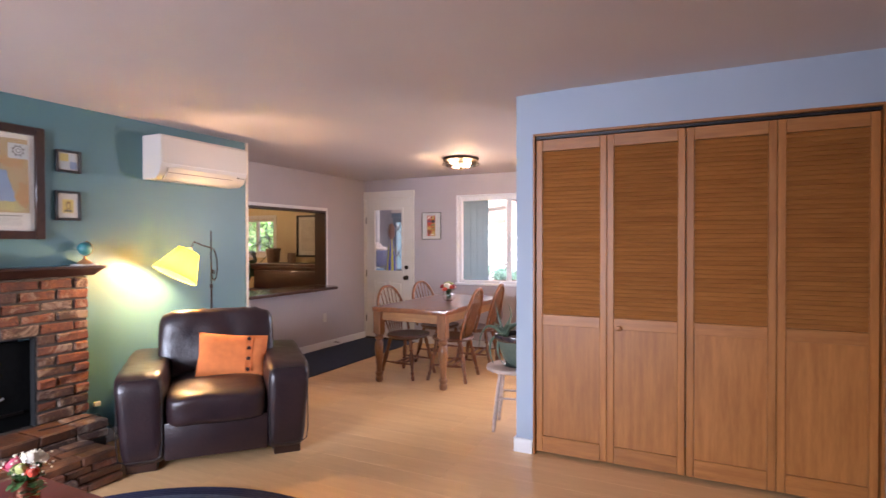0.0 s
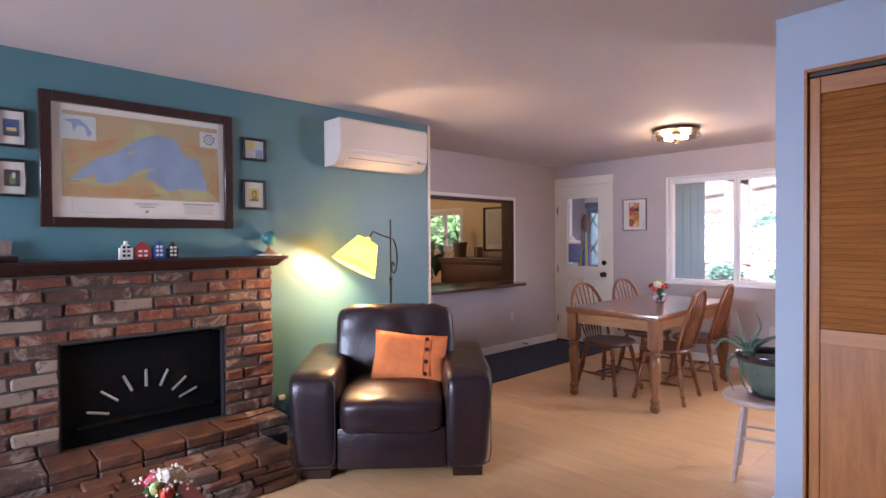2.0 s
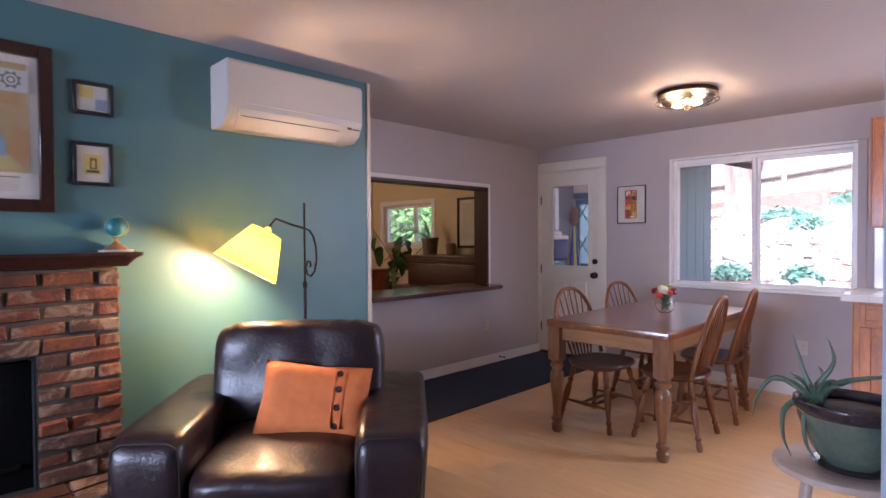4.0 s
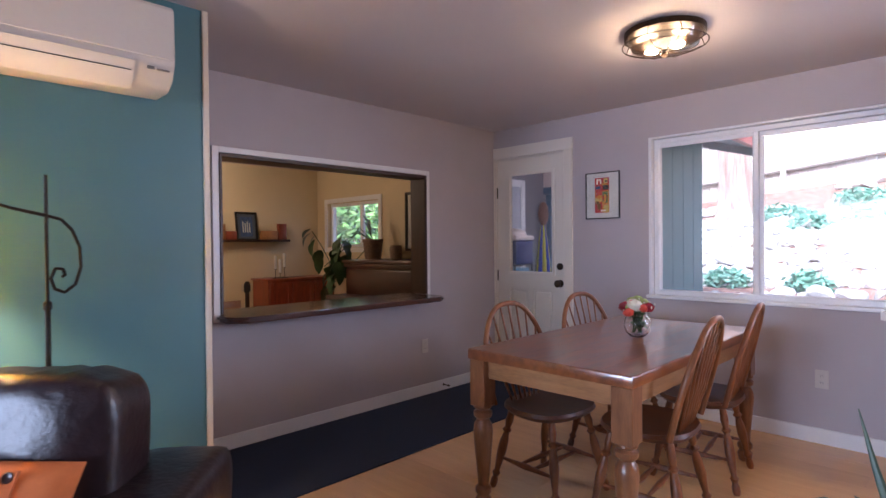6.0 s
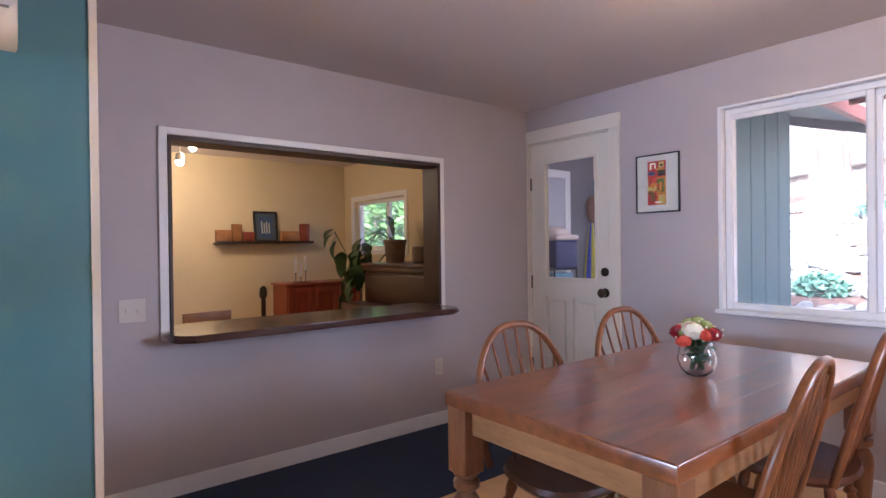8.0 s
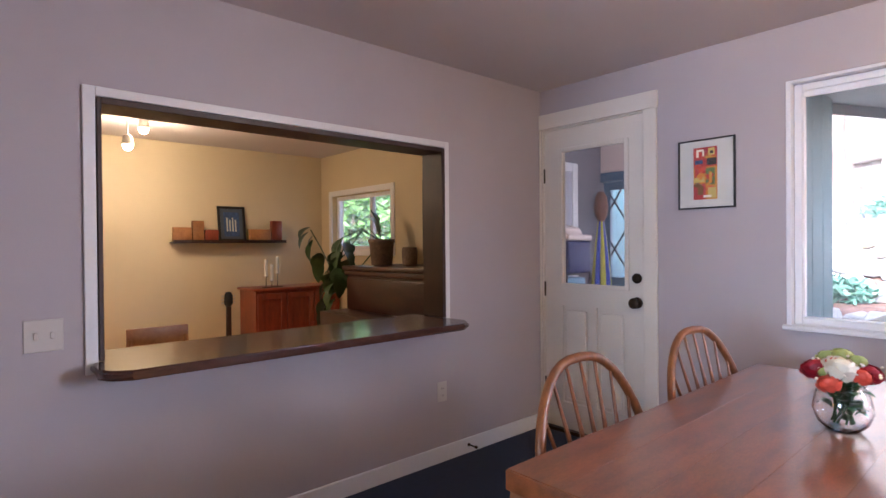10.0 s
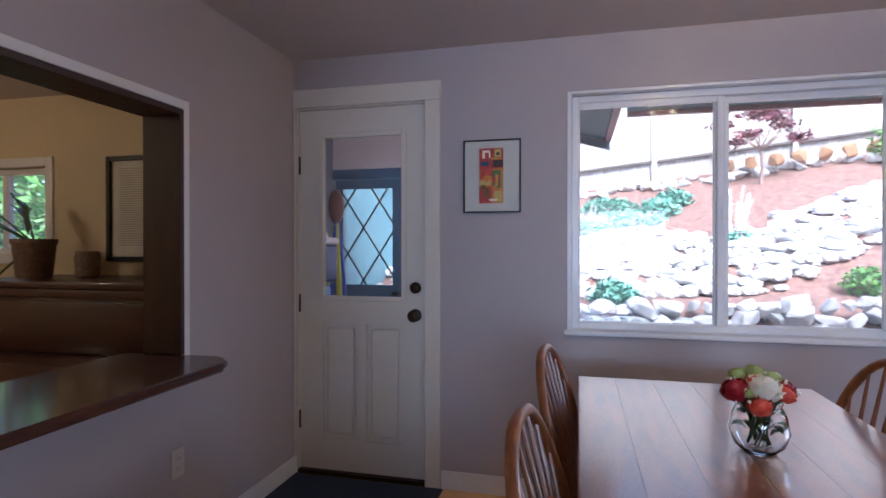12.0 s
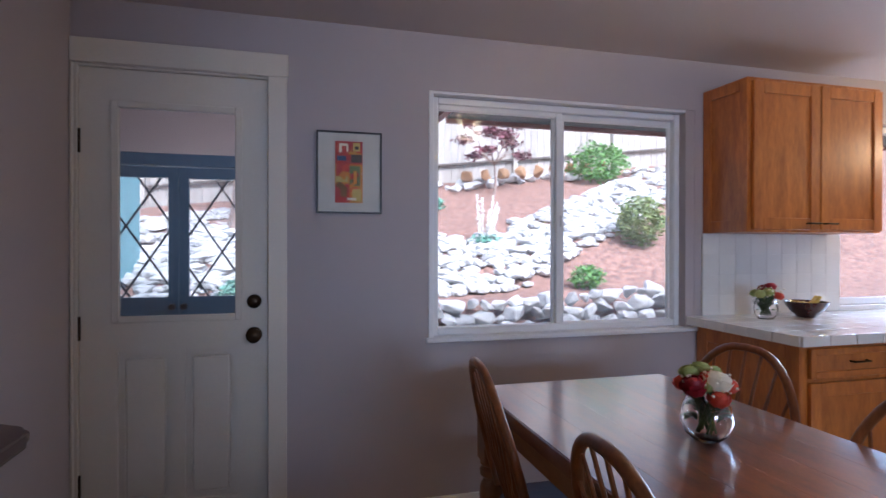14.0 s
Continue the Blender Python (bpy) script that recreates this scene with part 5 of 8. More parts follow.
def bloom(bm, c, r, rnd, layers=4):
    """A rose: a round heart wrapped in rows of overlapping petals."""
    axis = between(c, Vector(c) + Vector((c[0] * 4 + rnd.uniform(-0.2, 0.2), c[1] * 4 + rnd.uniform(-0.2, 0.2), 0.7)))
    bmesh.ops.create_icosphere(bm, subdivisions=2, radius=r * 0.66, matrix=axis)
    for L in range(layers):
        n = 4 + L
        top = (12, 34, 56, 78)[L]
        rr = r * (0.66 + 0.10 * L)
        for k in range(n):
            a0 = 2 * math.pi * (k + 0.5 * L) / n + rnd.uniform(-0.15, 0.15)
            g = []
            for i in range(5):
                u = i / 2 - 1
                row = []
                for j in range(4):
                    v = j / 3
                    ph = radians(140 + (top + 10 * u * u - 140) * v)
                    a = a0 + u * 3.3 / n * (0.6 + 0.4 * v)
                    q = rr * (1 + 0.05 * u) + (0.12 * r if v > 0.9 else 0) * (0.4 + 0.2 * L)
                    row.append(bm.verts.new(axis @ Vector((q * math.sin(ph) * math.cos(a), q * math.sin(ph) * math.sin(a), q * math.cos(ph) * 0.92))))
                g.append(row)
            for i in range(4):
                for j in range(3):
                    bm.faces.new((g[i][j], g[i + 1][j], g[i + 1][j + 1], g[i][j + 1]))


def leaf(bm, base, tip, w, bend=0.2, fold=0.15):
    base, tip = Vector(base), Vector(tip)
    d = tip - base
    side = d.cross(Vector((0, 0, 1)))
    side = side.normalized() if side.length > 1e-4 else Vector((1, 0, 0))
    up = side.cross(d).normalized()
    prev = None
    for i in range(6):
        f = i / 5
        ww = w * math.sin(math.pi * min(1, f * 0.92 + 0.06)) ** 0.8
        c = base + d * f + up * bend * d.length * math.sin(math.pi * f)
        row = [bm.verts.new(c - side * ww + up * fold * ww), bm.verts.new(c), bm.verts.new(c + side * ww + up * fold * ww)]
        if prev:
            bm.faces.new((prev[0], prev[1], row[1], row[0]))
            bm.faces.new((prev[1], prev[2], row[2], row[1]))
        prev = row


def bouquet(label, m, vase, R, H, blooms, rnd_seed, vase_key="glass"):
    """Flowers in a vase. vase: profile rows; R: spread; H: height of the flowers' middle."""
    rnd = random.Random(rnd_seed)
    t = thing("flower_vase", label, "vase of flowers", m)
    bm = bmesh.new()
    lathe(bm, vase, 32, cap=False)
    part("vase", bm, vase_key, t)
    zt = vase[len(vase) // 2][1] if vase_key == "glass" else vase[-1][1]
    if vase_key == "glass":
        bm = bmesh.new()
        outer = [q for q in vase[1:len(vase) // 2 + 1]]
        inner = [(max(0.002, r - 0.004), z + 0.002) for r, z in outer if z < 0.6 * H and z > 0.003]
        if len(inner) > 2:
            lathe(bm, inner, 28)
            part("water", bm, "water", t)
    bm = bmesh.new()
    for k in range(22):
        a = rnd.uniform(0, 6.28)
        b = Vector((0.3 * R * math.cos(a), 0.3 * R * math.sin(a), 0.02))
        e = Vector((0.55 * R * math.cos(a + 2), 0.55 * R * math.sin(a + 2), H))
        tube(bm, [b, b.lerp(e, 0.5) * 0.96, e], 0.003, 5)
    part("stems", bm, "leaf", t)
    bm = bmesh.new()
    for k in range(46):
        a = rnd.uniform(0, 6.28)
        z = H * rnd.uniform(0.3, 0.95)
        b = Vector((0.35 * R * math.cos(a), 0.35 * R * math.sin(a), z))
        e = b + Vector((math.cos(a), math.sin(a), rnd.uniform(-0.2, 0.7))) * R * rnd.uniform(0.3, 0.5)
        leaf(bm, b, e, R * 0.16)
    part("foliage", bm, "leaf", t)
    names = {"petal_red": "red_bloom", "petal_coral": "coral_bloom", "petal_white": "white_bloom", "petal_pink": "pink_bloom", "leaf_lime": "green_bloom"}
    for key, a, rad, dz, r in blooms:
        bm = bmesh.new()
        c = (R * rad * 0.78 * math.cos(radians(a)), R * rad * 0.78 * math.sin(radians(a)), H + dz)
        bloom(bm, c, r * 0.95, rnd)
        part(names[key], bm, key, t)
    bm = bmesh.new()
    for k in range(70):
        a, q = rnd.uniform(0, 6.28), R * rnd.uniform(0.15, 1.05)
        c = Vector((q * math.cos(a), q * math.sin(a), H + rnd.uniform(-0.015, 0.062 - 0.035 * q / R)))
        bmesh.ops.create_icosphere(bm, subdivisions=1, radius=0.0045, matrix=Matrix.Translation(c))
    part("filler_sprigs", bm, "petal_white", t, kind="stuff")
    return t


bouquet("small copper vase of red, white and lime roses on burgundy cloth", pose(-2.48, 0.91, 0.447), [(0.002, 0.0), (0.034, 0.0), (0.042, 0.03), (0.037, 0.085), (0.034, 0.112), (0.039, 0.122), (0.035, 0.12), (0.030, 0.04), (0.002, 0.006)], 0.082, 0.165,
        [("petal_pink", 200, 0.75, 0.0, 0.033), ("petal_white", 20, 0.2, 0.028, 0.030), ("leaf_lime", 300, 0.5, 0.0, 0.027), ("petal_coral", 350, 0.9, -0.008, 0.024), ("petal_white", 80, 0.7, 0.015, 0.026), ("petal_red", 150, 0.8, 0.0, 0.028), ("leaf_lime", 110, 0.9, 0.0, 0.022)], 4, "copper")


# ---- things on the mantel ----
def little_house(label, y0, w, h, key, gable):
    t = thing("toy_house", label, "toy house", pose(-4.04, y0, 1.2545), group="toy houses on the mantel")
    bm = bmesh.new()
    if gable == "step":
        pts = [(0, 0), (w, 0), (w, h * 0.62), (w * 0.78, h * 0.62), (w * 0.78, h * 0.80), (w * 0.6, h * 0.80), (w * 0.6, h), (w * 0.4, h), (w * 0.4, h * 0.8), (w * 0.22, h * 0.8), (w * 0.22, h * 0.62), (0, h * 0.62)]
    elif gable == "wide":
        pts = [(0, 0), (w, 0), (w, h * 0.6), (w * 0.6, h * 0.95), (w * 0.6, h), (w * 0.4, h), (w * 0.4, h * 0.95), (0, h * 0.6)]
    else:
        pts = [(0, 0), (w, 0), (w, h * 0.65), (w * 0.5, h), (0, h * 0.65)]
    A = [bm.verts.new((0, y, z)) for y, z in pts]
    B = [bm.verts.new((0.035, y, z)) for y, z in pts]
    bm.faces.new(A)
    bm.faces.new(B[::-1])
    for i in range(len(pts)):
        bm.faces.new((A[i], B[i], B[(i + 1) % len(pts)], A[(i + 1) % len(pts)]))
    part("body", bm, key, t)
    other = "black" if key == "house_white" else "house_white"
    for zz in (0.14, 0.38, 0.60) if gable != "wide" else (0.14, 0.40):
        for yy in (0.2, 0.56):
            bm = bmesh.new()
            box(bm, 0.0352, w * yy, h * zz, 0.0366, w * (yy + 0.24), h * (zz + 0.13))
            part("window", bm, other, t)


M["house_white"] = mat("house white", (0.72, 0.70, 0.64), None, 0.4, bump=0.02)
M["house_red"] = mat("house red", (0.32, 0.02, 0.02), None, 0.4, bump=0.02)
M["house_blue"] = mat("house blue", (0.02, 0.08, 0.30), None, 0.4, bump=0.02)
little_house("small white pottery house with a step gable", 1.157, 0.062, 0.098, "house_white", "step")
little_house("small red pottery house with a wide roof", 1.232, 0.076, 0.092, "house_red", "wide")
little_house("small blue pottery house with a steep gable", 1.325, 0.056, 0.100, "house_blue", "tall")
little_house("small black pottery house with white lines", 1.398, 0.056, 0.092, "black", "step")


def globe():
    t = thing("desk_globe", "small teal globe on a brass stand with a wooden base", "globe", pose(-4.055, 2.03, 1.2545))
    bm = bmesh.new()
    box(bm, -0.055, -0.06, 0, 0.055, 0.06, 0.010, bevel=0.002)
    part("base", bm, "house_white", t, "flat pale base")
    bm = bmesh.new()
    lathe(bm, [(0.048, 0.0105), (0.04, 0.022), (0.018, 0.036), (0.010, 0.046), (0.006, 0.062)], 20)
    part("pedestal", bm, "apron", t, "turned wooden pedestal")
    bm = bmesh.new()
    pts = [(0, 0.050 * math.cos(a) + 0.0, 0.112 + 0.050 * math.sin(a)) for a in [radians(-110 + 12 * i) for i in range(17)]]
    tube(bm, pts, 0.003, 6)
    part("meridian_arm", bm, "brass", t)
    bm = bmesh.new()
    bmesh.ops.create_uvsphere(bm, u_segments=24, v_segments=14, radius=0.043, matrix=pose(0, 0, 0.112))
    part("ball", bm, "globe_sea", t, "teal globe ball with tan land")


M["brass"] = mat("polished brass", (0.62, 0.42, 0.16), None, 0.25, metal=1.0, bump=0.02)
M["globe_sea"] = mat("globe", (0.03, 0.20, 0.20), (0.02, 0.12, 0.14), 0.35, scale=24, fine=30, bump=0)
globe()


def card_box():
    t = thing("card_holder", "dark wooden box with a pinkish card standing in it", "card holder", pose(-4.06, 0.60, 1.2545))
    bm = bmesh.new()
    box(bm, -0.03, -0.12, 0, 0.04, 0.13, 0.030, bevel=0.008, seg=2)
    part("box", bm, "dark_wood", t)
    bm = bmesh.new()
    box(bm, -0.01, -0.11, 0.0305, -0.004, 0.105, 0.105)
    part("card", bm, "card", t, "muted pinkish brown card")


M["card"] = mat("muted card", (0.20, 0.14, 0.12), (0.14, 0.10, 0.09), 0.7, scale=30, bump=0)
card_box()


# ---- stool with aloe pot ----
M["stool_wood"] = mat("pale worn beech", (0.52, 0.40, 0.34), (0.42, 0.31, 0.26), 0.5, scale=8, fine=40, bump=0.08, stretch=(1, 5, 5))
M["pot_green"] = mat("celadon glaze", (0.12, 0.155, 0.115), (0.075, 0.11, 0.095), 0.25, scale=8, fine=60, bump=0.05, coat=0.4)
M["pot_rim"] = mat("dark blue brown glaze", (0.020, 0.018, 0.028), (0.05, 0.03, 0.03), 0.15, scale=14, fine=60, bump=0.05, coat=0.6)
M["soil"] = mat("potting soil", (0.03, 0.02, 0.014), None, 0.95, scale=60, bump=1.0, dist=0.01)
M["aloe"] = mat("grey green aloe", (0.11, 0.16, 0.11), (0.06, 0.105, 0.065), 0.45, scale=20, bump=0.15)


def stool(cx=-1.64, cy=3.77):
    t = thing("stool", "round pale wooden stool with splayed legs", "stool", pose(cx, cy, 0, 0, 0, 12))
    bm = bmesh.new()
    lathe(bm, [(0.20, 0.440), (0.212, 0.446), (0.215, 0.458), (0.212, 0.468), (0.205, 0.472), (0.14, 0.4685)], 44)
    part("seat", bm, "stool_wood", t)
    legs = []
    for k in range(4):
        a = radians(45 + 90 * k)
        b = Vector((0.20 * math.cos(a), 0.20 * math.sin(a), 0))
        e = Vector((0.135 * math.cos(a), 0.135 * math.sin(a), 0.4395))
        bm = bmesh.new()
        tube(bm, [b, b.lerp(e, 0.4), e], [0.012, 0.017, 0.014], 12)
        part("leg", bm, "stool_wood", t)
        legs.append((b, e))
    for k in range(4):
        p, q = legs[k], legs[(k + 1) % 4]
        h = 0.42 if k % 2 else 0.56
        bm = bmesh.new()
        tube(bm, [p[0].lerp(p[1], h), q[0].lerp(q[1], h)], 0.008, 8)
        part("rung", bm, "stool_wood", t)


def aloe_pot(cx=-1.605, cy=3.775):
    t = thing("potted_aloe", "aloe plant in a celadon pot with a dark glazed rim", "potted plant", pose(cx, cy, 0.472))
    bm = bmesh.new()
    lathe(bm, [(0.095, 0.0), (0.115, 0.002), (0.125, 0.012), (0.11, 0.014)], 36)
    part("saucer", bm, "pot_rim", t)
    bm = bmesh.new()
    lathe(bm, [(0.09, 0.014), (0.097, 0.018), (0.125, 0.06), (0.154, 0.12), (0.170, 0.17), (0.174, 0.20)], 44, cap=True)
    part("pot", bm, "pot_green", t)
    bm = bmesh.new()
    lathe(bm, [(0.174, 0.196), (0.181, 0.205), (0.187, 0.222), (0.185, 0.236), (0.177, 0.240), (0.166, 0.234), (0.160, 0.215)], 44, cap=False)
    part("rim", bm, "pot_rim", t, "dark blue brown glazed rim")
    bm = bmesh.new()
    lathe(bm, [(0.162, 0.201), (0.10, 0.212), (0.01, 0.218)], 24)
    part("soil", bm, "soil", t)
    base = Vector((-0.10, -0.03, 0.205))
    rows = [((-0.02, 0, 0.06), (0.06, 0.0, 0.26), (0.03, -0.02, 0.40)), ((0, 0, 0.05), (0.07, -0.02, 0.17), (0.20, -0.06, 0.24), (0.36, -0.10, 0.27)), ((-0.02, 0, 0.06), (-0.05, 0, 0.20), (-0.085, 0.01, 0.41)),
            ((-0.04, 0, 0.05), (-0.14, 0.0, 0.10), (-0.20, 0.0, 0.02), (-0.22, 0.0, -0.09)), ((-0.05, -0.01, 0.03), (-0.11, -0.04, -0.02), (-0.10, -0.06, -0.13), (-0.07, -0.06, -0.19)),
            ((0.0, -0.03, 0.04), (-0.03, -0.09, -0.02), (-0.02, -0.105, -0.12), (0.02, -0.09, -0.18)), ((0.01, 0.03, 0.08), (0.0, 0.10, 0.16), (-0.03, 0.16, 0.18)), ((0.02, -0.02, 0.06), (0.05, -0.06, 0.14), (0.09, -0.10, 0.17)),
            ((-0.03, -0.02, 0.05), (-0.07, -0.05, 0.10), (-0.13, -0.09, 0.09))]
    rnd = random.Random(15)
    for k in range(9):
        a = rnd.uniform(0, 6.28)
        rows.append(((0.02 * math.cos(a), 0.02 * math.sin(a), 0.05), (0.05 * math.cos(a), 0.05 * math.sin(a), rnd.uniform(0.08, 0.13)), (0.09 * math.cos(a + 0.2), 0.09 * math.sin(a + 0.2), rnd.uniform(0.06, 0.19))))
    for r in rows:
        pts = [base] + [base + Vector((p[0], p[1], p[2] * (0.66 if p[2] > 0.12 else 1))) for p in r]
        fine = []
        for i in range(len(pts) - 1):
            for k in range(4):
                f = k / 4
                fine.append(pts[i].lerp(pts[i + 1], f))
        fine.append(pts[-1])
        for _ in range(3):
            fine = [fine[0]] + [(fine[i - 1] + fine[i] * 2 + fine[i + 1]) / 4 for i in range(1, len(fine) - 1)] + [fine[-1]]
        n = len(fine)
        bm = bmesh.new()
        tube(bm, fine, [0.013 * (1 - (i / (n - 1)) ** 1.6) + 0.0012 for i in range(n)], 7)
        part("leaf", bm, "aloe", t)


stool()
aloe_pot()

# ---- dining flowers ----
bouquet("clear bowl vase of red, coral and white roses on the table", pose(-2.925, 5.27, 0.7605),
        [(0.002, 0.0), (0.036, 0.0), (0.058, 0.02), (0.070, 0.055), (0.062, 0.095), (0.050, 0.118), (0.054, 0.126), (0.051, 0.126), (0.047, 0.117), (0.058, 0.094), (0.066, 0.055), (0.054, 0.022), (0.034, 0.006), (0.002, 0.006)], 0.085, 0.150,
        [("petal_white", 276, 0.50, 0.020, 0.043), ("petal_coral", 256, 1.00, -0.018, 0.030), ("petal_red", 198, 0.92, 0.008, 0.037), ("petal_red", 5, 0.85, 0.008, 0.033), ("petal_coral", 328, 0.85, 0.006, 0.027), ("petal_coral", 232, 0.40, 0.030, 0.022),
         ("leaf_lime", 100, 0.3, 0.045, 0.028), ("leaf_lime", 20, 0.5, 0.036, 0.024), ("petal_white", 70, 0.85, 0.012, 0.032), ("leaf_lime", 150, 0.7, 0.036, 0.027), ("petal_coral", 125, 0.95, 0.0, 0.030), ("leaf_lime", 228, 0.75, 0.008, 0.020)], 8)


# ---- art, switches, mat ----
M["white_mount"] = mat("white mount", (0.70, 0.69, 0.64), None, 0.8, bump=0)
pic = picture("abstract red and orange print in a thin dark frame", 0, 0, 0.297, 0.375, 0.008, "black", "white_mount", art([
    (0.28, 0.13, 0.70, 0.88, "art_orange"), (0.28, 0.60, 0.70, 0.88, "art_red"), (0.30, 0.42, 0.50, 0.62, "art_red"), (0.50, 0.34, 0.66, 0.58, "art_green"), (0.28, 0.13, 0.50, 0.36, "art_red"), (0.54, 0.15, 0.68, 0.30, "art_yellow"),
    (0.29, 0.38, 0.48, 0.45, "art_yellow"), (0.52, 0.62, 0.69, 0.72, "art_dark"), (0.31, 0.64, 0.45, 0.70, "art_blue"), (0.56, 0.36, 0.61, 0.52, "art_orange"), (0.36, 0.20, 0.46, 0.32, "sepia"), (0.46, 0.16, 0.60, 0.19, "petal_white"), (0.55, 0.76, 0.66, 0.86, "art_yellow"), (0.58, 0.78, 0.64, 0.82, "art_dark"), (0.34, 0.74, 0.38, 0.85, "petal_white"), (0.38, 0.82, 0.47, 0.85, "petal_white"), (0.45, 0.75, 0.48, 0.83, "petal_white")]), 0.017)
rnd = random.Random(31)
for k in range(16):
    cy, cz, r = 0.297 * rnd.uniform(0.34, 0.64), 0.375 * rnd.uniform(0.2, 0.82), rnd.uniform(0.010, 0.024)
    pts = [(cy + r * (1 + 0.4 * math.sin(3 * a + k)) * math.cos(a), cz + r * (1 + 0.5 * math.sin(2 * a + k)) * math.sin(a)) for a in [2 * math.pi * i / 14 for i in range(14)]]
    flat(pic, "print_shape", pts, rnd.choice(("art_red", "art_orange", "art_orange", "art_yellow", "sepia", "petal_coral")), 0.0119 + 0.00012 * k)
pic.matrix_world = pose(-3.945, YD - 0.001, 1.447, 0, 0, -90)


def plate(label, m, kind):
    t = thing("wall_plate", label, "light switch" if kind == "switch" else "power outlet", m)
    bm = bmesh.new()
    w = 0.058 if kind == "switch" else 0.036
    box(bm, 0, -w, -0.057, 0.005, w, 0.057, bevel=0.002)
    part("cover", bm, "plastic", t)
    bm = bmesh.new()
    if kind == "switch":
        for y in (-0.024, 0.024):
            box(bm, 0.005, y - 0.006, -0.012, 0.013, y + 0.006, 0.012, bevel=0.002)
        part("toggles", bm, "plastic", t)
    else:
        for z in (-0.02, 0.02):
            box(bm, 0.0052, -0.013, z - 0.014, 0.0068, 0.013, z + 0.014, bevel=0.001)
            for y in (-0.006, 0.006):
                box(bm, 0.0069, y - 0.001, z - 0.005, 0.0072, y + 0.001, z + 0.005, mi=1)
        part("sockets", bm, ["plastic", "black"], t)


plate("white double light switch on the lilac wall", pose(XP + 0.001, 3.73, 0.955), "switch")
plate("white power outlet low on the lilac wall", pose(XP + 0.001, 5.60, 0.41), "outlet")
plate("white power outlet under the window", pose(-2.33, YD - 0.001, 0.40, 0, 0, -90), "outlet")


def door_stop():
    t = thing("door_stop", "small dark spring door stop on the baseboard", "door stop", pose(XP + 0.0165, 5.80, 0.055))
    bm = bmesh.new()
    lathe(bm, [(0.010, 0), (0.010, 0.004), (0.0045, 0.006), (0.0045, 0.055), (0.009, 0.057), (0.009, 0.068)], 12, pose(0, 0, 0, 0, 90, 0))
    part("rod", bm, "bronze", t)


door_stop()
boxes("floor_mat", [(XP + 0.02, 3.60, 0.0005, -4.05, 6.50, 0.010)], "mat_blue", bevel=0.003)
mt = bpy.data.objects["floor_mat"]
tagged(mt, "long navy ribbed floor mat beside the lilac wall", "floor mat")


# ---- kitchen ----
M["siding_dark"] = mat("dark siding joint", (0.03, 0.08, 0.09), None, 0.8)
M["siding_light"] = mat("light teal siding", (0.16, 0.36, 0.40), (0.13, 0.31, 0.35), 0.6, scale=4, bump=0.2, stretch=(3, 3, 0.5))
M["soffit"] = mat("dark grey blue eave boards", (0.14, 0.17, 0.19), (0.11, 0.135, 0.15), 0.7, scale=5, bump=0.2)
M["roof_red"] = mat("dusty red roof edge", (0.38, 0.11, 0.09), (0.30, 0.085, 0.07), 0.6, scale=5, bump=0.1)
M["grey_door"] = mat("pale grey door", (0.45, 0.45, 0.50), None, 0.5, bump=0.05)
M["art_grey"] = mat("grey fine print", (0.42, 0.41, 0.38), None, 0.8, bump=0)
M["tile"] = mat("white glazed tile", (0.74, 0.72, 0.69), (0.70, 0.68, 0.65), 0.2, scale=6, bump=0.03, vary=0.03, coat=0.3)
M["grout"] = mat("pale grout", (0.70, 0.68, 0.65), None, 0.7, bump=0.1)


def shaker(t, name, x0, z0, x1, z1, y, w=0.06, key="alder"):
    """A framed cabinet front whose face is at y and looks along -y."""
    bm = bmesh.new()
    rect_ring(bm, x0, z0, x1, z1, w, y, y + 0.02, bevel=0.0025)
    d = part(name, bm, key, t)
    bm = bmesh.new()
    box(bm, x0 + w, y + 0.009, z0 + w, x1 - w, y + 0.017, z1 - w)
    part("panel", bm, key, d)
    return d


def pull(t, x, z, y, L=0.09):
    bm = bmesh.new()
    tube(bm, [(x - L / 2, y, z), (x - L / 2, y - 0.022, z), (x + L / 2, y - 0.022, z), (x + L / 2, y, z)], 0.0045, 8)
    part("handle", bm, "bronze", t, "dark bronze bar handle")


def upper_cabinet():
    t = thing("upper_cabinet", "knotty alder wall cabinet with two closed doors over the counter", "kitchen cabinet", pose(0, 0, 0))
    x0, x1, z0, z1, yf = -1.858, -0.995, 1.372, 2.145, 6.222
    bm = bmesh.new()
    box(bm, x0, yf, z0, x1, YD - 0.002, z1, bevel=0.002)
    part("body", bm, "alder", t)
    bm = bmesh.new()
    for a in ((yf, z0, yf + 0.05, z1), (YD - 0.06, z0, YD - 0.003, z1), (yf + 0.05, z0, YD - 0.06, z0 + 0.06), (yf + 0.05, z1 - 0.06, YD - 0.06, z1)):
        box(bm, x0 - 0.010, a[0], a[1], x0 - 0.0005, a[2], a[3], bevel=0.002)
    part("side_frame", bm, "alder", t)
    mid = (x0 + x1) / 2
    for a, b, h in ((x0 + 0.012, mid - 0.004, mid - 0.055), (mid + 0.004, x1 - 0.012, mid + 0.055)):
        d = shaker(t, "door", a, z0 + 0.012, b, z1 - 0.02, yf - 0.022)
        pull(d, h, z0 + 0.045, yf - 0.022, 0.07)


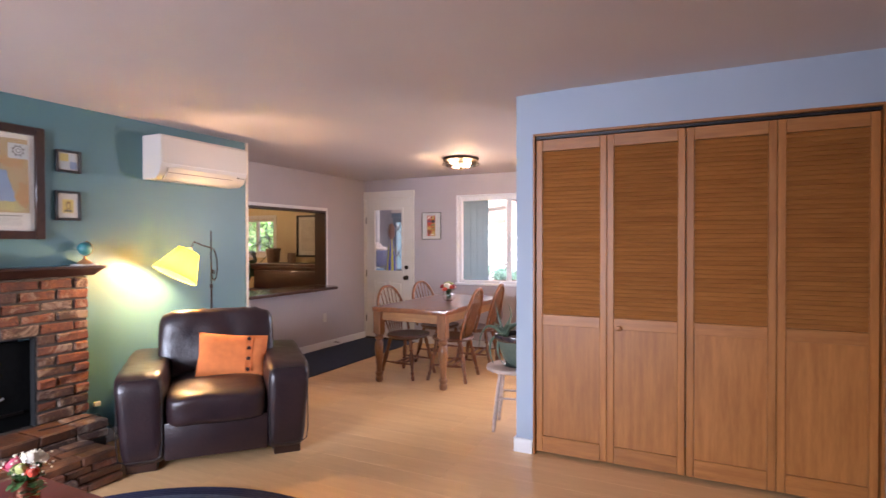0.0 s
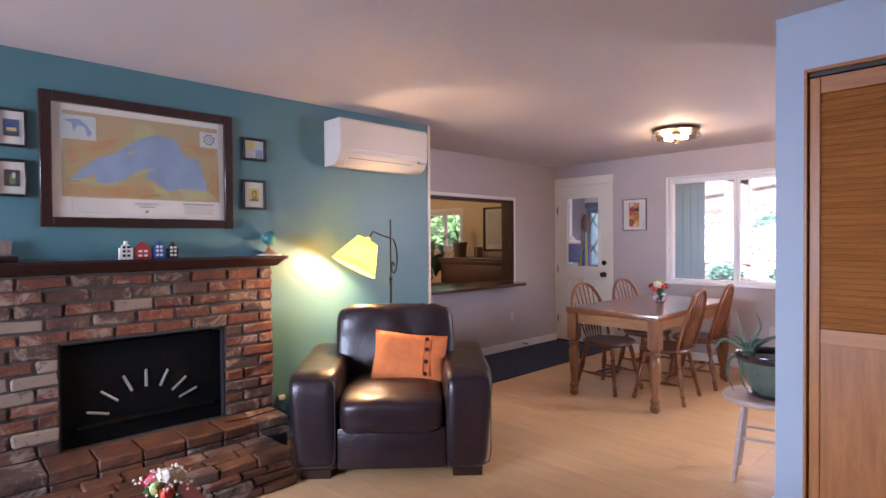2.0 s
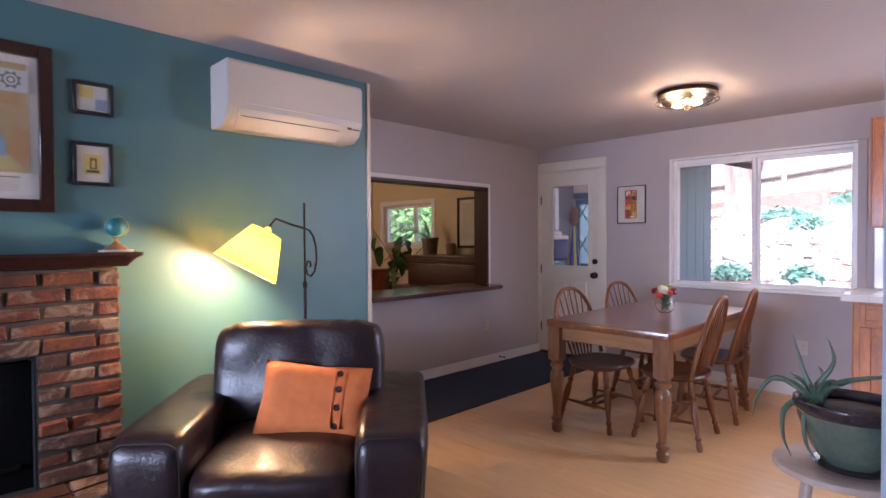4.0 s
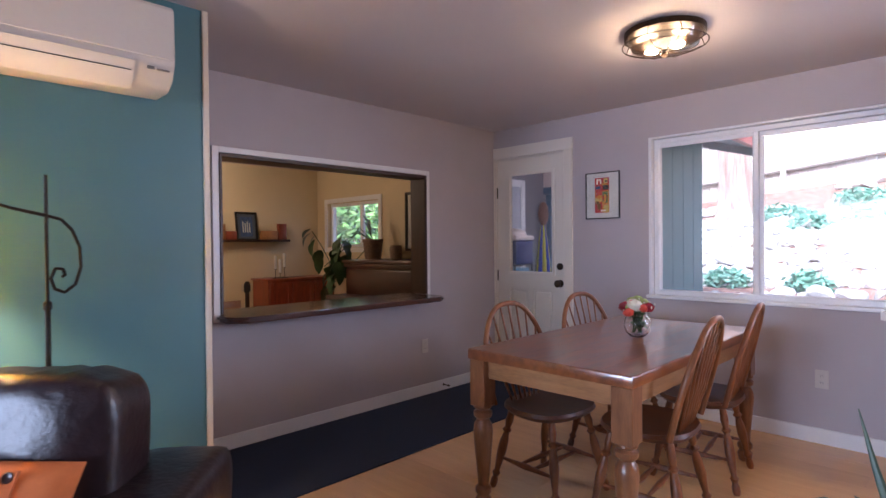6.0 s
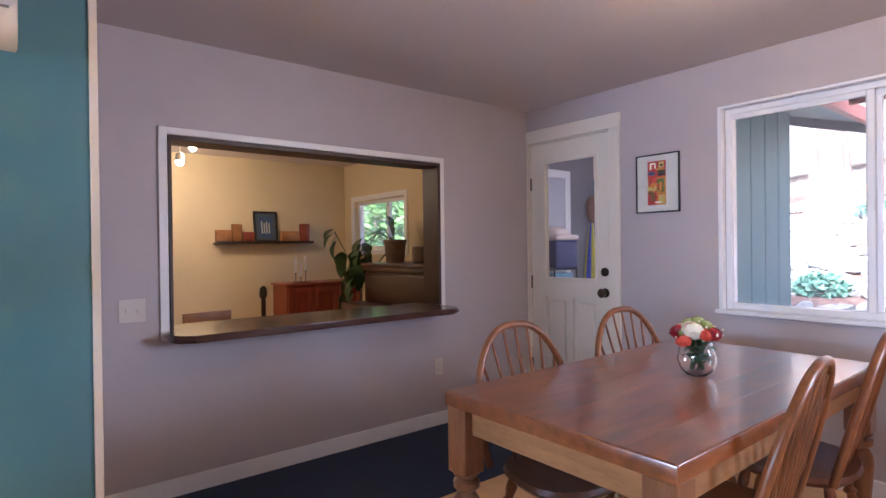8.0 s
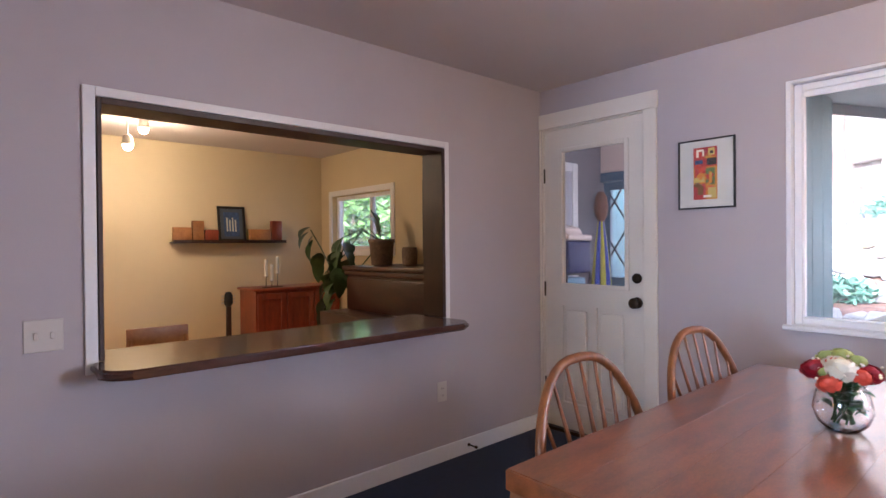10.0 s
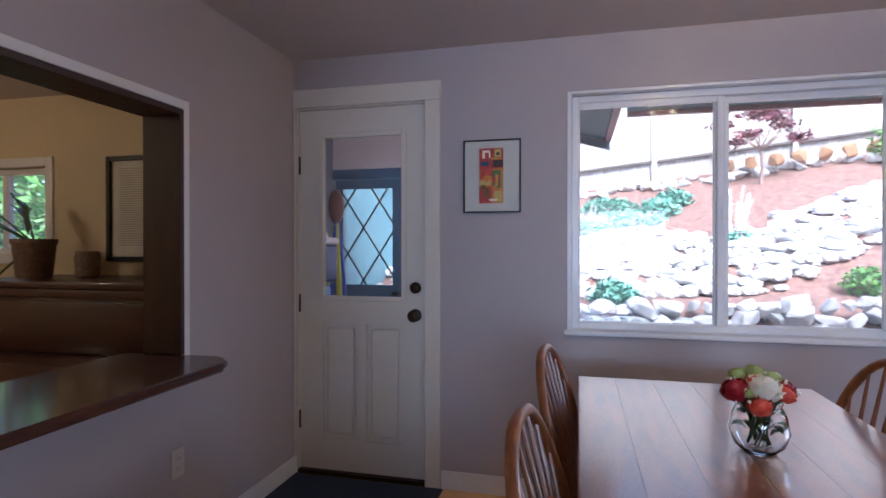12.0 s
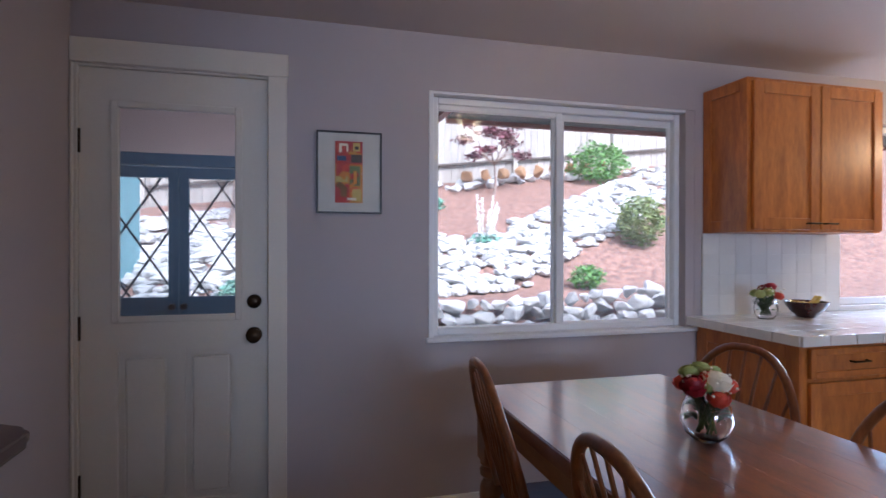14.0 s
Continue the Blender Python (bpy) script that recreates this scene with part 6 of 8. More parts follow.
def base_cabinet(x0, x1, first):
    t = thing("base_cabinet", "knotty alder base cabinet with a drawer above a door", "kitchen cabinet", pose(0, 0, 0), group="base cabinets under the counter")
    yf = 5.885
    bm = bmesh.new()
    box(bm, x0, yf, 0.10, x1, YD - 0.002, 0.872, bevel=0.002)
    box(bm, x0 + 0.02, yf + 0.06, 0.0, x1 - 0.001, YD - 0.003, 0.0995)
    part("body", bm, "alder", t)
    if first:
        bm = bmesh.new()
        for a in ((yf, 0.10, yf + 0.07, 0.87), (YD - 0.09, 0.10, YD - 0.02, 0.87), (yf + 0.07, 0.10, YD - 0.09, 0.18), (yf + 0.07, 0.79, YD - 0.09, 0.87)):
            box(bm, x0 - 0.008, a[0], a[1], x0 - 0.0005, a[2], a[3], bevel=0.002)
        part("side_frame", bm, "alder", t)
    d = shaker(t, "drawer", x0 + 0.035, 0.72, x1 - 0.02, 0.852, yf - 0.021, 0.03)
    pull(d, (x0 + x1) / 2 + 0.01, 0.79, yf - 0.021)
    d = shaker(t, "door", x0 + 0.035, 0.115, x1 - 0.02, 0.70, yf - 0.021)
    pull(d, x1 - 0.06, 0.64, yf - 0.021)


upper_cabinet()
for i in range(4):
    base_cabinet(-1.905 + i * 0.58, -1.905 + (i + 1) * 0.58 - 0.002, i == 0)
wt = thing("worktop", "white tiled kitchen worktop with a tile edge", "worktop", pose(0, 0, 0))
boxes("base", [(-1.965, 5.83, 0.874, 0.42, YD - 0.003, 0.908)], "grout", wt)
for i in range(16):
    for j in range(5):
        bm = bmesh.new()
        a, b = -1.960 + i * 0.149, 5.833 + j * 0.139
        box(bm, a, b, 0.9085, a + 0.146, min(b + 0.136, YD - 0.004), 0.917, bevel=0.0015)
        part("tile", bm, "tile", wt)
bm = bmesh.new()
for i in range(16):
    a = -1.965 + i * 0.149
    box(bm, a, 5.821, 0.872, a + 0.146, 5.8295, 0.917, bevel=0.0015)
for j in range(5):
    b = 5.833 + j * 0.139
    box(bm, -1.974, b, 0.872, -1.9655, min(b + 0.136, YD - 0.004), 0.917, bevel=0.0015)
part("edge_tiles", bm, "tile", wt, kind="stuff")
bs = thing("backsplash", "white square tile backsplash under the wall cabinet", "backsplash", pose(0, 0, 0))
boxes("bed", [(-1.875, YD - 0.0105, 0.9175, -0.905, YD - 0.0005, 1.370)], "grout", bs)
for i in range(9):
    for j in range(4):
        bm = bmesh.new()
        a, b = -1.873 + i * 0.1075, 0.919 + j * 0.1125
        box(bm, a, YD - 0.0125, b, a + 0.105, YD - 0.0108, b + 0.110, bevel=0.0005)
        part("tile", bm, "tile", bs)


def kitchen_window():
    t = thing("window_2", "white framed kitchen window over the counter", "window", kind="structure")
    bm = bmesh.new()
    rect_ring(bm, -0.898, 0.945, 0.498, 2.045, 0.04, YD + 0.04, YD + 0.10, bevel=0.004)
    part("window_frame", bm, "vinyl", t)
    bm = bmesh.new()
    box(bm, -0.858, YD + 0.06, 0.985, 0.458, YD + 0.064, 2.005)
    g = part("pane", bm, "pane", t)
    g.visible_shadow = False
    boxes("window_sill", [(-0.90, YD - 0.01, 0.918, 0.50, YD + 0.039, 0.944)], "vinyl", kind="structure")


kitchen_window()
bouquet("clear vase of orange and lime flowers on the tiled worktop", pose(-1.63, 6.34, 0.9175),
        [(0.002, 0.0), (0.036, 0.0), (0.052, 0.02), (0.060, 0.05), (0.052, 0.085), (0.042, 0.105), (0.045, 0.112), (0.042, 0.112), (0.039, 0.104), (0.048, 0.084), (0.056, 0.05), (0.048, 0.022), (0.034, 0.006), (0.002, 0.006)], 0.085, 0.135,
        [("petal_coral", 20, 0.8, 0.0, 0.030), ("leaf_lime", 200, 0.95, 0.0, 0.030), ("petal_red", 320, 0.3, 0.035, 0.032), ("petal_coral", 300, 0.9, -0.01, 0.028), ("leaf_lime", 240, 0.7, 0.01, 0.028), ("petal_red", 60, 0.7, 0.02, 0.030), ("leaf_lime", 150, 0.8, 0.0, 0.026)], 12)


def fruit_bowl():
    t = thing("fruit_bowl", "dark red brown bowl on the tiled worktop", "bowl", pose(-1.36, 6.34, 0.9175))
    bm = bmesh.new()
    lathe(bm, [(0.045, 0), (0.048, 0.006), (0.075, 0.03), (0.098, 0.062), (0.108, 0.085), (0.103, 0.085), (0.09, 0.06), (0.06, 0.026), (0.01, 0.014)], 36, cap=True)
    part("bowl", bm, "bowl_red", t)
    f = thing("banana", "yellow bananas lying in the dark bowl", "bananas", pose(-1.36, 6.34, 0.9175))
    for k in range(3):
        bm = bmesh.new()
        a = radians(150 + k * 22)
        pts = []
        for i in range(9):
            q = -1.0 + i * 0.25
            pts.append((0.07 * q * math.cos(a) + 0.01 * k, 0.07 * q * math.sin(a), 0.062 + 0.05 * (q * q) * (1 if q < 0 else 0.5)))
        tube(bm, pts, [0.005, 0.012, 0.016, 0.017, 0.017, 0.017, 0.015, 0.011, 0.004], 10)
        part("banana", bm, "banana", f)


M["bowl_red"] = mat("red brown bowl glaze", (0.06, 0.012, 0.012), (0.03, 0.008, 0.008), 0.25, bump=0.03, coat=0.3)
M["banana"] = mat("banana skin", (0.70, 0.50, 0.06), (0.5, 0.33, 0.05), 0.5, scale=20, bump=0.05)
fruit_bowl()


# ---- back room ----
M["cherry"] = mat("red cherry cabinet", (0.30, 0.055, 0.022), (0.17, 0.03, 0.014), 0.35, scale=5, fine=30, bump=0.05, stretch=(4, 4, 0.8), coat=0.2)
M["piano"] = mat("mahogany piano", (0.060, 0.015, 0.010), (0.032, 0.008, 0.006), 0.4, scale=5, fine=30, bump=0.03, stretch=(1, 4, 4), coat=0.4)
M["shelf_wood"] = mat("mid brown wood", (0.42, 0.19, 0.06), (0.27, 0.11, 0.035), 0.45, scale=8, fine=40, bump=0.05, vary=0.2)
M["basket"] = mat("pale terracotta pot", (0.24, 0.16, 0.115), (0.15, 0.10, 0.07), 0.7, scale=30, bump=0.3)
M["bigleaf"] = mat("dark glossy leaf", (0.045, 0.10, 0.035), (0.025, 0.06, 0.02), 0.35, scale=14, bump=0.1)


def wall_shelf():
    t = thing("wall_shelf", "dark narrow wall shelf on the cream wall", "shelf", pose(-8.099, 4.995, 1.30))
    bm = bmesh.new()
    box(bm, 0, 0, 0, 0.13, 1.115, 0.016, bevel=0.002)
    box(bm, 0.122, 0.001, 0.0161, 0.130, 1.114, 0.03, bevel=0.001)
    part("board", bm, "dark_wood", t)
    f = thing("picture_frame", "black framed blue picture standing on the wall shelf", "picture", pose(-8.05, 5.43, 1.3165, 0, -8, 0))
    bm = bmesh.new()
    w, h = 0.275, 0.355
    for a in ((0, 0, 0.025, h), (w - 0.025, 0, w, h), (0.025, 0, w - 0.025, 0.025), (0.025, h - 0.025, w - 0.025, h)):
        box(bm, 0, a[0], a[1], 0.018, a[2], a[3], bevel=0.002)
    part("frame", bm, "black", f)
    bm = bmesh.new()
    box(bm, 0.002, 0.025, 0.025, 0.006, w - 0.025, h - 0.025)
    part("mount", bm, "grey_mount", f)
    bm = bmesh.new()
    box(bm, 0.0065, 0.06, 0.05, 0.008, w - 0.06, h - 0.06)
    part("print", bm, "art_blue", f)
    bm = bmesh.new()
    for k in range(4):
        box(bm, 0.0082, 0.085 + k * 0.028, 0.10, 0.009, 0.10 + k * 0.028, 0.24 - 0.02 * (k % 2))
    part("print_lines", bm, "map_inset", f)
    for lab, y0, w, h, key, dep in (("low wooden block on the wall shelf", 5.005, 0.165, 0.135, "shelf_wood", 0.05), ("upright wooden block on the wall shelf", 5.178, 0.105, 0.20, "shelf_wood", 0.05), ("dark low wooden block on the wall shelf", 5.29, 0.13, 0.115, "cherry", 0.05),
                                ("long wooden block on the wall shelf", 5.73, 0.225, 0.125, "shelf_wood", 0.05), ("dark red wooden block with a rounded top", 5.965, 0.11, 0.215, "cherry", 0.06)):
        b = thing("wooden_block", lab, "wooden block", pose(-8.06, y0, 1.3165), group="wooden blocks on the wall shelf")
        bm = bmesh.new()
        box(bm, 0, 0, 0, dep, w, h, bevel=0.006, seg=2)
        part("block", bm, key, b)


M["grey_mount"] = mat("slate mount", (0.08, 0.10, 0.13), None, 0.8, bump=0)
wall_shelf()


def cherry_cabinet():
    t = thing("sideboard", "red cherry sideboard with framed doors at the cream wall", "sideboard", pose(-8.098, 5.655, 0))
    bm = bmesh.new()
    box(bm, 0, 0, 0.0, 0.40, 0.93, 0.825, bevel=0.003)
    part("body", bm, "cherry", t)
    bm = bmesh.new()
    box(bm, 0, -0.03, 0.826, 0.425, 0.94, 0.85, bevel=0.006, seg=2)
    part("top", bm, "cherry", t)
    for k in range(3):
        a = 0.015 + k * 0.305
        bm = bmesh.new()
        for q in ((a, 0.06, a + 0.05, 0.80), (a + 0.24, 0.06, a + 0.29, 0.80), (a + 0.05, 0.06, a + 0.24, 0.13), (a + 0.05, 0.74, a + 0.24, 0.80)):
            box(bm, 0.401, q[0], q[1], 0.418, q[2], q[3], bevel=0.002)
        part("door", bm, "cherry", t)


def candle_stand():
    t = thing("candle_holder", "dark iron candle holder with three white candles on the sideboard", "candle holder", pose(-7.80, 5.86, 0.8505))
    bm = bmesh.new()
    box(bm, -0.03, -0.09, 0, 0.03, 0.11, 0.008, bevel=0.003)
    part("tray", bm, "iron", t)
    for y, h in ((-0.055, 0.105), (0.005, 0.06), (0.065, 0.13)):
        bm = bmesh.new()
        tube(bm, [(0, y, 0.0085), (0, y, h)], 0.004, 8)
        lathe(bm, [(0.014, h), (0.016, h + 0.006)], 12, pose(0, y, 0))
        s = part("stem", bm, "iron", t)
        bm = bmesh.new()
        lathe(bm, [(0.017, h + 0.0065), (0.017, h + 0.17), (0.003, h + 0.175)], 12, pose(0, y, 0))
        part("candle", bm, "house_white", t, "white candle")


def guitar():
    t = thing("guitar", "guitar standing with its dark tuning head upright", "guitar", pose(-7.75, 5.40, 0, 0, 0, 90))
    bm = bmesh.new()
    pts = []
    for i in range(28):
        a = 2 * math.pi * i / 28
        r = 0.16 + 0.035 * math.cos(2 * a) + (0.02 if math.sin(a) < 0 else -0.005)
        pts.append((0.75 * r * math.cos(a), 0.18 + 1.1 * r * math.sin(a)))
    A = [bm.verts.new((x, -0.03, z)) for x, z in pts]
    B = [bm.verts.new((x, 0.03, z)) for x, z in pts]
    bm.faces.new(A)
    bm.faces.new(B[::-1])
    for i in range(28):
        bm.faces.new((A[i], B[i], B[(i + 1) % 28], A[(i + 1) % 28]))
    part("body", bm, "shelf_wood", t)
    bm = bmesh.new()
    box(bm, -0.022, -0.045, 0.32, 0.022, -0.02, 0.70, bevel=0.004)
    part("neck", bm, "dark_wood", t)
    bm = bmesh.new()
    lathe(bm, [(0.022, 0), (0.042, 0.03), (0.040, 0.10), (0.026, 0.135), (0.008, 0.14)], 12, pose(0, -0.03, 0.70) @ Matrix.Diagonal((1, 0.3, 1, 1)))
    part("head", bm, "black", t)
    for k in range(3):
        for s in (-1, 1):
            bm = bmesh.new()
            lathe(bm, [(0.004, 0), (0.004, 0.012), (0.009, 0.014), (0.009, 0.026)], 8, pose(s * 0.036, -0.03, 0.735 + 0.032 * k, 0, 90 * s, 0))
            part("peg", bm, "steel", t)


def piano():
    t = thing("piano", "dark mahogany upright piano against the cream wall", "piano", pose(0, 0, 0))
    x0, x1 = -6.66, -5.21
    for nm, r in (("case", (x0 + 0.03, 6.03, 0, x1 - 0.03, 6.58, 1.055)), ("lid", (x0, 5.99, 1.056, x1, 6.59, 1.092)), ("key_shelf", (x0 + 0.02, 5.76, 0.60, x1 - 0.02, 6.029, 0.72)), ("fall_board", (x0 + 0.06, 6.0, 0.721, x1 - 0.06, 6.029, 0.99)),
                  ("moulding", (x0 + 0.01, 6.005, 1.01, x1 - 0.01, 6.029, 1.054))):
        bm = bmesh.new()
        box(bm, *r, bevel=0.008, seg=2)
        part(nm, bm, "piano", t)
    for x in (x0 + 0.05, x1 - 0.05):
        bm = bmesh.new()
        lathe(bm, [(0.03, 0), (0.035, 0.05), (0.022, 0.08), (0.032, 0.2), (0.024, 0.5), (0.036, 0.56), (0.036, 0.599)], 14, pose(x, 5.81, 0))
        part("leg", bm, "piano", t)


def trailing_plant():
    t = thing("houseplant", "trailing plant with dark leaves in a pot on the piano", "houseplant", pose(-6.46, 6.27, 1.0925))
    bm = bmesh.new()
    lathe(bm, [(0.085, 0), (0.09, 0.01), (0.108, 0.19), (0.116, 0.20), (0.116, 0.225), (0.104, 0.225), (0.095, 0.19)], 28)
    part("pot", bm, "basket", t)
    rnd = random.Random(21)
    stems = [((0, 0, 0.2), (-0.15, -0.1, 0.32), (-0.32, -0.2, 0.24), (-0.38, -0.25, -0.02), (-0.36, -0.28, -0.25)), ((0, 0, 0.2), (-0.2, -0.05, 0.30), (-0.42, -0.1, 0.2), (-0.50, -0.15, 0.0), (-0.46, -0.2, -0.2)),
             ((0, 0, 0.2), (-0.25, 0.0, 0.36), (-0.55, -0.02, 0.10), (-0.9, -0.05, -0.1)), ((0, 0, 0.2), (-0.3, -0.05, -0.05), (-0.6, -0.1, -0.15), (-0.85, -0.12, 0.15), (-1.05, -0.12, 0.33)), ((0, 0, 0.2), (-0.05, 0.0, 0.38), (-0.2, 0.02, 0.5))]
    for s in stems:
        bm = bmesh.new()
        tube(bm, s, 0.006, 6)
        part("stem", bm, "bigleaf", t)
    spots = [(-0.36, -0.22, 0.12), (-0.45, -0.2, 0.02), (-0.32, -0.25, -0.03), (-0.50, -0.2, -0.12), (-0.36, -0.26, -0.15), (-0.42, -0.28, -0.27), (-0.28, -0.2, 0.2), (-0.40, -0.15, 0.24), (-0.30, -0.28, -0.24), (-0.52, -0.22, -0.22), (-0.22, -0.2, 0.05),
             (-0.99, -0.12, 0.28), (-1.07, -0.12, 0.36), (-0.92, -0.1, 0.10), (-0.2, 0.02, 0.48), (-0.24, -0.15, -0.1), (-0.45, -0.25, -0.35), (-0.38, -0.3, -0.08)]
    for p in spots:
        bm = bmesh.new()
        b = Vector(p)
        e = b + Vector((rnd.uniform(-0.12, 0.06), rnd.uniform(-0.08, 0.05), rnd.uniform(-0.22, -0.10)))
        leaf(bm, b, e, 0.075, 0.15)
        leaf(bm, b + Vector((0.03, -0.03, -0.05)), e + Vector((0.05, -0.02, -0.10)), 0.06, 0.15)
        part("leaf", bm, "bigleaf", t)


def dark_jar():
    t = thing("jar", "smoked glass jar on the piano", "jar", pose(-6.14, 6.33, 1.0925))
    bm = bmesh.new()
    lathe(bm, [(0.05, 0), (0.062, 0.01), (0.068, 0.12), (0.06, 0.15), (0.05, 0.155)], 24)
    part("jar", bm, "basket", t)


def track_light():
    t = thing("track_light", "ceiling track with two small lit spotlights", "track light", pose(-7.2, 4.45, 2.259))
    bm = bmesh.new()
    box(bm, -0.02, -0.35, -0.02, 0.02, 0.35, 0, bevel=0.003)
    part("track", bm, "plastic", t)
    for y, z in ((0.13, -0.04), (0.02, -0.18)):
        bm = bmesh.new()
        tube(bm, [(0, y, -0.02), (0, y, z + 0.03)], 0.006, 8)
        lathe(bm, [(0.042, -0.04), (0.030, 0.03), (0.012, 0.04)], 18, pose(0, y, z))
        part("spotlight", bm, "plastic", t)
        bm = bmesh.new()
        bmesh.ops.create_icosphere(bm, subdivisions=2, radius=0.034, matrix=pose(0, y, z - 0.05))
        part("bulb", bm, "bulb", t)
        lamp("spot_bulb", "POINT", pose(-7.2, 4.45 + y, 2.259 + z - 0.12), 2.3, (1.0, 0.78, 0.50), radius=0.04)


def back_room_window():
    t = thing("window_3", "small white sliding window in the cream room", "window", kind="structure")
    bm = bmesh.new()
    rect_ring(bm, -7.848, 1.222, -6.762, 1.798, 0.04, 6.65, 6.70, bevel=0.004)
    box(bm, -7.20, 6.652, 1.262, -7.15, 6.69, 1.758)
    part("window_frame", bm, "vinyl", t)
    bm = bmesh.new()
    box(bm, -7.806, 6.675, 1.264, -6.804, 6.678, 1.756)
    g = part("pane", bm, "pane", t)
    g.visible_shadow = False
    boxes("window_casing", [(-7.91, 6.585, 1.16, -7.851, 6.599, 1.86), (-6.759, 6.585, 1.16, -6.70, 6.599, 1.86), (-7.851, 6.585, 1.801, -6.759, 6.599, 1.86), (-7.851, 6.585, 1.16, -6.759, 6.599, 1.219)], "vinyl", kind="structure", bevel=0.002)


def wood_chair():
    t = thing("wooden_chair", "plain brown wooden chair with a curved top rail", "chair", pose(-6.0, 4.375, 0, 0, 0, -90))
    for sx in (-1, 1):
        bm = bmesh.new()
        tube(bm, [(sx * 0.17, 0.0, 0), (sx * 0.165, 0, 0.45), (sx * 0.15, -0.03, 0.74)], 0.015, 8)
        part("back_leg", bm, "shelf_wood", t)
        bm = bmesh.new()
        tube(bm, [(sx * 0.17, 0.36, 0), (sx * 0.165, 0.35, 0.43)], 0.015, 8)
        part("front_leg", bm, "shelf_wood", t)
    bm = bmesh.new()
    box(bm, -0.19, -0.01, 0.431, 0.19, 0.38, 0.455, bevel=0.006, seg=2)
    part("seat", bm, "shelf_wood", t)
    bm = bmesh.new()
    box(bm, -0.165, -0.045, 0.70, 0.165, -0.025, 0.80, bevel=0.006, seg=2)
    part("top_rail", bm, "shelf_wood", t)


cherry_cabinet()
candle_stand()
guitar()
piano()
trailing_plant()
dark_jar()
track_light()
back_room_window()
wood_chair()
pic = picture("large black framed sheet of fine print on the cream wall", 0, 0, 0.62, 0.66, 0.03, "black", "white_mount", None, 0.03, glazed=False)
pic.matrix_world = pose(-6.26, 6.598, 1.18, 0, 0, -90)
bm = bmesh.new()
for k in range(34):
    box(bm, 0.0085, 0.09, 0.10 + k * 0.0145, 0.0095, 0.53, 0.105 + k * 0.0145)
part("print_lines", bm, "art_grey", pic, kind="stuff")


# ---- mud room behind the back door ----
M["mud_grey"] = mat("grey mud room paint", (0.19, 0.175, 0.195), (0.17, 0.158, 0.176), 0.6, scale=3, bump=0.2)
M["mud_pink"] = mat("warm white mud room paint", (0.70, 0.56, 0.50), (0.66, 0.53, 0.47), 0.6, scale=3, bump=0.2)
M["door_blue"] = mat("slate blue door paint", (0.065, 0.13, 0.20), (0.05, 0.11, 0.17), 0.4, scale=6, bump=0.1)
M["lead"] = mat("dark lattice bar", (0.03, 0.04, 0.05), None, 0.5, bump=0)
M["siding"] = mat("teal board siding", (0.075, 0.20, 0.215), (0.055, 0.16, 0.175), 0.6, scale=4, fine=40, bump=0.3, stretch=(3, 3, 0.5))
M["canvas_yellow"] = mat("yellow canvas", (0.62, 0.55, 0.05), None, 0.8, scale=20, bump=0.2)
M["canvas_blue"] = mat("royal blue canvas", (0.02, 0.05, 0.42), None, 0.8, scale=20, bump=0.2)
M["umbrella_brown"] = mat("brown leather cap", (0.16, 0.05, 0.02), None, 0.6, scale=20, bump=0.2)
M["cooler_blue"] = mat("navy cooler plastic", (0.010, 0.018, 0.12), None, 0.4, bump=0.02)
MX0, MX1, MY = -5.42, -3.62, 8.08
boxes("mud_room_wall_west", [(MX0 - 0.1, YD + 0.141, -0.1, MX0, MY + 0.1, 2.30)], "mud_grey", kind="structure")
boxes("mud_room_wall_east", [(MX1 - 0.10, YD + 0.141, -0.1, MX1 - 0.02, MY + 0.02, 2.20)], "mud_pink", kind="structure")
boxes("mud_room_wall_north", [(MX0, MY, 1.93, MX1 - 0.101, MY + 0.1, 2.30), (-4.18, MY, -0.1, MX1 - 0.101, MY + 0.1, 1.93)], "mud_pink", kind="structure")
boxes("mud_room_ceiling", [(MX0 - 0.1, YD + 0.141, 2.30, MX1 - 0.02, MY + 0.1, 2.34)], "mud_pink", kind="structure")
boxes("mud_room_floor", [(MX0 - 0.1, YD + 0.141, -0.2, MX1 - 0.02, MY + 0.1, -0.02)], "mat_blue", kind="structure")


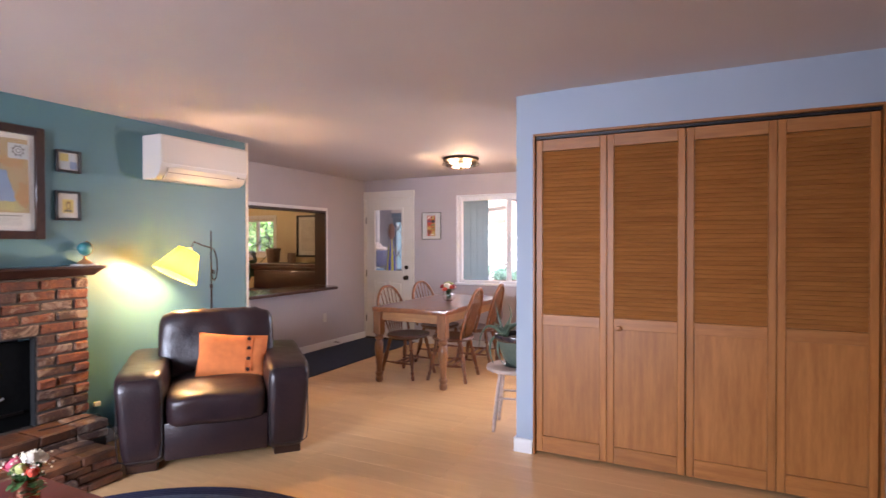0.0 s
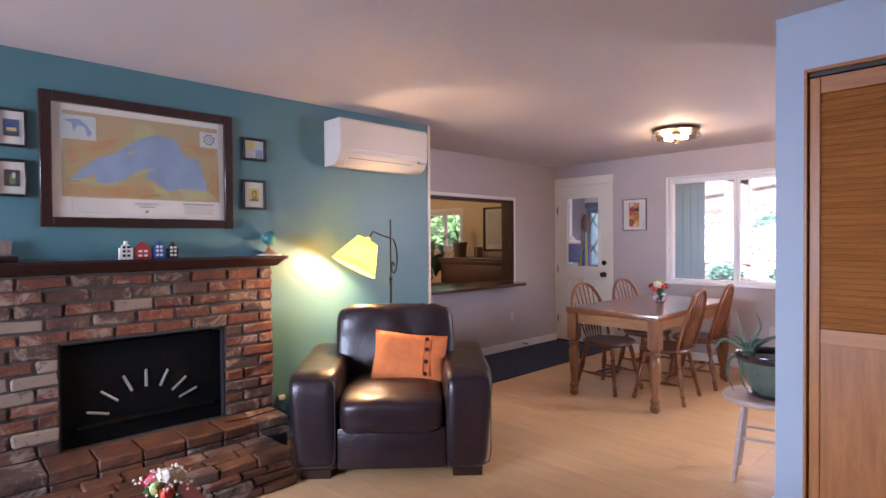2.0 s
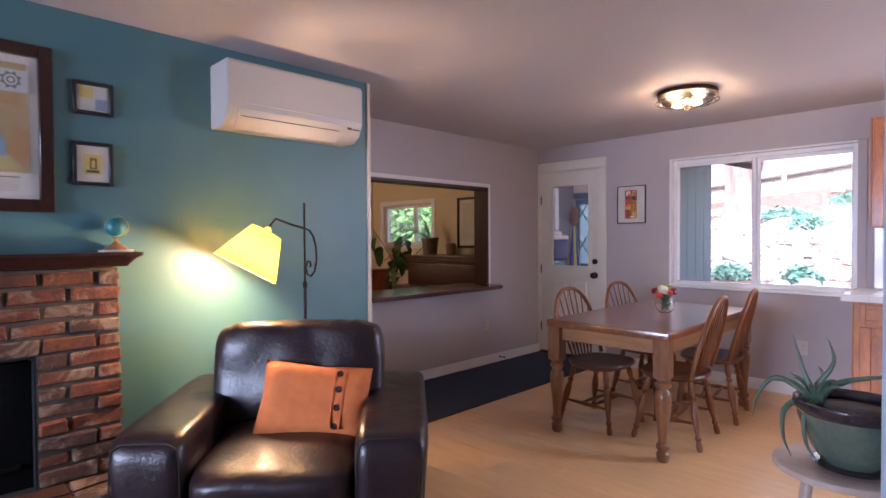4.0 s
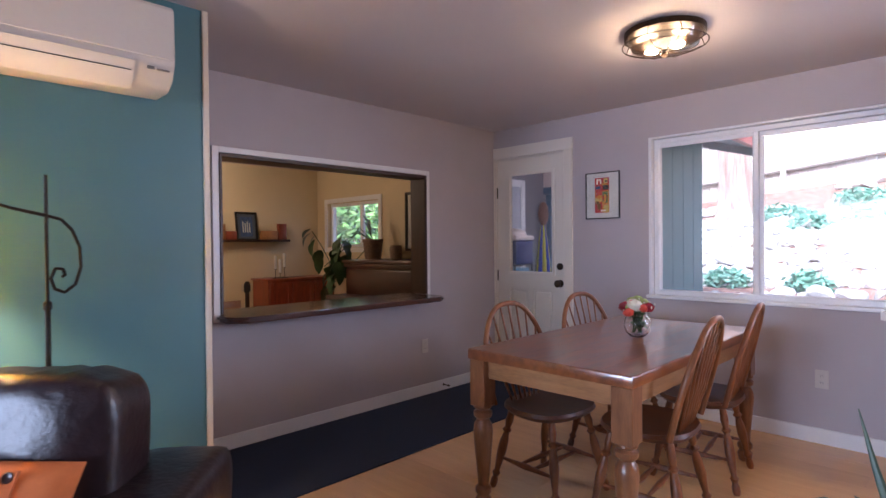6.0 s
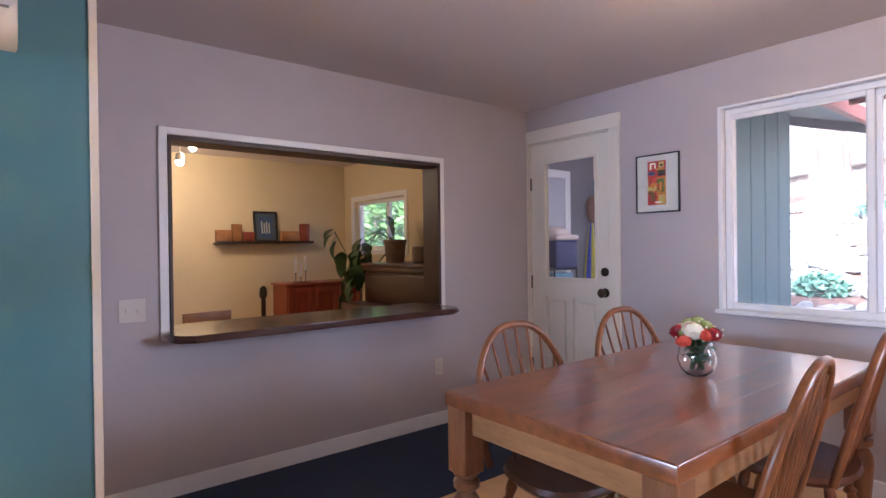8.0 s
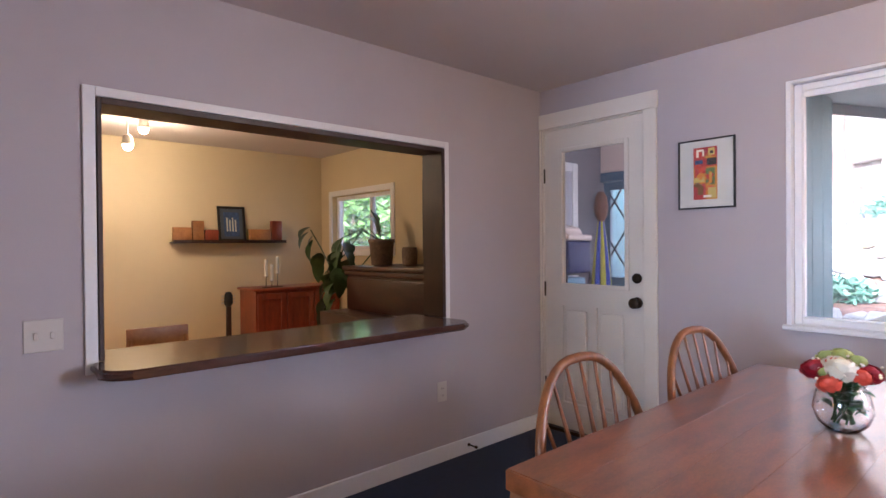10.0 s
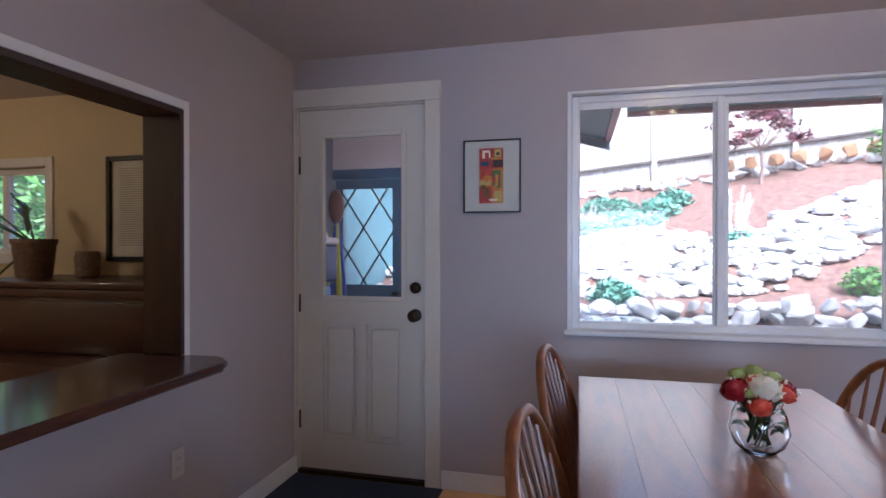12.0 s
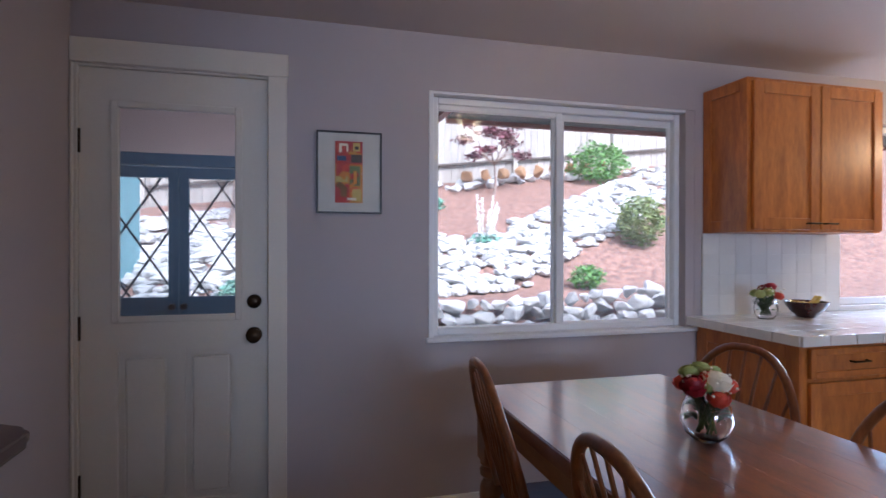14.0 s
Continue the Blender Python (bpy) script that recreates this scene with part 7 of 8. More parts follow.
def lattice_door(x0, x1, px0, px1, node):
    t = thing("lattice_door", "slate blue porch door with a diamond lattice pane", "door", pose(0, 0, 0), group="pair of porch doors")
    pz0, pz1, y = 0.945, 1.765, MY + 0.02
    bm = bmesh.new()
    box(bm, x0, y, 0.0, px0, y + 0.04, 1.84)
    box(bm, px1, y, 0.0, x1, y + 0.04, 1.84)
    box(bm, px0, y, pz1, px1, y + 0.04, 1.84)
    box(bm, px0, y, 0.0, px1, y + 0.04, pz0)
    part("leaf", bm, "door_blue", t)
    bm = bmesh.new()
    box(bm, px0, y + 0.018, pz0, px1, y + 0.021, pz1)
    g = part("pane", bm, "pane", t)
    g.visible_shadow = False
    w, h = px1 - px0, pz1 - pz0
    sx, sz = 0.29, 0.445
    segs = []
    for s in (1, -1):
        for k in range(-5, 9):
            pts = []
            for i in range(0, 101):
                x = px0 + w * i / 100
                z = node[1] + s * (x - node[0]) * sz / sx + (k - 2) * sz
                if pz0 <= z <= pz1:
                    pts.append((x, z))
            if len(pts) > 4:
                segs.append((pts[0], pts[-1]))
    for (xa, za), (xb, zb) in segs:
        bm = bmesh.new()
        m = between((xa, y + 0.010 , za), (xb, y + 0.010, zb))
        L = math.hypot(xb - xa, zb - za)
        box(bm, -0.009, -0.006, 0, 0.009, 0.006, L, m=m)
        part("lattice_bar", bm, "lead", t)
    bm = bmesh.new()
    lathe(bm, [(0.022, 0), (0.022, 0.006), (0.008, 0.01), (0.008, 0.03), (0.024, 0.04), (0.02, 0.056)], 14, pose(x1 - 0.035 if px0 < -5 else x0 + 0.035, y - 0.001, 0.88, 90, 0, 0))
    part("knob", bm, "bronze", t)


lattice_door(-5.40, -4.822, -5.335, -4.885, (-5.003, 1.655))
lattice_door(-4.818, -4.24, -4.755, -4.305, (-4.54, 1.70))
boxes("porch_door_frame", [(MX0 + 0.001, MY - 0.012, 1.845, -4.18, MY + 0.06, 1.929), (-4.236, MY - 0.012, -0.02, -4.182, MY + 0.06, 1.844)], "door_blue", kind="structure", bevel=0.003)
boxes("side_door_casing", [(MX0 + 0.001, 7.60, -0.02, MX0 + 0.02, 7.68, 1.98), (MX0 + 0.001, 7.0, 1.90, MX0 + 0.02, 7.60, 1.98)], "white", kind="structure", bevel=0.003)
boxes("side_door", [(MX0 + 0.001, 6.9, -0.02, MX0 + 0.010, 7.598, 1.898)], "grey_door", kind="structure")


def cooler():
    st = thing("wire_stand", "black wire stand in the mud room", "stand", pose(-5.19, 7.12, 0))
    for sx in (-1, 1):
        for sy in (-1, 1):
            bm = bmesh.new()
            tube(bm, [(sx * 0.17, sy * 0.15, -0.02), (sx * 0.17, sy * 0.15, 1.04)], 0.007, 8)
            part("post", bm, "black", st)
    for z in (0.5, 0.8, 1.025):
        bm = bmesh.new()
        for k in range(9):
            tube(bm, [(-0.17 + 0.0425 * k, -0.15, z), (-0.17 + 0.0425 * k, 0.15, z)], 0.003, 6)
        for s in (-1, 1):
            tube(bm, [(-0.17, s * 0.15, z), (0.17, s * 0.15, z)], 0.005, 6)
        part("shelf", bm, "black", st)
    t = thing("cooler", "navy picnic cooler with a pale lid on the wire stand", "cooler", pose(-5.19, 7.12, 1.034))
    bm = bmesh.new()
    box(bm, -0.19, -0.15, 0, 0.19, 0.15, 0.25, bevel=0.02, seg=3)
    part("body", bm, "cooler_blue", t)
    bm = bmesh.new()
    box(bm, -0.20, -0.16, 0.2505, 0.20, 0.16, 0.30, bevel=0.018, seg=3)
    part("lid", bm, "pale_lid", t, "pale pinkish lid")
    bm = bmesh.new()
    cushion(bm, 0.34, 0.28, 0.16, pose(0, 0, 0.30), 6, 2.6)
    part("lid_dome", bm, "pale_lid", t)
    b = thing("storage_tub", "light blue storage tub on the wire stand", "storage box", pose(-5.19, 7.12, 0.8065))
    bm = bmesh.new()
    box(bm, -0.15, -0.13, 0, 0.15, 0.13, 0.19, bevel=0.012, seg=2)
    part("tub", bm, "tub_blue", b)


M["pale_lid"] = mat("pale pinkish lid", (0.66, 0.55, 0.50), None, 0.5, bump=0.02)
M["tub_blue"] = mat("light blue plastic", (0.16, 0.36, 0.52), None, 0.35, bump=0.02)
cooler()


def beach_umbrella(x, y):
    t = thing("folded_umbrella", "folded yellow and blue beach umbrella with a brown cap", "umbrella", pose(x, y, 0.02))
    bm = bmesh.new()
    tube(bm, [(0, 0, -0.04), (0, 0, 1.5)], 0.012, 10)
    part("pole", bm, "plastic", t)
    for k in range(8):
        a = 2 * math.pi * k / 8
        c, s = math.cos(a), math.sin(a)
        bm = bmesh.new()
        tube(bm, [(0.015 * c, 0.015 * s, 1.47), (0.035 * c, 0.035 * s, 1.25), (0.055 * c, 0.055 * s, 1.0), (0.075 * c, 0.075 * s, 0.62), (0.06 * c, 0.06 * s, 0.5)], [0.01, 0.02, 0.026, 0.034, 0.02], 8)
        part("canopy_fold", bm, "canvas_yellow" if k % 2 else "canvas_blue", t)
    bm = bmesh.new()
    lathe(bm, [(0.02, 1.43), (0.055, 1.50), (0.065, 1.58), (0.055, 1.66), (0.03, 1.71), (0.01, 1.72)], 16)
    part("cap", bm, "umbrella_brown", t)


beach_umbrella(-5.305, 7.9)

# ---- outside walls and roofs ----
sd = thing("siding_wall", "teal vertical board siding of the mud room", "siding", pose(MX1, 6.69, -0.3), kind="structure")
for k in range(6):
    bm = bmesh.new()
    box(bm, 0, k * 0.245, 0, 0.022, k * 0.245 + 0.237, 2.75, bevel=0.003)
    part("board", bm, "siding", sd)
boxes("siding_back", [(MX1 - 0.019, 6.68, -0.3, MX1 - 0.001, 8.18, 2.45)], "siding_dark", kind="structure")
s2 = thing("siding_wall", "light teal board wall beyond the porch doors", "siding", pose(-5.9, 8.4, -0.3), kind="structure")
for k in range(12):
    bm = bmesh.new()
    box(bm, 0, k * 0.245, 0, 0.022, k * 0.245 + 0.24, 3.0, bevel=0.002)
    part("board", bm, "siding_light", s2)


def slab(name, pts, h, key, label=""):
    """A sloped slab: four corner points of its top and a thickness downwards."""
    bm = bmesh.new()
    a = [bm.verts.new(p) for p in pts]
    b = [bm.verts.new((p[0], p[1], p[2] - h)) for p in pts]
    bm.faces.new(a)
    bm.faces.new(b[::-1])
    for i in range(len(pts)):
        bm.faces.new((a[i], b[i], b[(i + 1) % len(pts)], a[(i + 1) % len(pts)]))
    return part(name, bm, key, kind="structure", label=label)


slab("porch_roof", [(-5.6, 6.68, 2.92), (-3.16, 6.68, 2.20), (-3.16, 8.36, 2.20), (-5.6, 8.36, 2.92)], 0.06, "soffit")
slab("porch_roof_top", [(-5.6, 6.68, 2.96), (-3.12, 6.68, 2.23), (-3.12, 8.40, 2.23), (-5.6, 8.40, 2.96)], 0.035, "roof_red")
slab("porch_fascia", [(-5.6, 8.365, 2.925), (-3.12, 8.365, 2.195), (-3.12, 8.395, 2.195), (-5.6, 8.395, 2.925)], 0.14, "soffit")
slab("porch_gutter", [(-3.155, 6.69, 2.195), (-3.11, 6.69, 2.195), (-3.11, 8.395, 2.195), (-3.155, 8.395, 2.195)], 0.07, "roof_red")
boxes("eave_north", [(-3.05, YD + 0.141, 2.165, 2.2, 7.55, 2.30)], "soffit", kind="structure")
boxes("eave_fascia", [(-3.05, 7.552, 2.135, 2.2, 7.58, 2.32)], "roof_red", kind="structure")
# Unseen overhang, added to keep the sun out of the south window.
boxes("eave_south", [(-4.3, -3.9, 2.33, 2.1, -2.742, 2.42)], "soffit", kind="structure")
boxes("roof", [(-8.4, -2.9, 2.52, 2.2, 6.9, 2.66)], "soffit", kind="structure")


# ---- garden ----
def rock_mesh(v, key):
    """An angular field stone: the hull of scattered points with worn edges."""
    rnd = random.Random(v)
    bm = bmesh.new()
    for _ in range(15):
        d = Vector((rnd.gauss(0, 1), rnd.gauss(0, 1), rnd.gauss(0, 1))).normalized()
        bm.verts.new(d * 0.5 * rnd.uniform(0.82, 1.12))
    hull = bmesh.ops.convex_hull(bm, input=bm.verts)
    bmesh.ops.delete(bm, geom=[e for e in hull["geom_interior"] if isinstance(e, bmesh.types.BMVert)], context="VERTS")
    bmesh.ops.bevel(bm, geom=list(bm.edges), offset=0.035, segments=1, affect="EDGES")
    me = bpy.data.meshes.new("stone")
    bm.to_mesh(me)
    bm.free()
    me.materials.append(M[key])
    return me


M["rock"] = mat("grey field stone", (0.62, 0.62, 0.61), (0.42, 0.43, 0.44), 0.85, scale=4, fine=30, bump=1.0, vary=0.35, dist=0.03)
M["rock_warm"] = mat("orange field stone", (0.42, 0.24, 0.12), (0.26, 0.15, 0.09), 0.85, scale=4, fine=30, bump=0.8, vary=0.25, dist=0.02)
M["fence_wood"] = mat("weathered fence board", (0.42, 0.39, 0.36), (0.30, 0.28, 0.26), 0.85, scale=5, fine=40, bump=0.5, stretch=(4, 4, 0.5), vary=0.15, dist=0.006)
# Darker than the boards: the shadow line along the rail, put into colour.
M["fence_rail"] = mat("fence rail with shade in its colour", (0.12, 0.10, 0.09), (0.07, 0.06, 0.055), 0.9, scale=6, fine=40, bump=0.4)
M["bark"] = mat("furrowed bark", (0.36, 0.27, 0.23), (0.15, 0.10, 0.085), 0.9, scale=9, fine=40, bump=1.0, stretch=(3, 3, 0.35), dist=0.04)
M["bush_green"] = mat("fresh garden leaves", (0.14, 0.32, 0.07), (0.07, 0.19, 0.04), 0.6, scale=3, bump=0.1, island=0.35)
M["bush_teal"] = mat("blue green leaves", (0.17, 0.38, 0.29), (0.10, 0.26, 0.19), 0.6, scale=3, bump=0.1, island=0.3)
M["bush_olive"] = mat("olive leaves", (0.20, 0.26, 0.08), (0.10, 0.15, 0.05), 0.6, scale=3, bump=0.1, island=0.3)
M["maple_leaf"] = mat("purple maple leaves", (0.16, 0.035, 0.05), (0.10, 0.03, 0.05), 0.6, scale=3, bump=0.1, island=0.35)
M["white_bloom"] = mat("white blossom", (0.8, 0.8, 0.76), None, 0.7, bump=0, island=0.1)
STONES = [rock_mesh(i, "rock") for i in range(8)]
WARM = [rock_mesh(20 + i, "rock_warm") for i in range(3)]


def stones():
    rnd = random.Random(77)
    w = thing("rock_wall", "low dry wall of grey rounded field stones", "rock wall", pose(0, 0, 0))
    for row in range(4):
        x = -5.2
        while x < 1.4:
            s = rnd.uniform(0.13, 0.31)
            z = 0.28 + row * 0.128 + rnd.uniform(-0.02, 0.02) + 0.055 * (x + 3)
            ob = new("stone", rnd.choice(STONES))
            ob.parent = w
            ob.matrix_basis = pose(x, 9.02 + row * 0.06 + rnd.uniform(-0.03, 0.03), z, rnd.uniform(-30, 30), rnd.uniform(-30, 30), rnd.uniform(0, 360)) @ Matrix.Diagonal((s * 1.35, s * 1.0, s * 0.80, 1))
            x += s * 0.90
    g = thing("rock_terrace", "scattered flat pale stones on the slope", "rocks", pose(0, 0, 0))
    n = 0
    while n < 290:
        x, y = rnd.uniform(-6.5, 2.6), rnd.uniform(9.8, 13.2)
        mid = 10.75 + 0.55 * max(0, x + 1.6)
        half = 0.62 if x > -1.8 else 0.62 + 0.35 * min(3, -1.8 - x)
        if abs(y - mid - (half - 0.62) * 0.8) > half:
            continue
        s = rnd.uniform(0.15, 0.34)
        ob = new("stone", rnd.choice(STONES))
        ob.parent = g
        ob.matrix_basis = pose(x, y, ground_z(x, y) + s * 0.14, rnd.uniform(-14, 24), rnd.uniform(-14, 14), rnd.uniform(0, 360)) @ Matrix.Diagonal((s * 1.35, s * 1.0, s * 0.5, 1))
        n += 1
    bm = bmesh.new()
    n = 0
    while n < 2600:
        x, y = rnd.uniform(-8, 3.2), rnd.uniform(9.7, 14.3)
        mid = 10.75 + 0.55 * max(0, x + 1.6)
        half = 0.6 if x > -1.8 else 0.62 + 0.4 * min(3, -1.8 - x)
        if abs(y - mid - (half - 0.62) * 0.8) > half * 1.15:
            continue
        s = rnd.uniform(0.03, 0.12)
        bmesh.ops.create_icosphere(bm, subdivisions=1, radius=s, matrix=pose(x, y, ground_z(x, y) + s * 0.3, 0, 0, rnd.uniform(0, 360)) @ Matrix.Diagonal((1.4, 1.0, 0.6, 1)))
        n += 1
    part("small_stones", bm, "rock", g, kind="stuff")
    f = thing("stone_edging", "low rough edging of grey stones below the fence", "rocks", pose(0, 0, 0))
    for k in range(46):
        x = -3.4 + k * 0.15 + rnd.uniform(-0.05, 0.05)
        y, q = 14.05 + rnd.uniform(-0.2, 0.2), rnd.uniform(0.14, 0.30)
        ob = new("stone", rnd.choice(STONES))
        ob.parent = f
        ob.matrix_basis = pose(x, y, ground_z(x, y) + q * 0.25, rnd.uniform(-20, 20), rnd.uniform(-20, 20), rnd.uniform(0, 360)) @ Matrix.Diagonal((q * 1.3, q, q * 0.8, 1))
    t = thing("mossy_stones", "row of orange mossy stones below the fence", "rocks", pose(0, 0, 0))
    for k in range(9):
        x = -0.9 + k * 0.36
        ob = new("stone", rnd.choice(WARM))
        ob.parent = t
        ob.matrix_basis = pose(x, 13.9, ground_z(x, 13.9) + 0.24, 0, 0, rnd.uniform(0, 360)) @ Matrix.Diagonal((0.34, 0.26, 0.26, 1))


def leaves(bm, c, r, n, size, rnd, hollow=0.55):
    for _ in range(n):
        d = Vector((rnd.gauss(0, 1), rnd.gauss(0, 1), rnd.gauss(0, 1))).normalized()
        k = rnd.uniform(hollow, 1.0) * (0.88 + 0.25 * noise.noise(d * 2.3 + Vector(c)))
        p = Vector(c) + Vector((d.x * r[0], d.y * r[1], d.z * r[2])) * k
        a = Vector((rnd.uniform(-1, 1), rnd.uniform(-1, 1), rnd.uniform(-0.6, 0.6))).normalized() * size * rnd.uniform(0.6, 1.3)
        b = a.cross(Vector((rnd.uniform(-1, 1), rnd.uniform(-1, 1), rnd.uniform(-1, 1)))).normalized() * size * 0.38
        q = [bm.verts.new(p - a), bm.verts.new(p + b), bm.verts.new(p + a), bm.verts.new(p - b)]
        bm.faces.new(q)


def bush(label, c, r, n, size, key, seed, category="bush", name="bush"):
    x, y, z = c
    t = thing(name, label, category, pose(x, y, z - r[2]))
    rnd = random.Random(seed)
    bm = bmesh.new()
    leaves(bm, (0, 0, r[2]), r, n, size, rnd)
    part("foliage", bm, key, t, smooth=False)
    bm = bmesh.new()
    for k in range(7):
        a = rnd.uniform(0, 6.28)
        tube(bm, [(0, 0, -0.08), (0.3 * r[0] * math.cos(a), 0.3 * r[1] * math.sin(a), r[2] * 0.6), (0.7 * r[0] * math.cos(a), 0.7 * r[1] * math.sin(a), r[2] * 1.3)], [0.012, 0.008, 0.003], 5)
    part("twigs", bm, "bark", t)


def fence():
    t = thing("wooden_fence", "tall weathered board fence with posts on the slope", "fence", pose(0, 0, 0))
    rnd = random.Random(3)
    x = -11.33
    bm_mesh = {}
    while x < 6.0:
        z = ground_z(x, 14.55)
        v = rnd.randrange(3)
        if v not in bm_mesh:
            bm = bmesh.new()
            box(bm, 0, 0, 0, 0.138, 0.02, 2.25 + 0.01 * v, bevel=0.003)
            me = bpy.data.meshes.new("board")
            bm.to_mesh(me)
            bm.free()
            me.materials.append(M["fence_wood"])
            bm_mesh[v] = me
        ob = new("board", bm_mesh[v])
        ob.parent = t
        ob.location = (x, 14.55, z - 0.1)
        x += 0.145
    x = -11.33
    while x < 6.0:
        z = ground_z(x, 14.55)
        z2 = ground_z(x + 2.32, 14.55)
        bm = bmesh.new()
        box(bm, x, 14.45, z - 0.3, x + 0.09, 14.545, z + 2.3, bevel=0.004)
        part("post", bm, "fence_wood", t)
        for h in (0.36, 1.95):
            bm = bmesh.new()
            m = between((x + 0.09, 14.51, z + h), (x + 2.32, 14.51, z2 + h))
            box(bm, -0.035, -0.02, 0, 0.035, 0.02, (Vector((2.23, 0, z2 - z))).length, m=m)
            part("rail", bm, "fence_rail", t, "fence rail darkened to read as a shadow line")
        x += 2.32


def big_tree():
    t = thing("tree", "large tree with a thick furrowed reddish trunk", "tree", pose(-4.66, 12.9, ground_z(-4.66, 12.9) - 0.2))
    bm = bmesh.new()
    rnd = random.Random(6)
    rings = []
    for i, (z, r) in enumerate(((0, 0.46), (0.2, 0.38), (0.4, 0.31), (0.8, 0.26), (1.3, 0.235), (2, 0.22), (4, 0.2), (7, 0.15), (10, 0.08))):
        rings.append([bm.verts.new(((r * (1 + 0.10 * math.sin(7 * a) + 0.06 * math.sin(11 * a + 1)) * math.cos(a) - 0.05 * z), r * (1 + 0.10 * math.sin(7 * a)) * math.sin(a), z)) for a in [2 * math.pi * k / 28 for k in range(28)]])
    for a, b in zip(rings, rings[1:]):
        for k in range(28):
            bm.faces.new((a[k], a[(k + 1) % 28], b[(k + 1) % 28], b[k]))
    part("trunk", bm, "bark", t)
    bm = bmesh.new()
    for k in range(9):
        a = rnd.uniform(0, 6.28)
        z = 5 + 0.5 * k
        tube(bm, [(-0.05 * z, 0, z), (1.0 * math.cos(a) - 0.3, 1.0 * math.sin(a), z + 0.4), (2.2 * math.cos(a) - 0.3, 2.2 * math.sin(a), z + 0.3)], [0.08, 0.05, 0.02], 7)
    part("limbs", bm, "bark", t)
    bm = bmesh.new()
    for k in range(16):
        a = rnd.uniform(0, 6.28)
        q = rnd.uniform(0.5, 2.4)
        leaves(bm, (q * math.cos(a) - 0.3, q * math.sin(a), rnd.uniform(5.2, 10.5)), (0.9, 0.9, 0.6), 160, 0.10, rnd, 0.2)
    part("crown", bm, "bush_green", t, smooth=False)


def maple():
    z0 = ground_z(-0.55, 13.4)
    t = thing("maple_tree", "small purple leaved maple with a thin trunk", "tree", pose(-0.55, 13.4, z0))
    rnd = random.Random(9)
    bm = bmesh.new()
    tube(bm, [(0, 0, -0.1), (0.03, 0, 0.3), (0, 0, 0.62)], [0.03, 0.024, 0.018], 8)
    ends = []
    for k in range(9):
        a = 2 * math.pi * k / 9
        e = (0.55 * math.cos(a), 0.4 * math.sin(a), 0.75 + 0.25 * (k % 3))
        tube(bm, [(0, 0, 0.55), (0.25 * math.cos(a), 0.2 * math.sin(a), 0.75), e], [0.014, 0.009, 0.004], 6)
        ends.append(e)
    part("trunk", bm, "bark", t)
    bm = bmesh.new()
    for e in ends:
        leaves(bm, e, (0.26, 0.24, 0.11), 110, 0.055, rnd, 0.1)
    leaves(bm, (0, 0, 1.15), (0.45, 0.35, 0.16), 260, 0.055, rnd, 0.1)
    part("crown", bm, "maple_leaf", t, smooth=False)


def white_spires():
    z0 = ground_z(-1.52, 11.2)
    t = thing("flowering_plant", "pale silvery plant with tall white flower spires", "flowering plant", pose(-1.52, 11.2, z0))
    rnd = random.Random(4)
    for k in range(9):
        x, y, h = rnd.uniform(-0.22, 0.22), rnd.uniform(-0.12, 0.12), rnd.uniform(0.45, 0.72)
        bm = bmesh.new()
        tube(bm, [(x * 0.4, y * 0.4, 0), (x, y, h)], 0.006, 5)
        for i in range(16):
            q = 0.35 + 0.65 * i / 15
            leaves(bm, (x * (0.4 + 0.6 * q), y * (0.4 + 0.6 * q), h * q), (0.035, 0.035, 0.02), 5, 0.02, rnd, 0.3)
        part("spire", bm, "white_bloom", t, smooth=False)
    bm = bmesh.new()
    leaves(bm, (0, 0, 0.08), (0.3, 0.22, 0.10), 160, 0.05, rnd, 0.2)
    part("foliage", bm, "bush_teal", t, smooth=False)



def hammock():
    """A curved metal hammock-like frame lying on the slope, two rails and thin rungs."""
    t = thing("garden_arch", "grey curved metal hammock frame lying on the stony slope", "garden arch", pose(-3.38, 11.45, 1.30))
    ends = (Vector((-0.62, -0.95, -0.42)), Vector((-0.05, -0.35, -0.16)), Vector((0.22, 0.35, 0.18)), Vector((0.24, 0.85, 0.60)))
    rails = []
    for off in (Vector((-0.08, 0, 0.06)), Vector((0.08, 0, -0.06))):
        pts = []
        for i in range(25):
            f = i / 24
            pts.append(ends[0] * (1 - f) ** 3 + ends[1] * 3 * f * (1 - f) ** 2 + ends[2] * 3 * f * f * (1 - f) + ends[3] * f ** 3 + off * (0.35 + 1.1 * math.sin(math.pi * min(1, f + 0.12))))
        bm = bmesh.new()
        tube(bm, pts, 0.014, 8)
        part("rail", bm, "steel_dull", t)
        rails.append(pts)
    for i in range(1, 24):
        bm = bmesh.new()
        tube(bm, [rails[0][i], rails[1][i]], 0.005, 5)
        part("rung", bm, "steel_dull", t)


stones()
hammock()
fence()
big_tree()
maple()
white_spires()


def g(x, y, up):
    return (x, y, ground_z(x, y) + up)


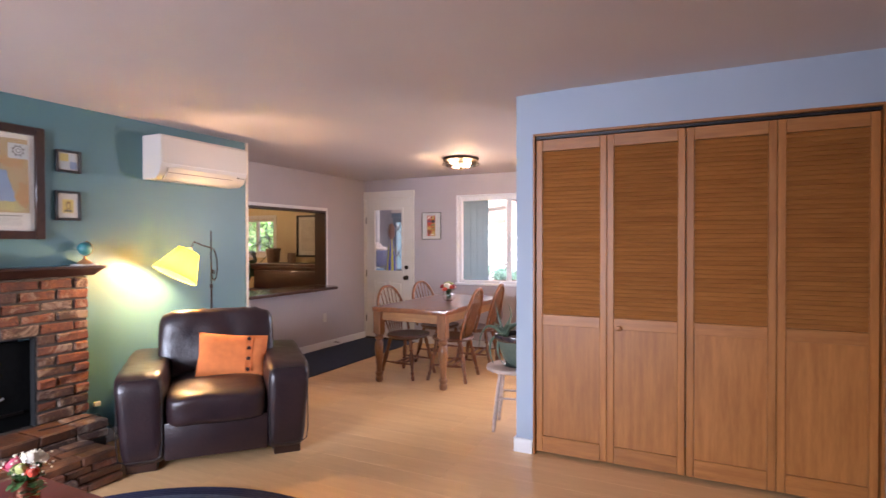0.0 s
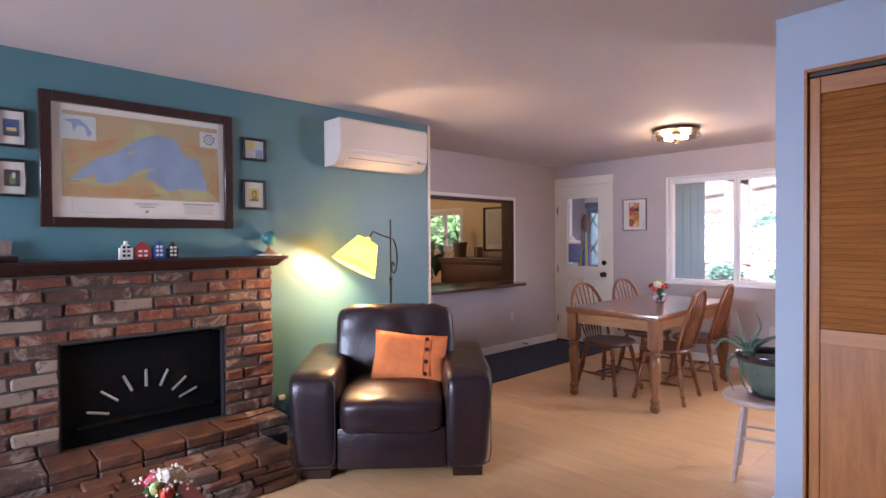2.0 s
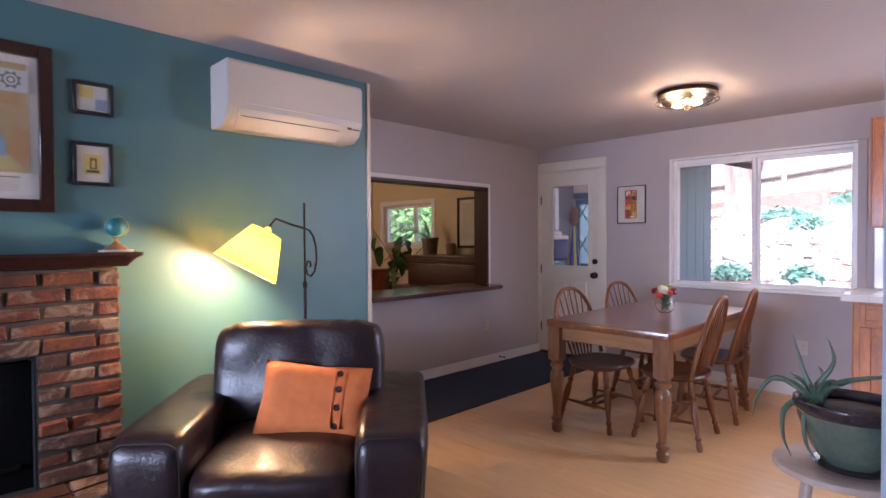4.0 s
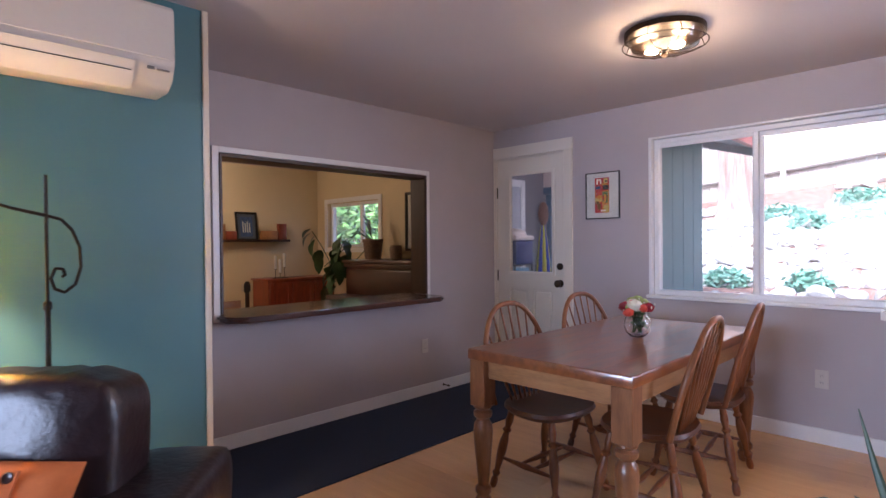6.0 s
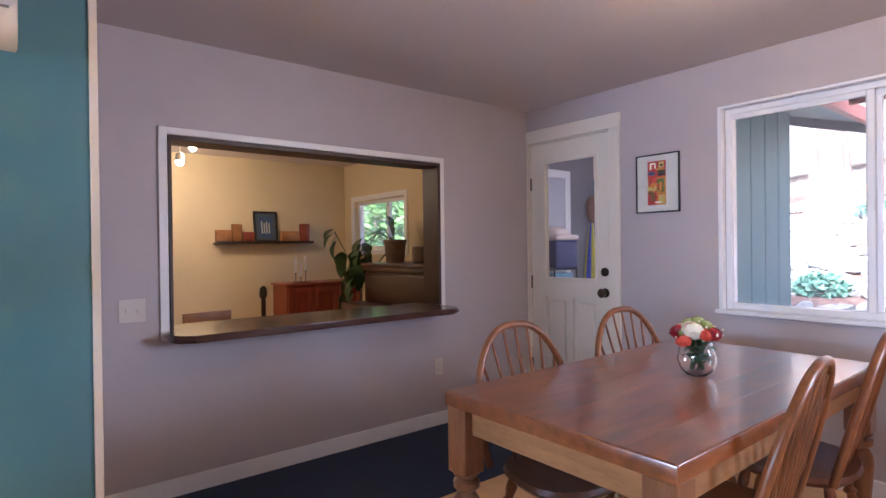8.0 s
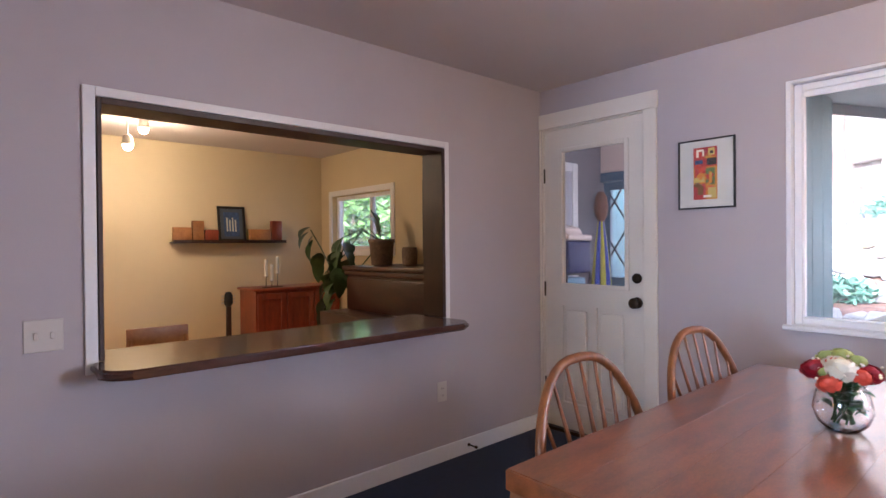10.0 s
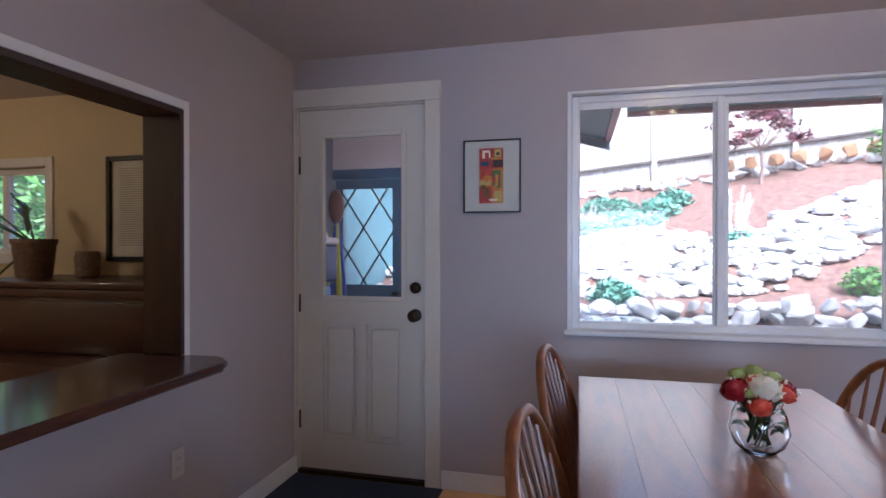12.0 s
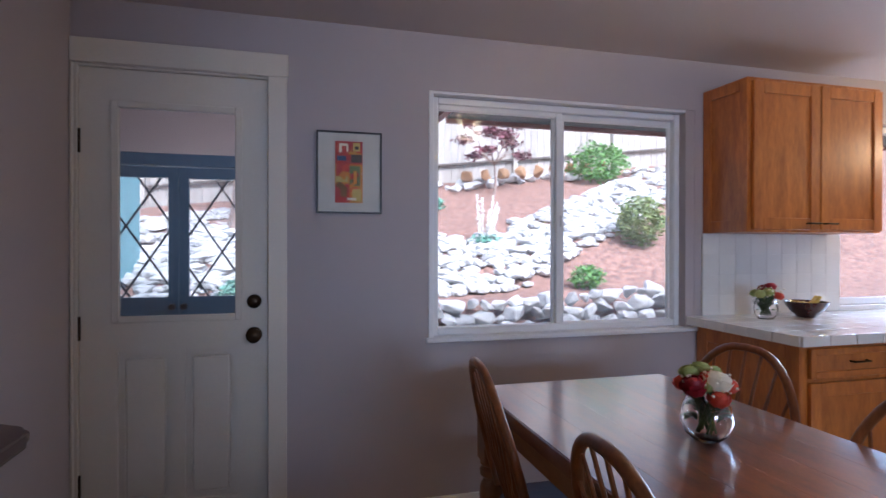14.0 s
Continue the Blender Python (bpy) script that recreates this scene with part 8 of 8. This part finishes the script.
bush("rounded olive green shrub among the stones", g(0.80, 10.9, 0.36), (0.44, 0.4, 0.40), 1500, 0.045, "bush_olive", 1)
bush("small bright green tuft by the rock wall", g(-0.58, 10.0, 0.15), (0.24, 0.22, 0.17), 500, 0.04, "bush_green", 2)
bush("bright green shrub below the fence", g(1.75, 13.6, 0.40), (0.75, 0.5, 0.45), 1200, 0.06, "bush_green", 3)
for i, (x, y, r) in enumerate(((-3.3, 11.9, 0.45), (-2.6, 12.1, 0.5), (-3.9, 12.6, 0.5), (-2.2, 12.5, 0.35), (-3.0, 9.7, 0.28), (-3.9, 9.8, 0.30), (-4.6, 10.2, 0.3), (-2.9, 12.9, 0.5), (-1.9, 12.9, 0.3))):
    bush("low blue green ground cover on the slope", g(x, y, 0.09), (r, r * 0.8, 0.18), 620, 0.055, "bush_teal", 30 + i)
for i, (x, y, r, h) in enumerate(((-10.4, 8.3, 1.0, 1.3), (-11.6, 9.0, 1.2, 1.6), (-10.2, 9.8, 1.2, 1.5), (-12.8, 9.8, 1.3, 2.0), (-11.8, 11.0, 1.5, 2.3), (-13.2, 8.2, 1.2, 1.6), (-9.2, 9.2, 0.9, 1.1))):
    bush("tall leafy green garden shrub", (x, y, h * 0.9 + 0.3), (r, 0.9, h), 1800, 0.095, "bush_green", 50 + i)


# ---- floor planks ----
def floor_planks():
    fl = bpy.data.objects["floor"]
    rnd = random.Random(5)
    meshes = {}

    def mesh(L, w):
        k = (round(L, 3), round(w, 3))
        if k not in meshes:
            bm = bmesh.new()
            box(bm, -L / 2, -w / 2, -0.011, L / 2, w / 2, 0.0, bevel=0.0006)
            me = bpy.data.meshes.new("plank")
            bm.to_mesh(me)
            bm.free()
            me.materials.append(M["laminate"])
            meshes[k] = me
        return meshes[k]
    w = 0.19
    y = -2.6
    bmr = bmesh.new()
    while y < 6.52:
        ww = min(w, 6.529 - y)
        x = -5.05 - rnd.choice((0, 0.3, 0.6, 0.9))
        while x < 1.9:
            L = 1.2
            a, b = max(x, -5.04), min(x + L, 1.899)
            if b - a > 0.02:
                if -4.6 < (a + b) / 2 < 0.6 and y > -0.6 and ww > 0.1 and b - a > 1.19:
                    ob = new("plank", mesh(L - 0.0006, ww - 0.0006))
                    ob.parent = fl
                    ob.location = ((a + b) / 2, y + ww / 2, 0)
                else:
                    box(bmr, a + 0.0003, y + 0.0003, -0.011, b - 0.0003, y + ww - 0.0003, 0)
            x += L
        y += w
    part("outer_planks", bmr, "laminate", fl, kind="stuff")
    bm = bmesh.new()
    box(bm, -8.1, 2.8, -0.011, -5.2, 6.6, 0.0)
    part("back_room_boards", bm, "laminate", fl)


floor_planks()
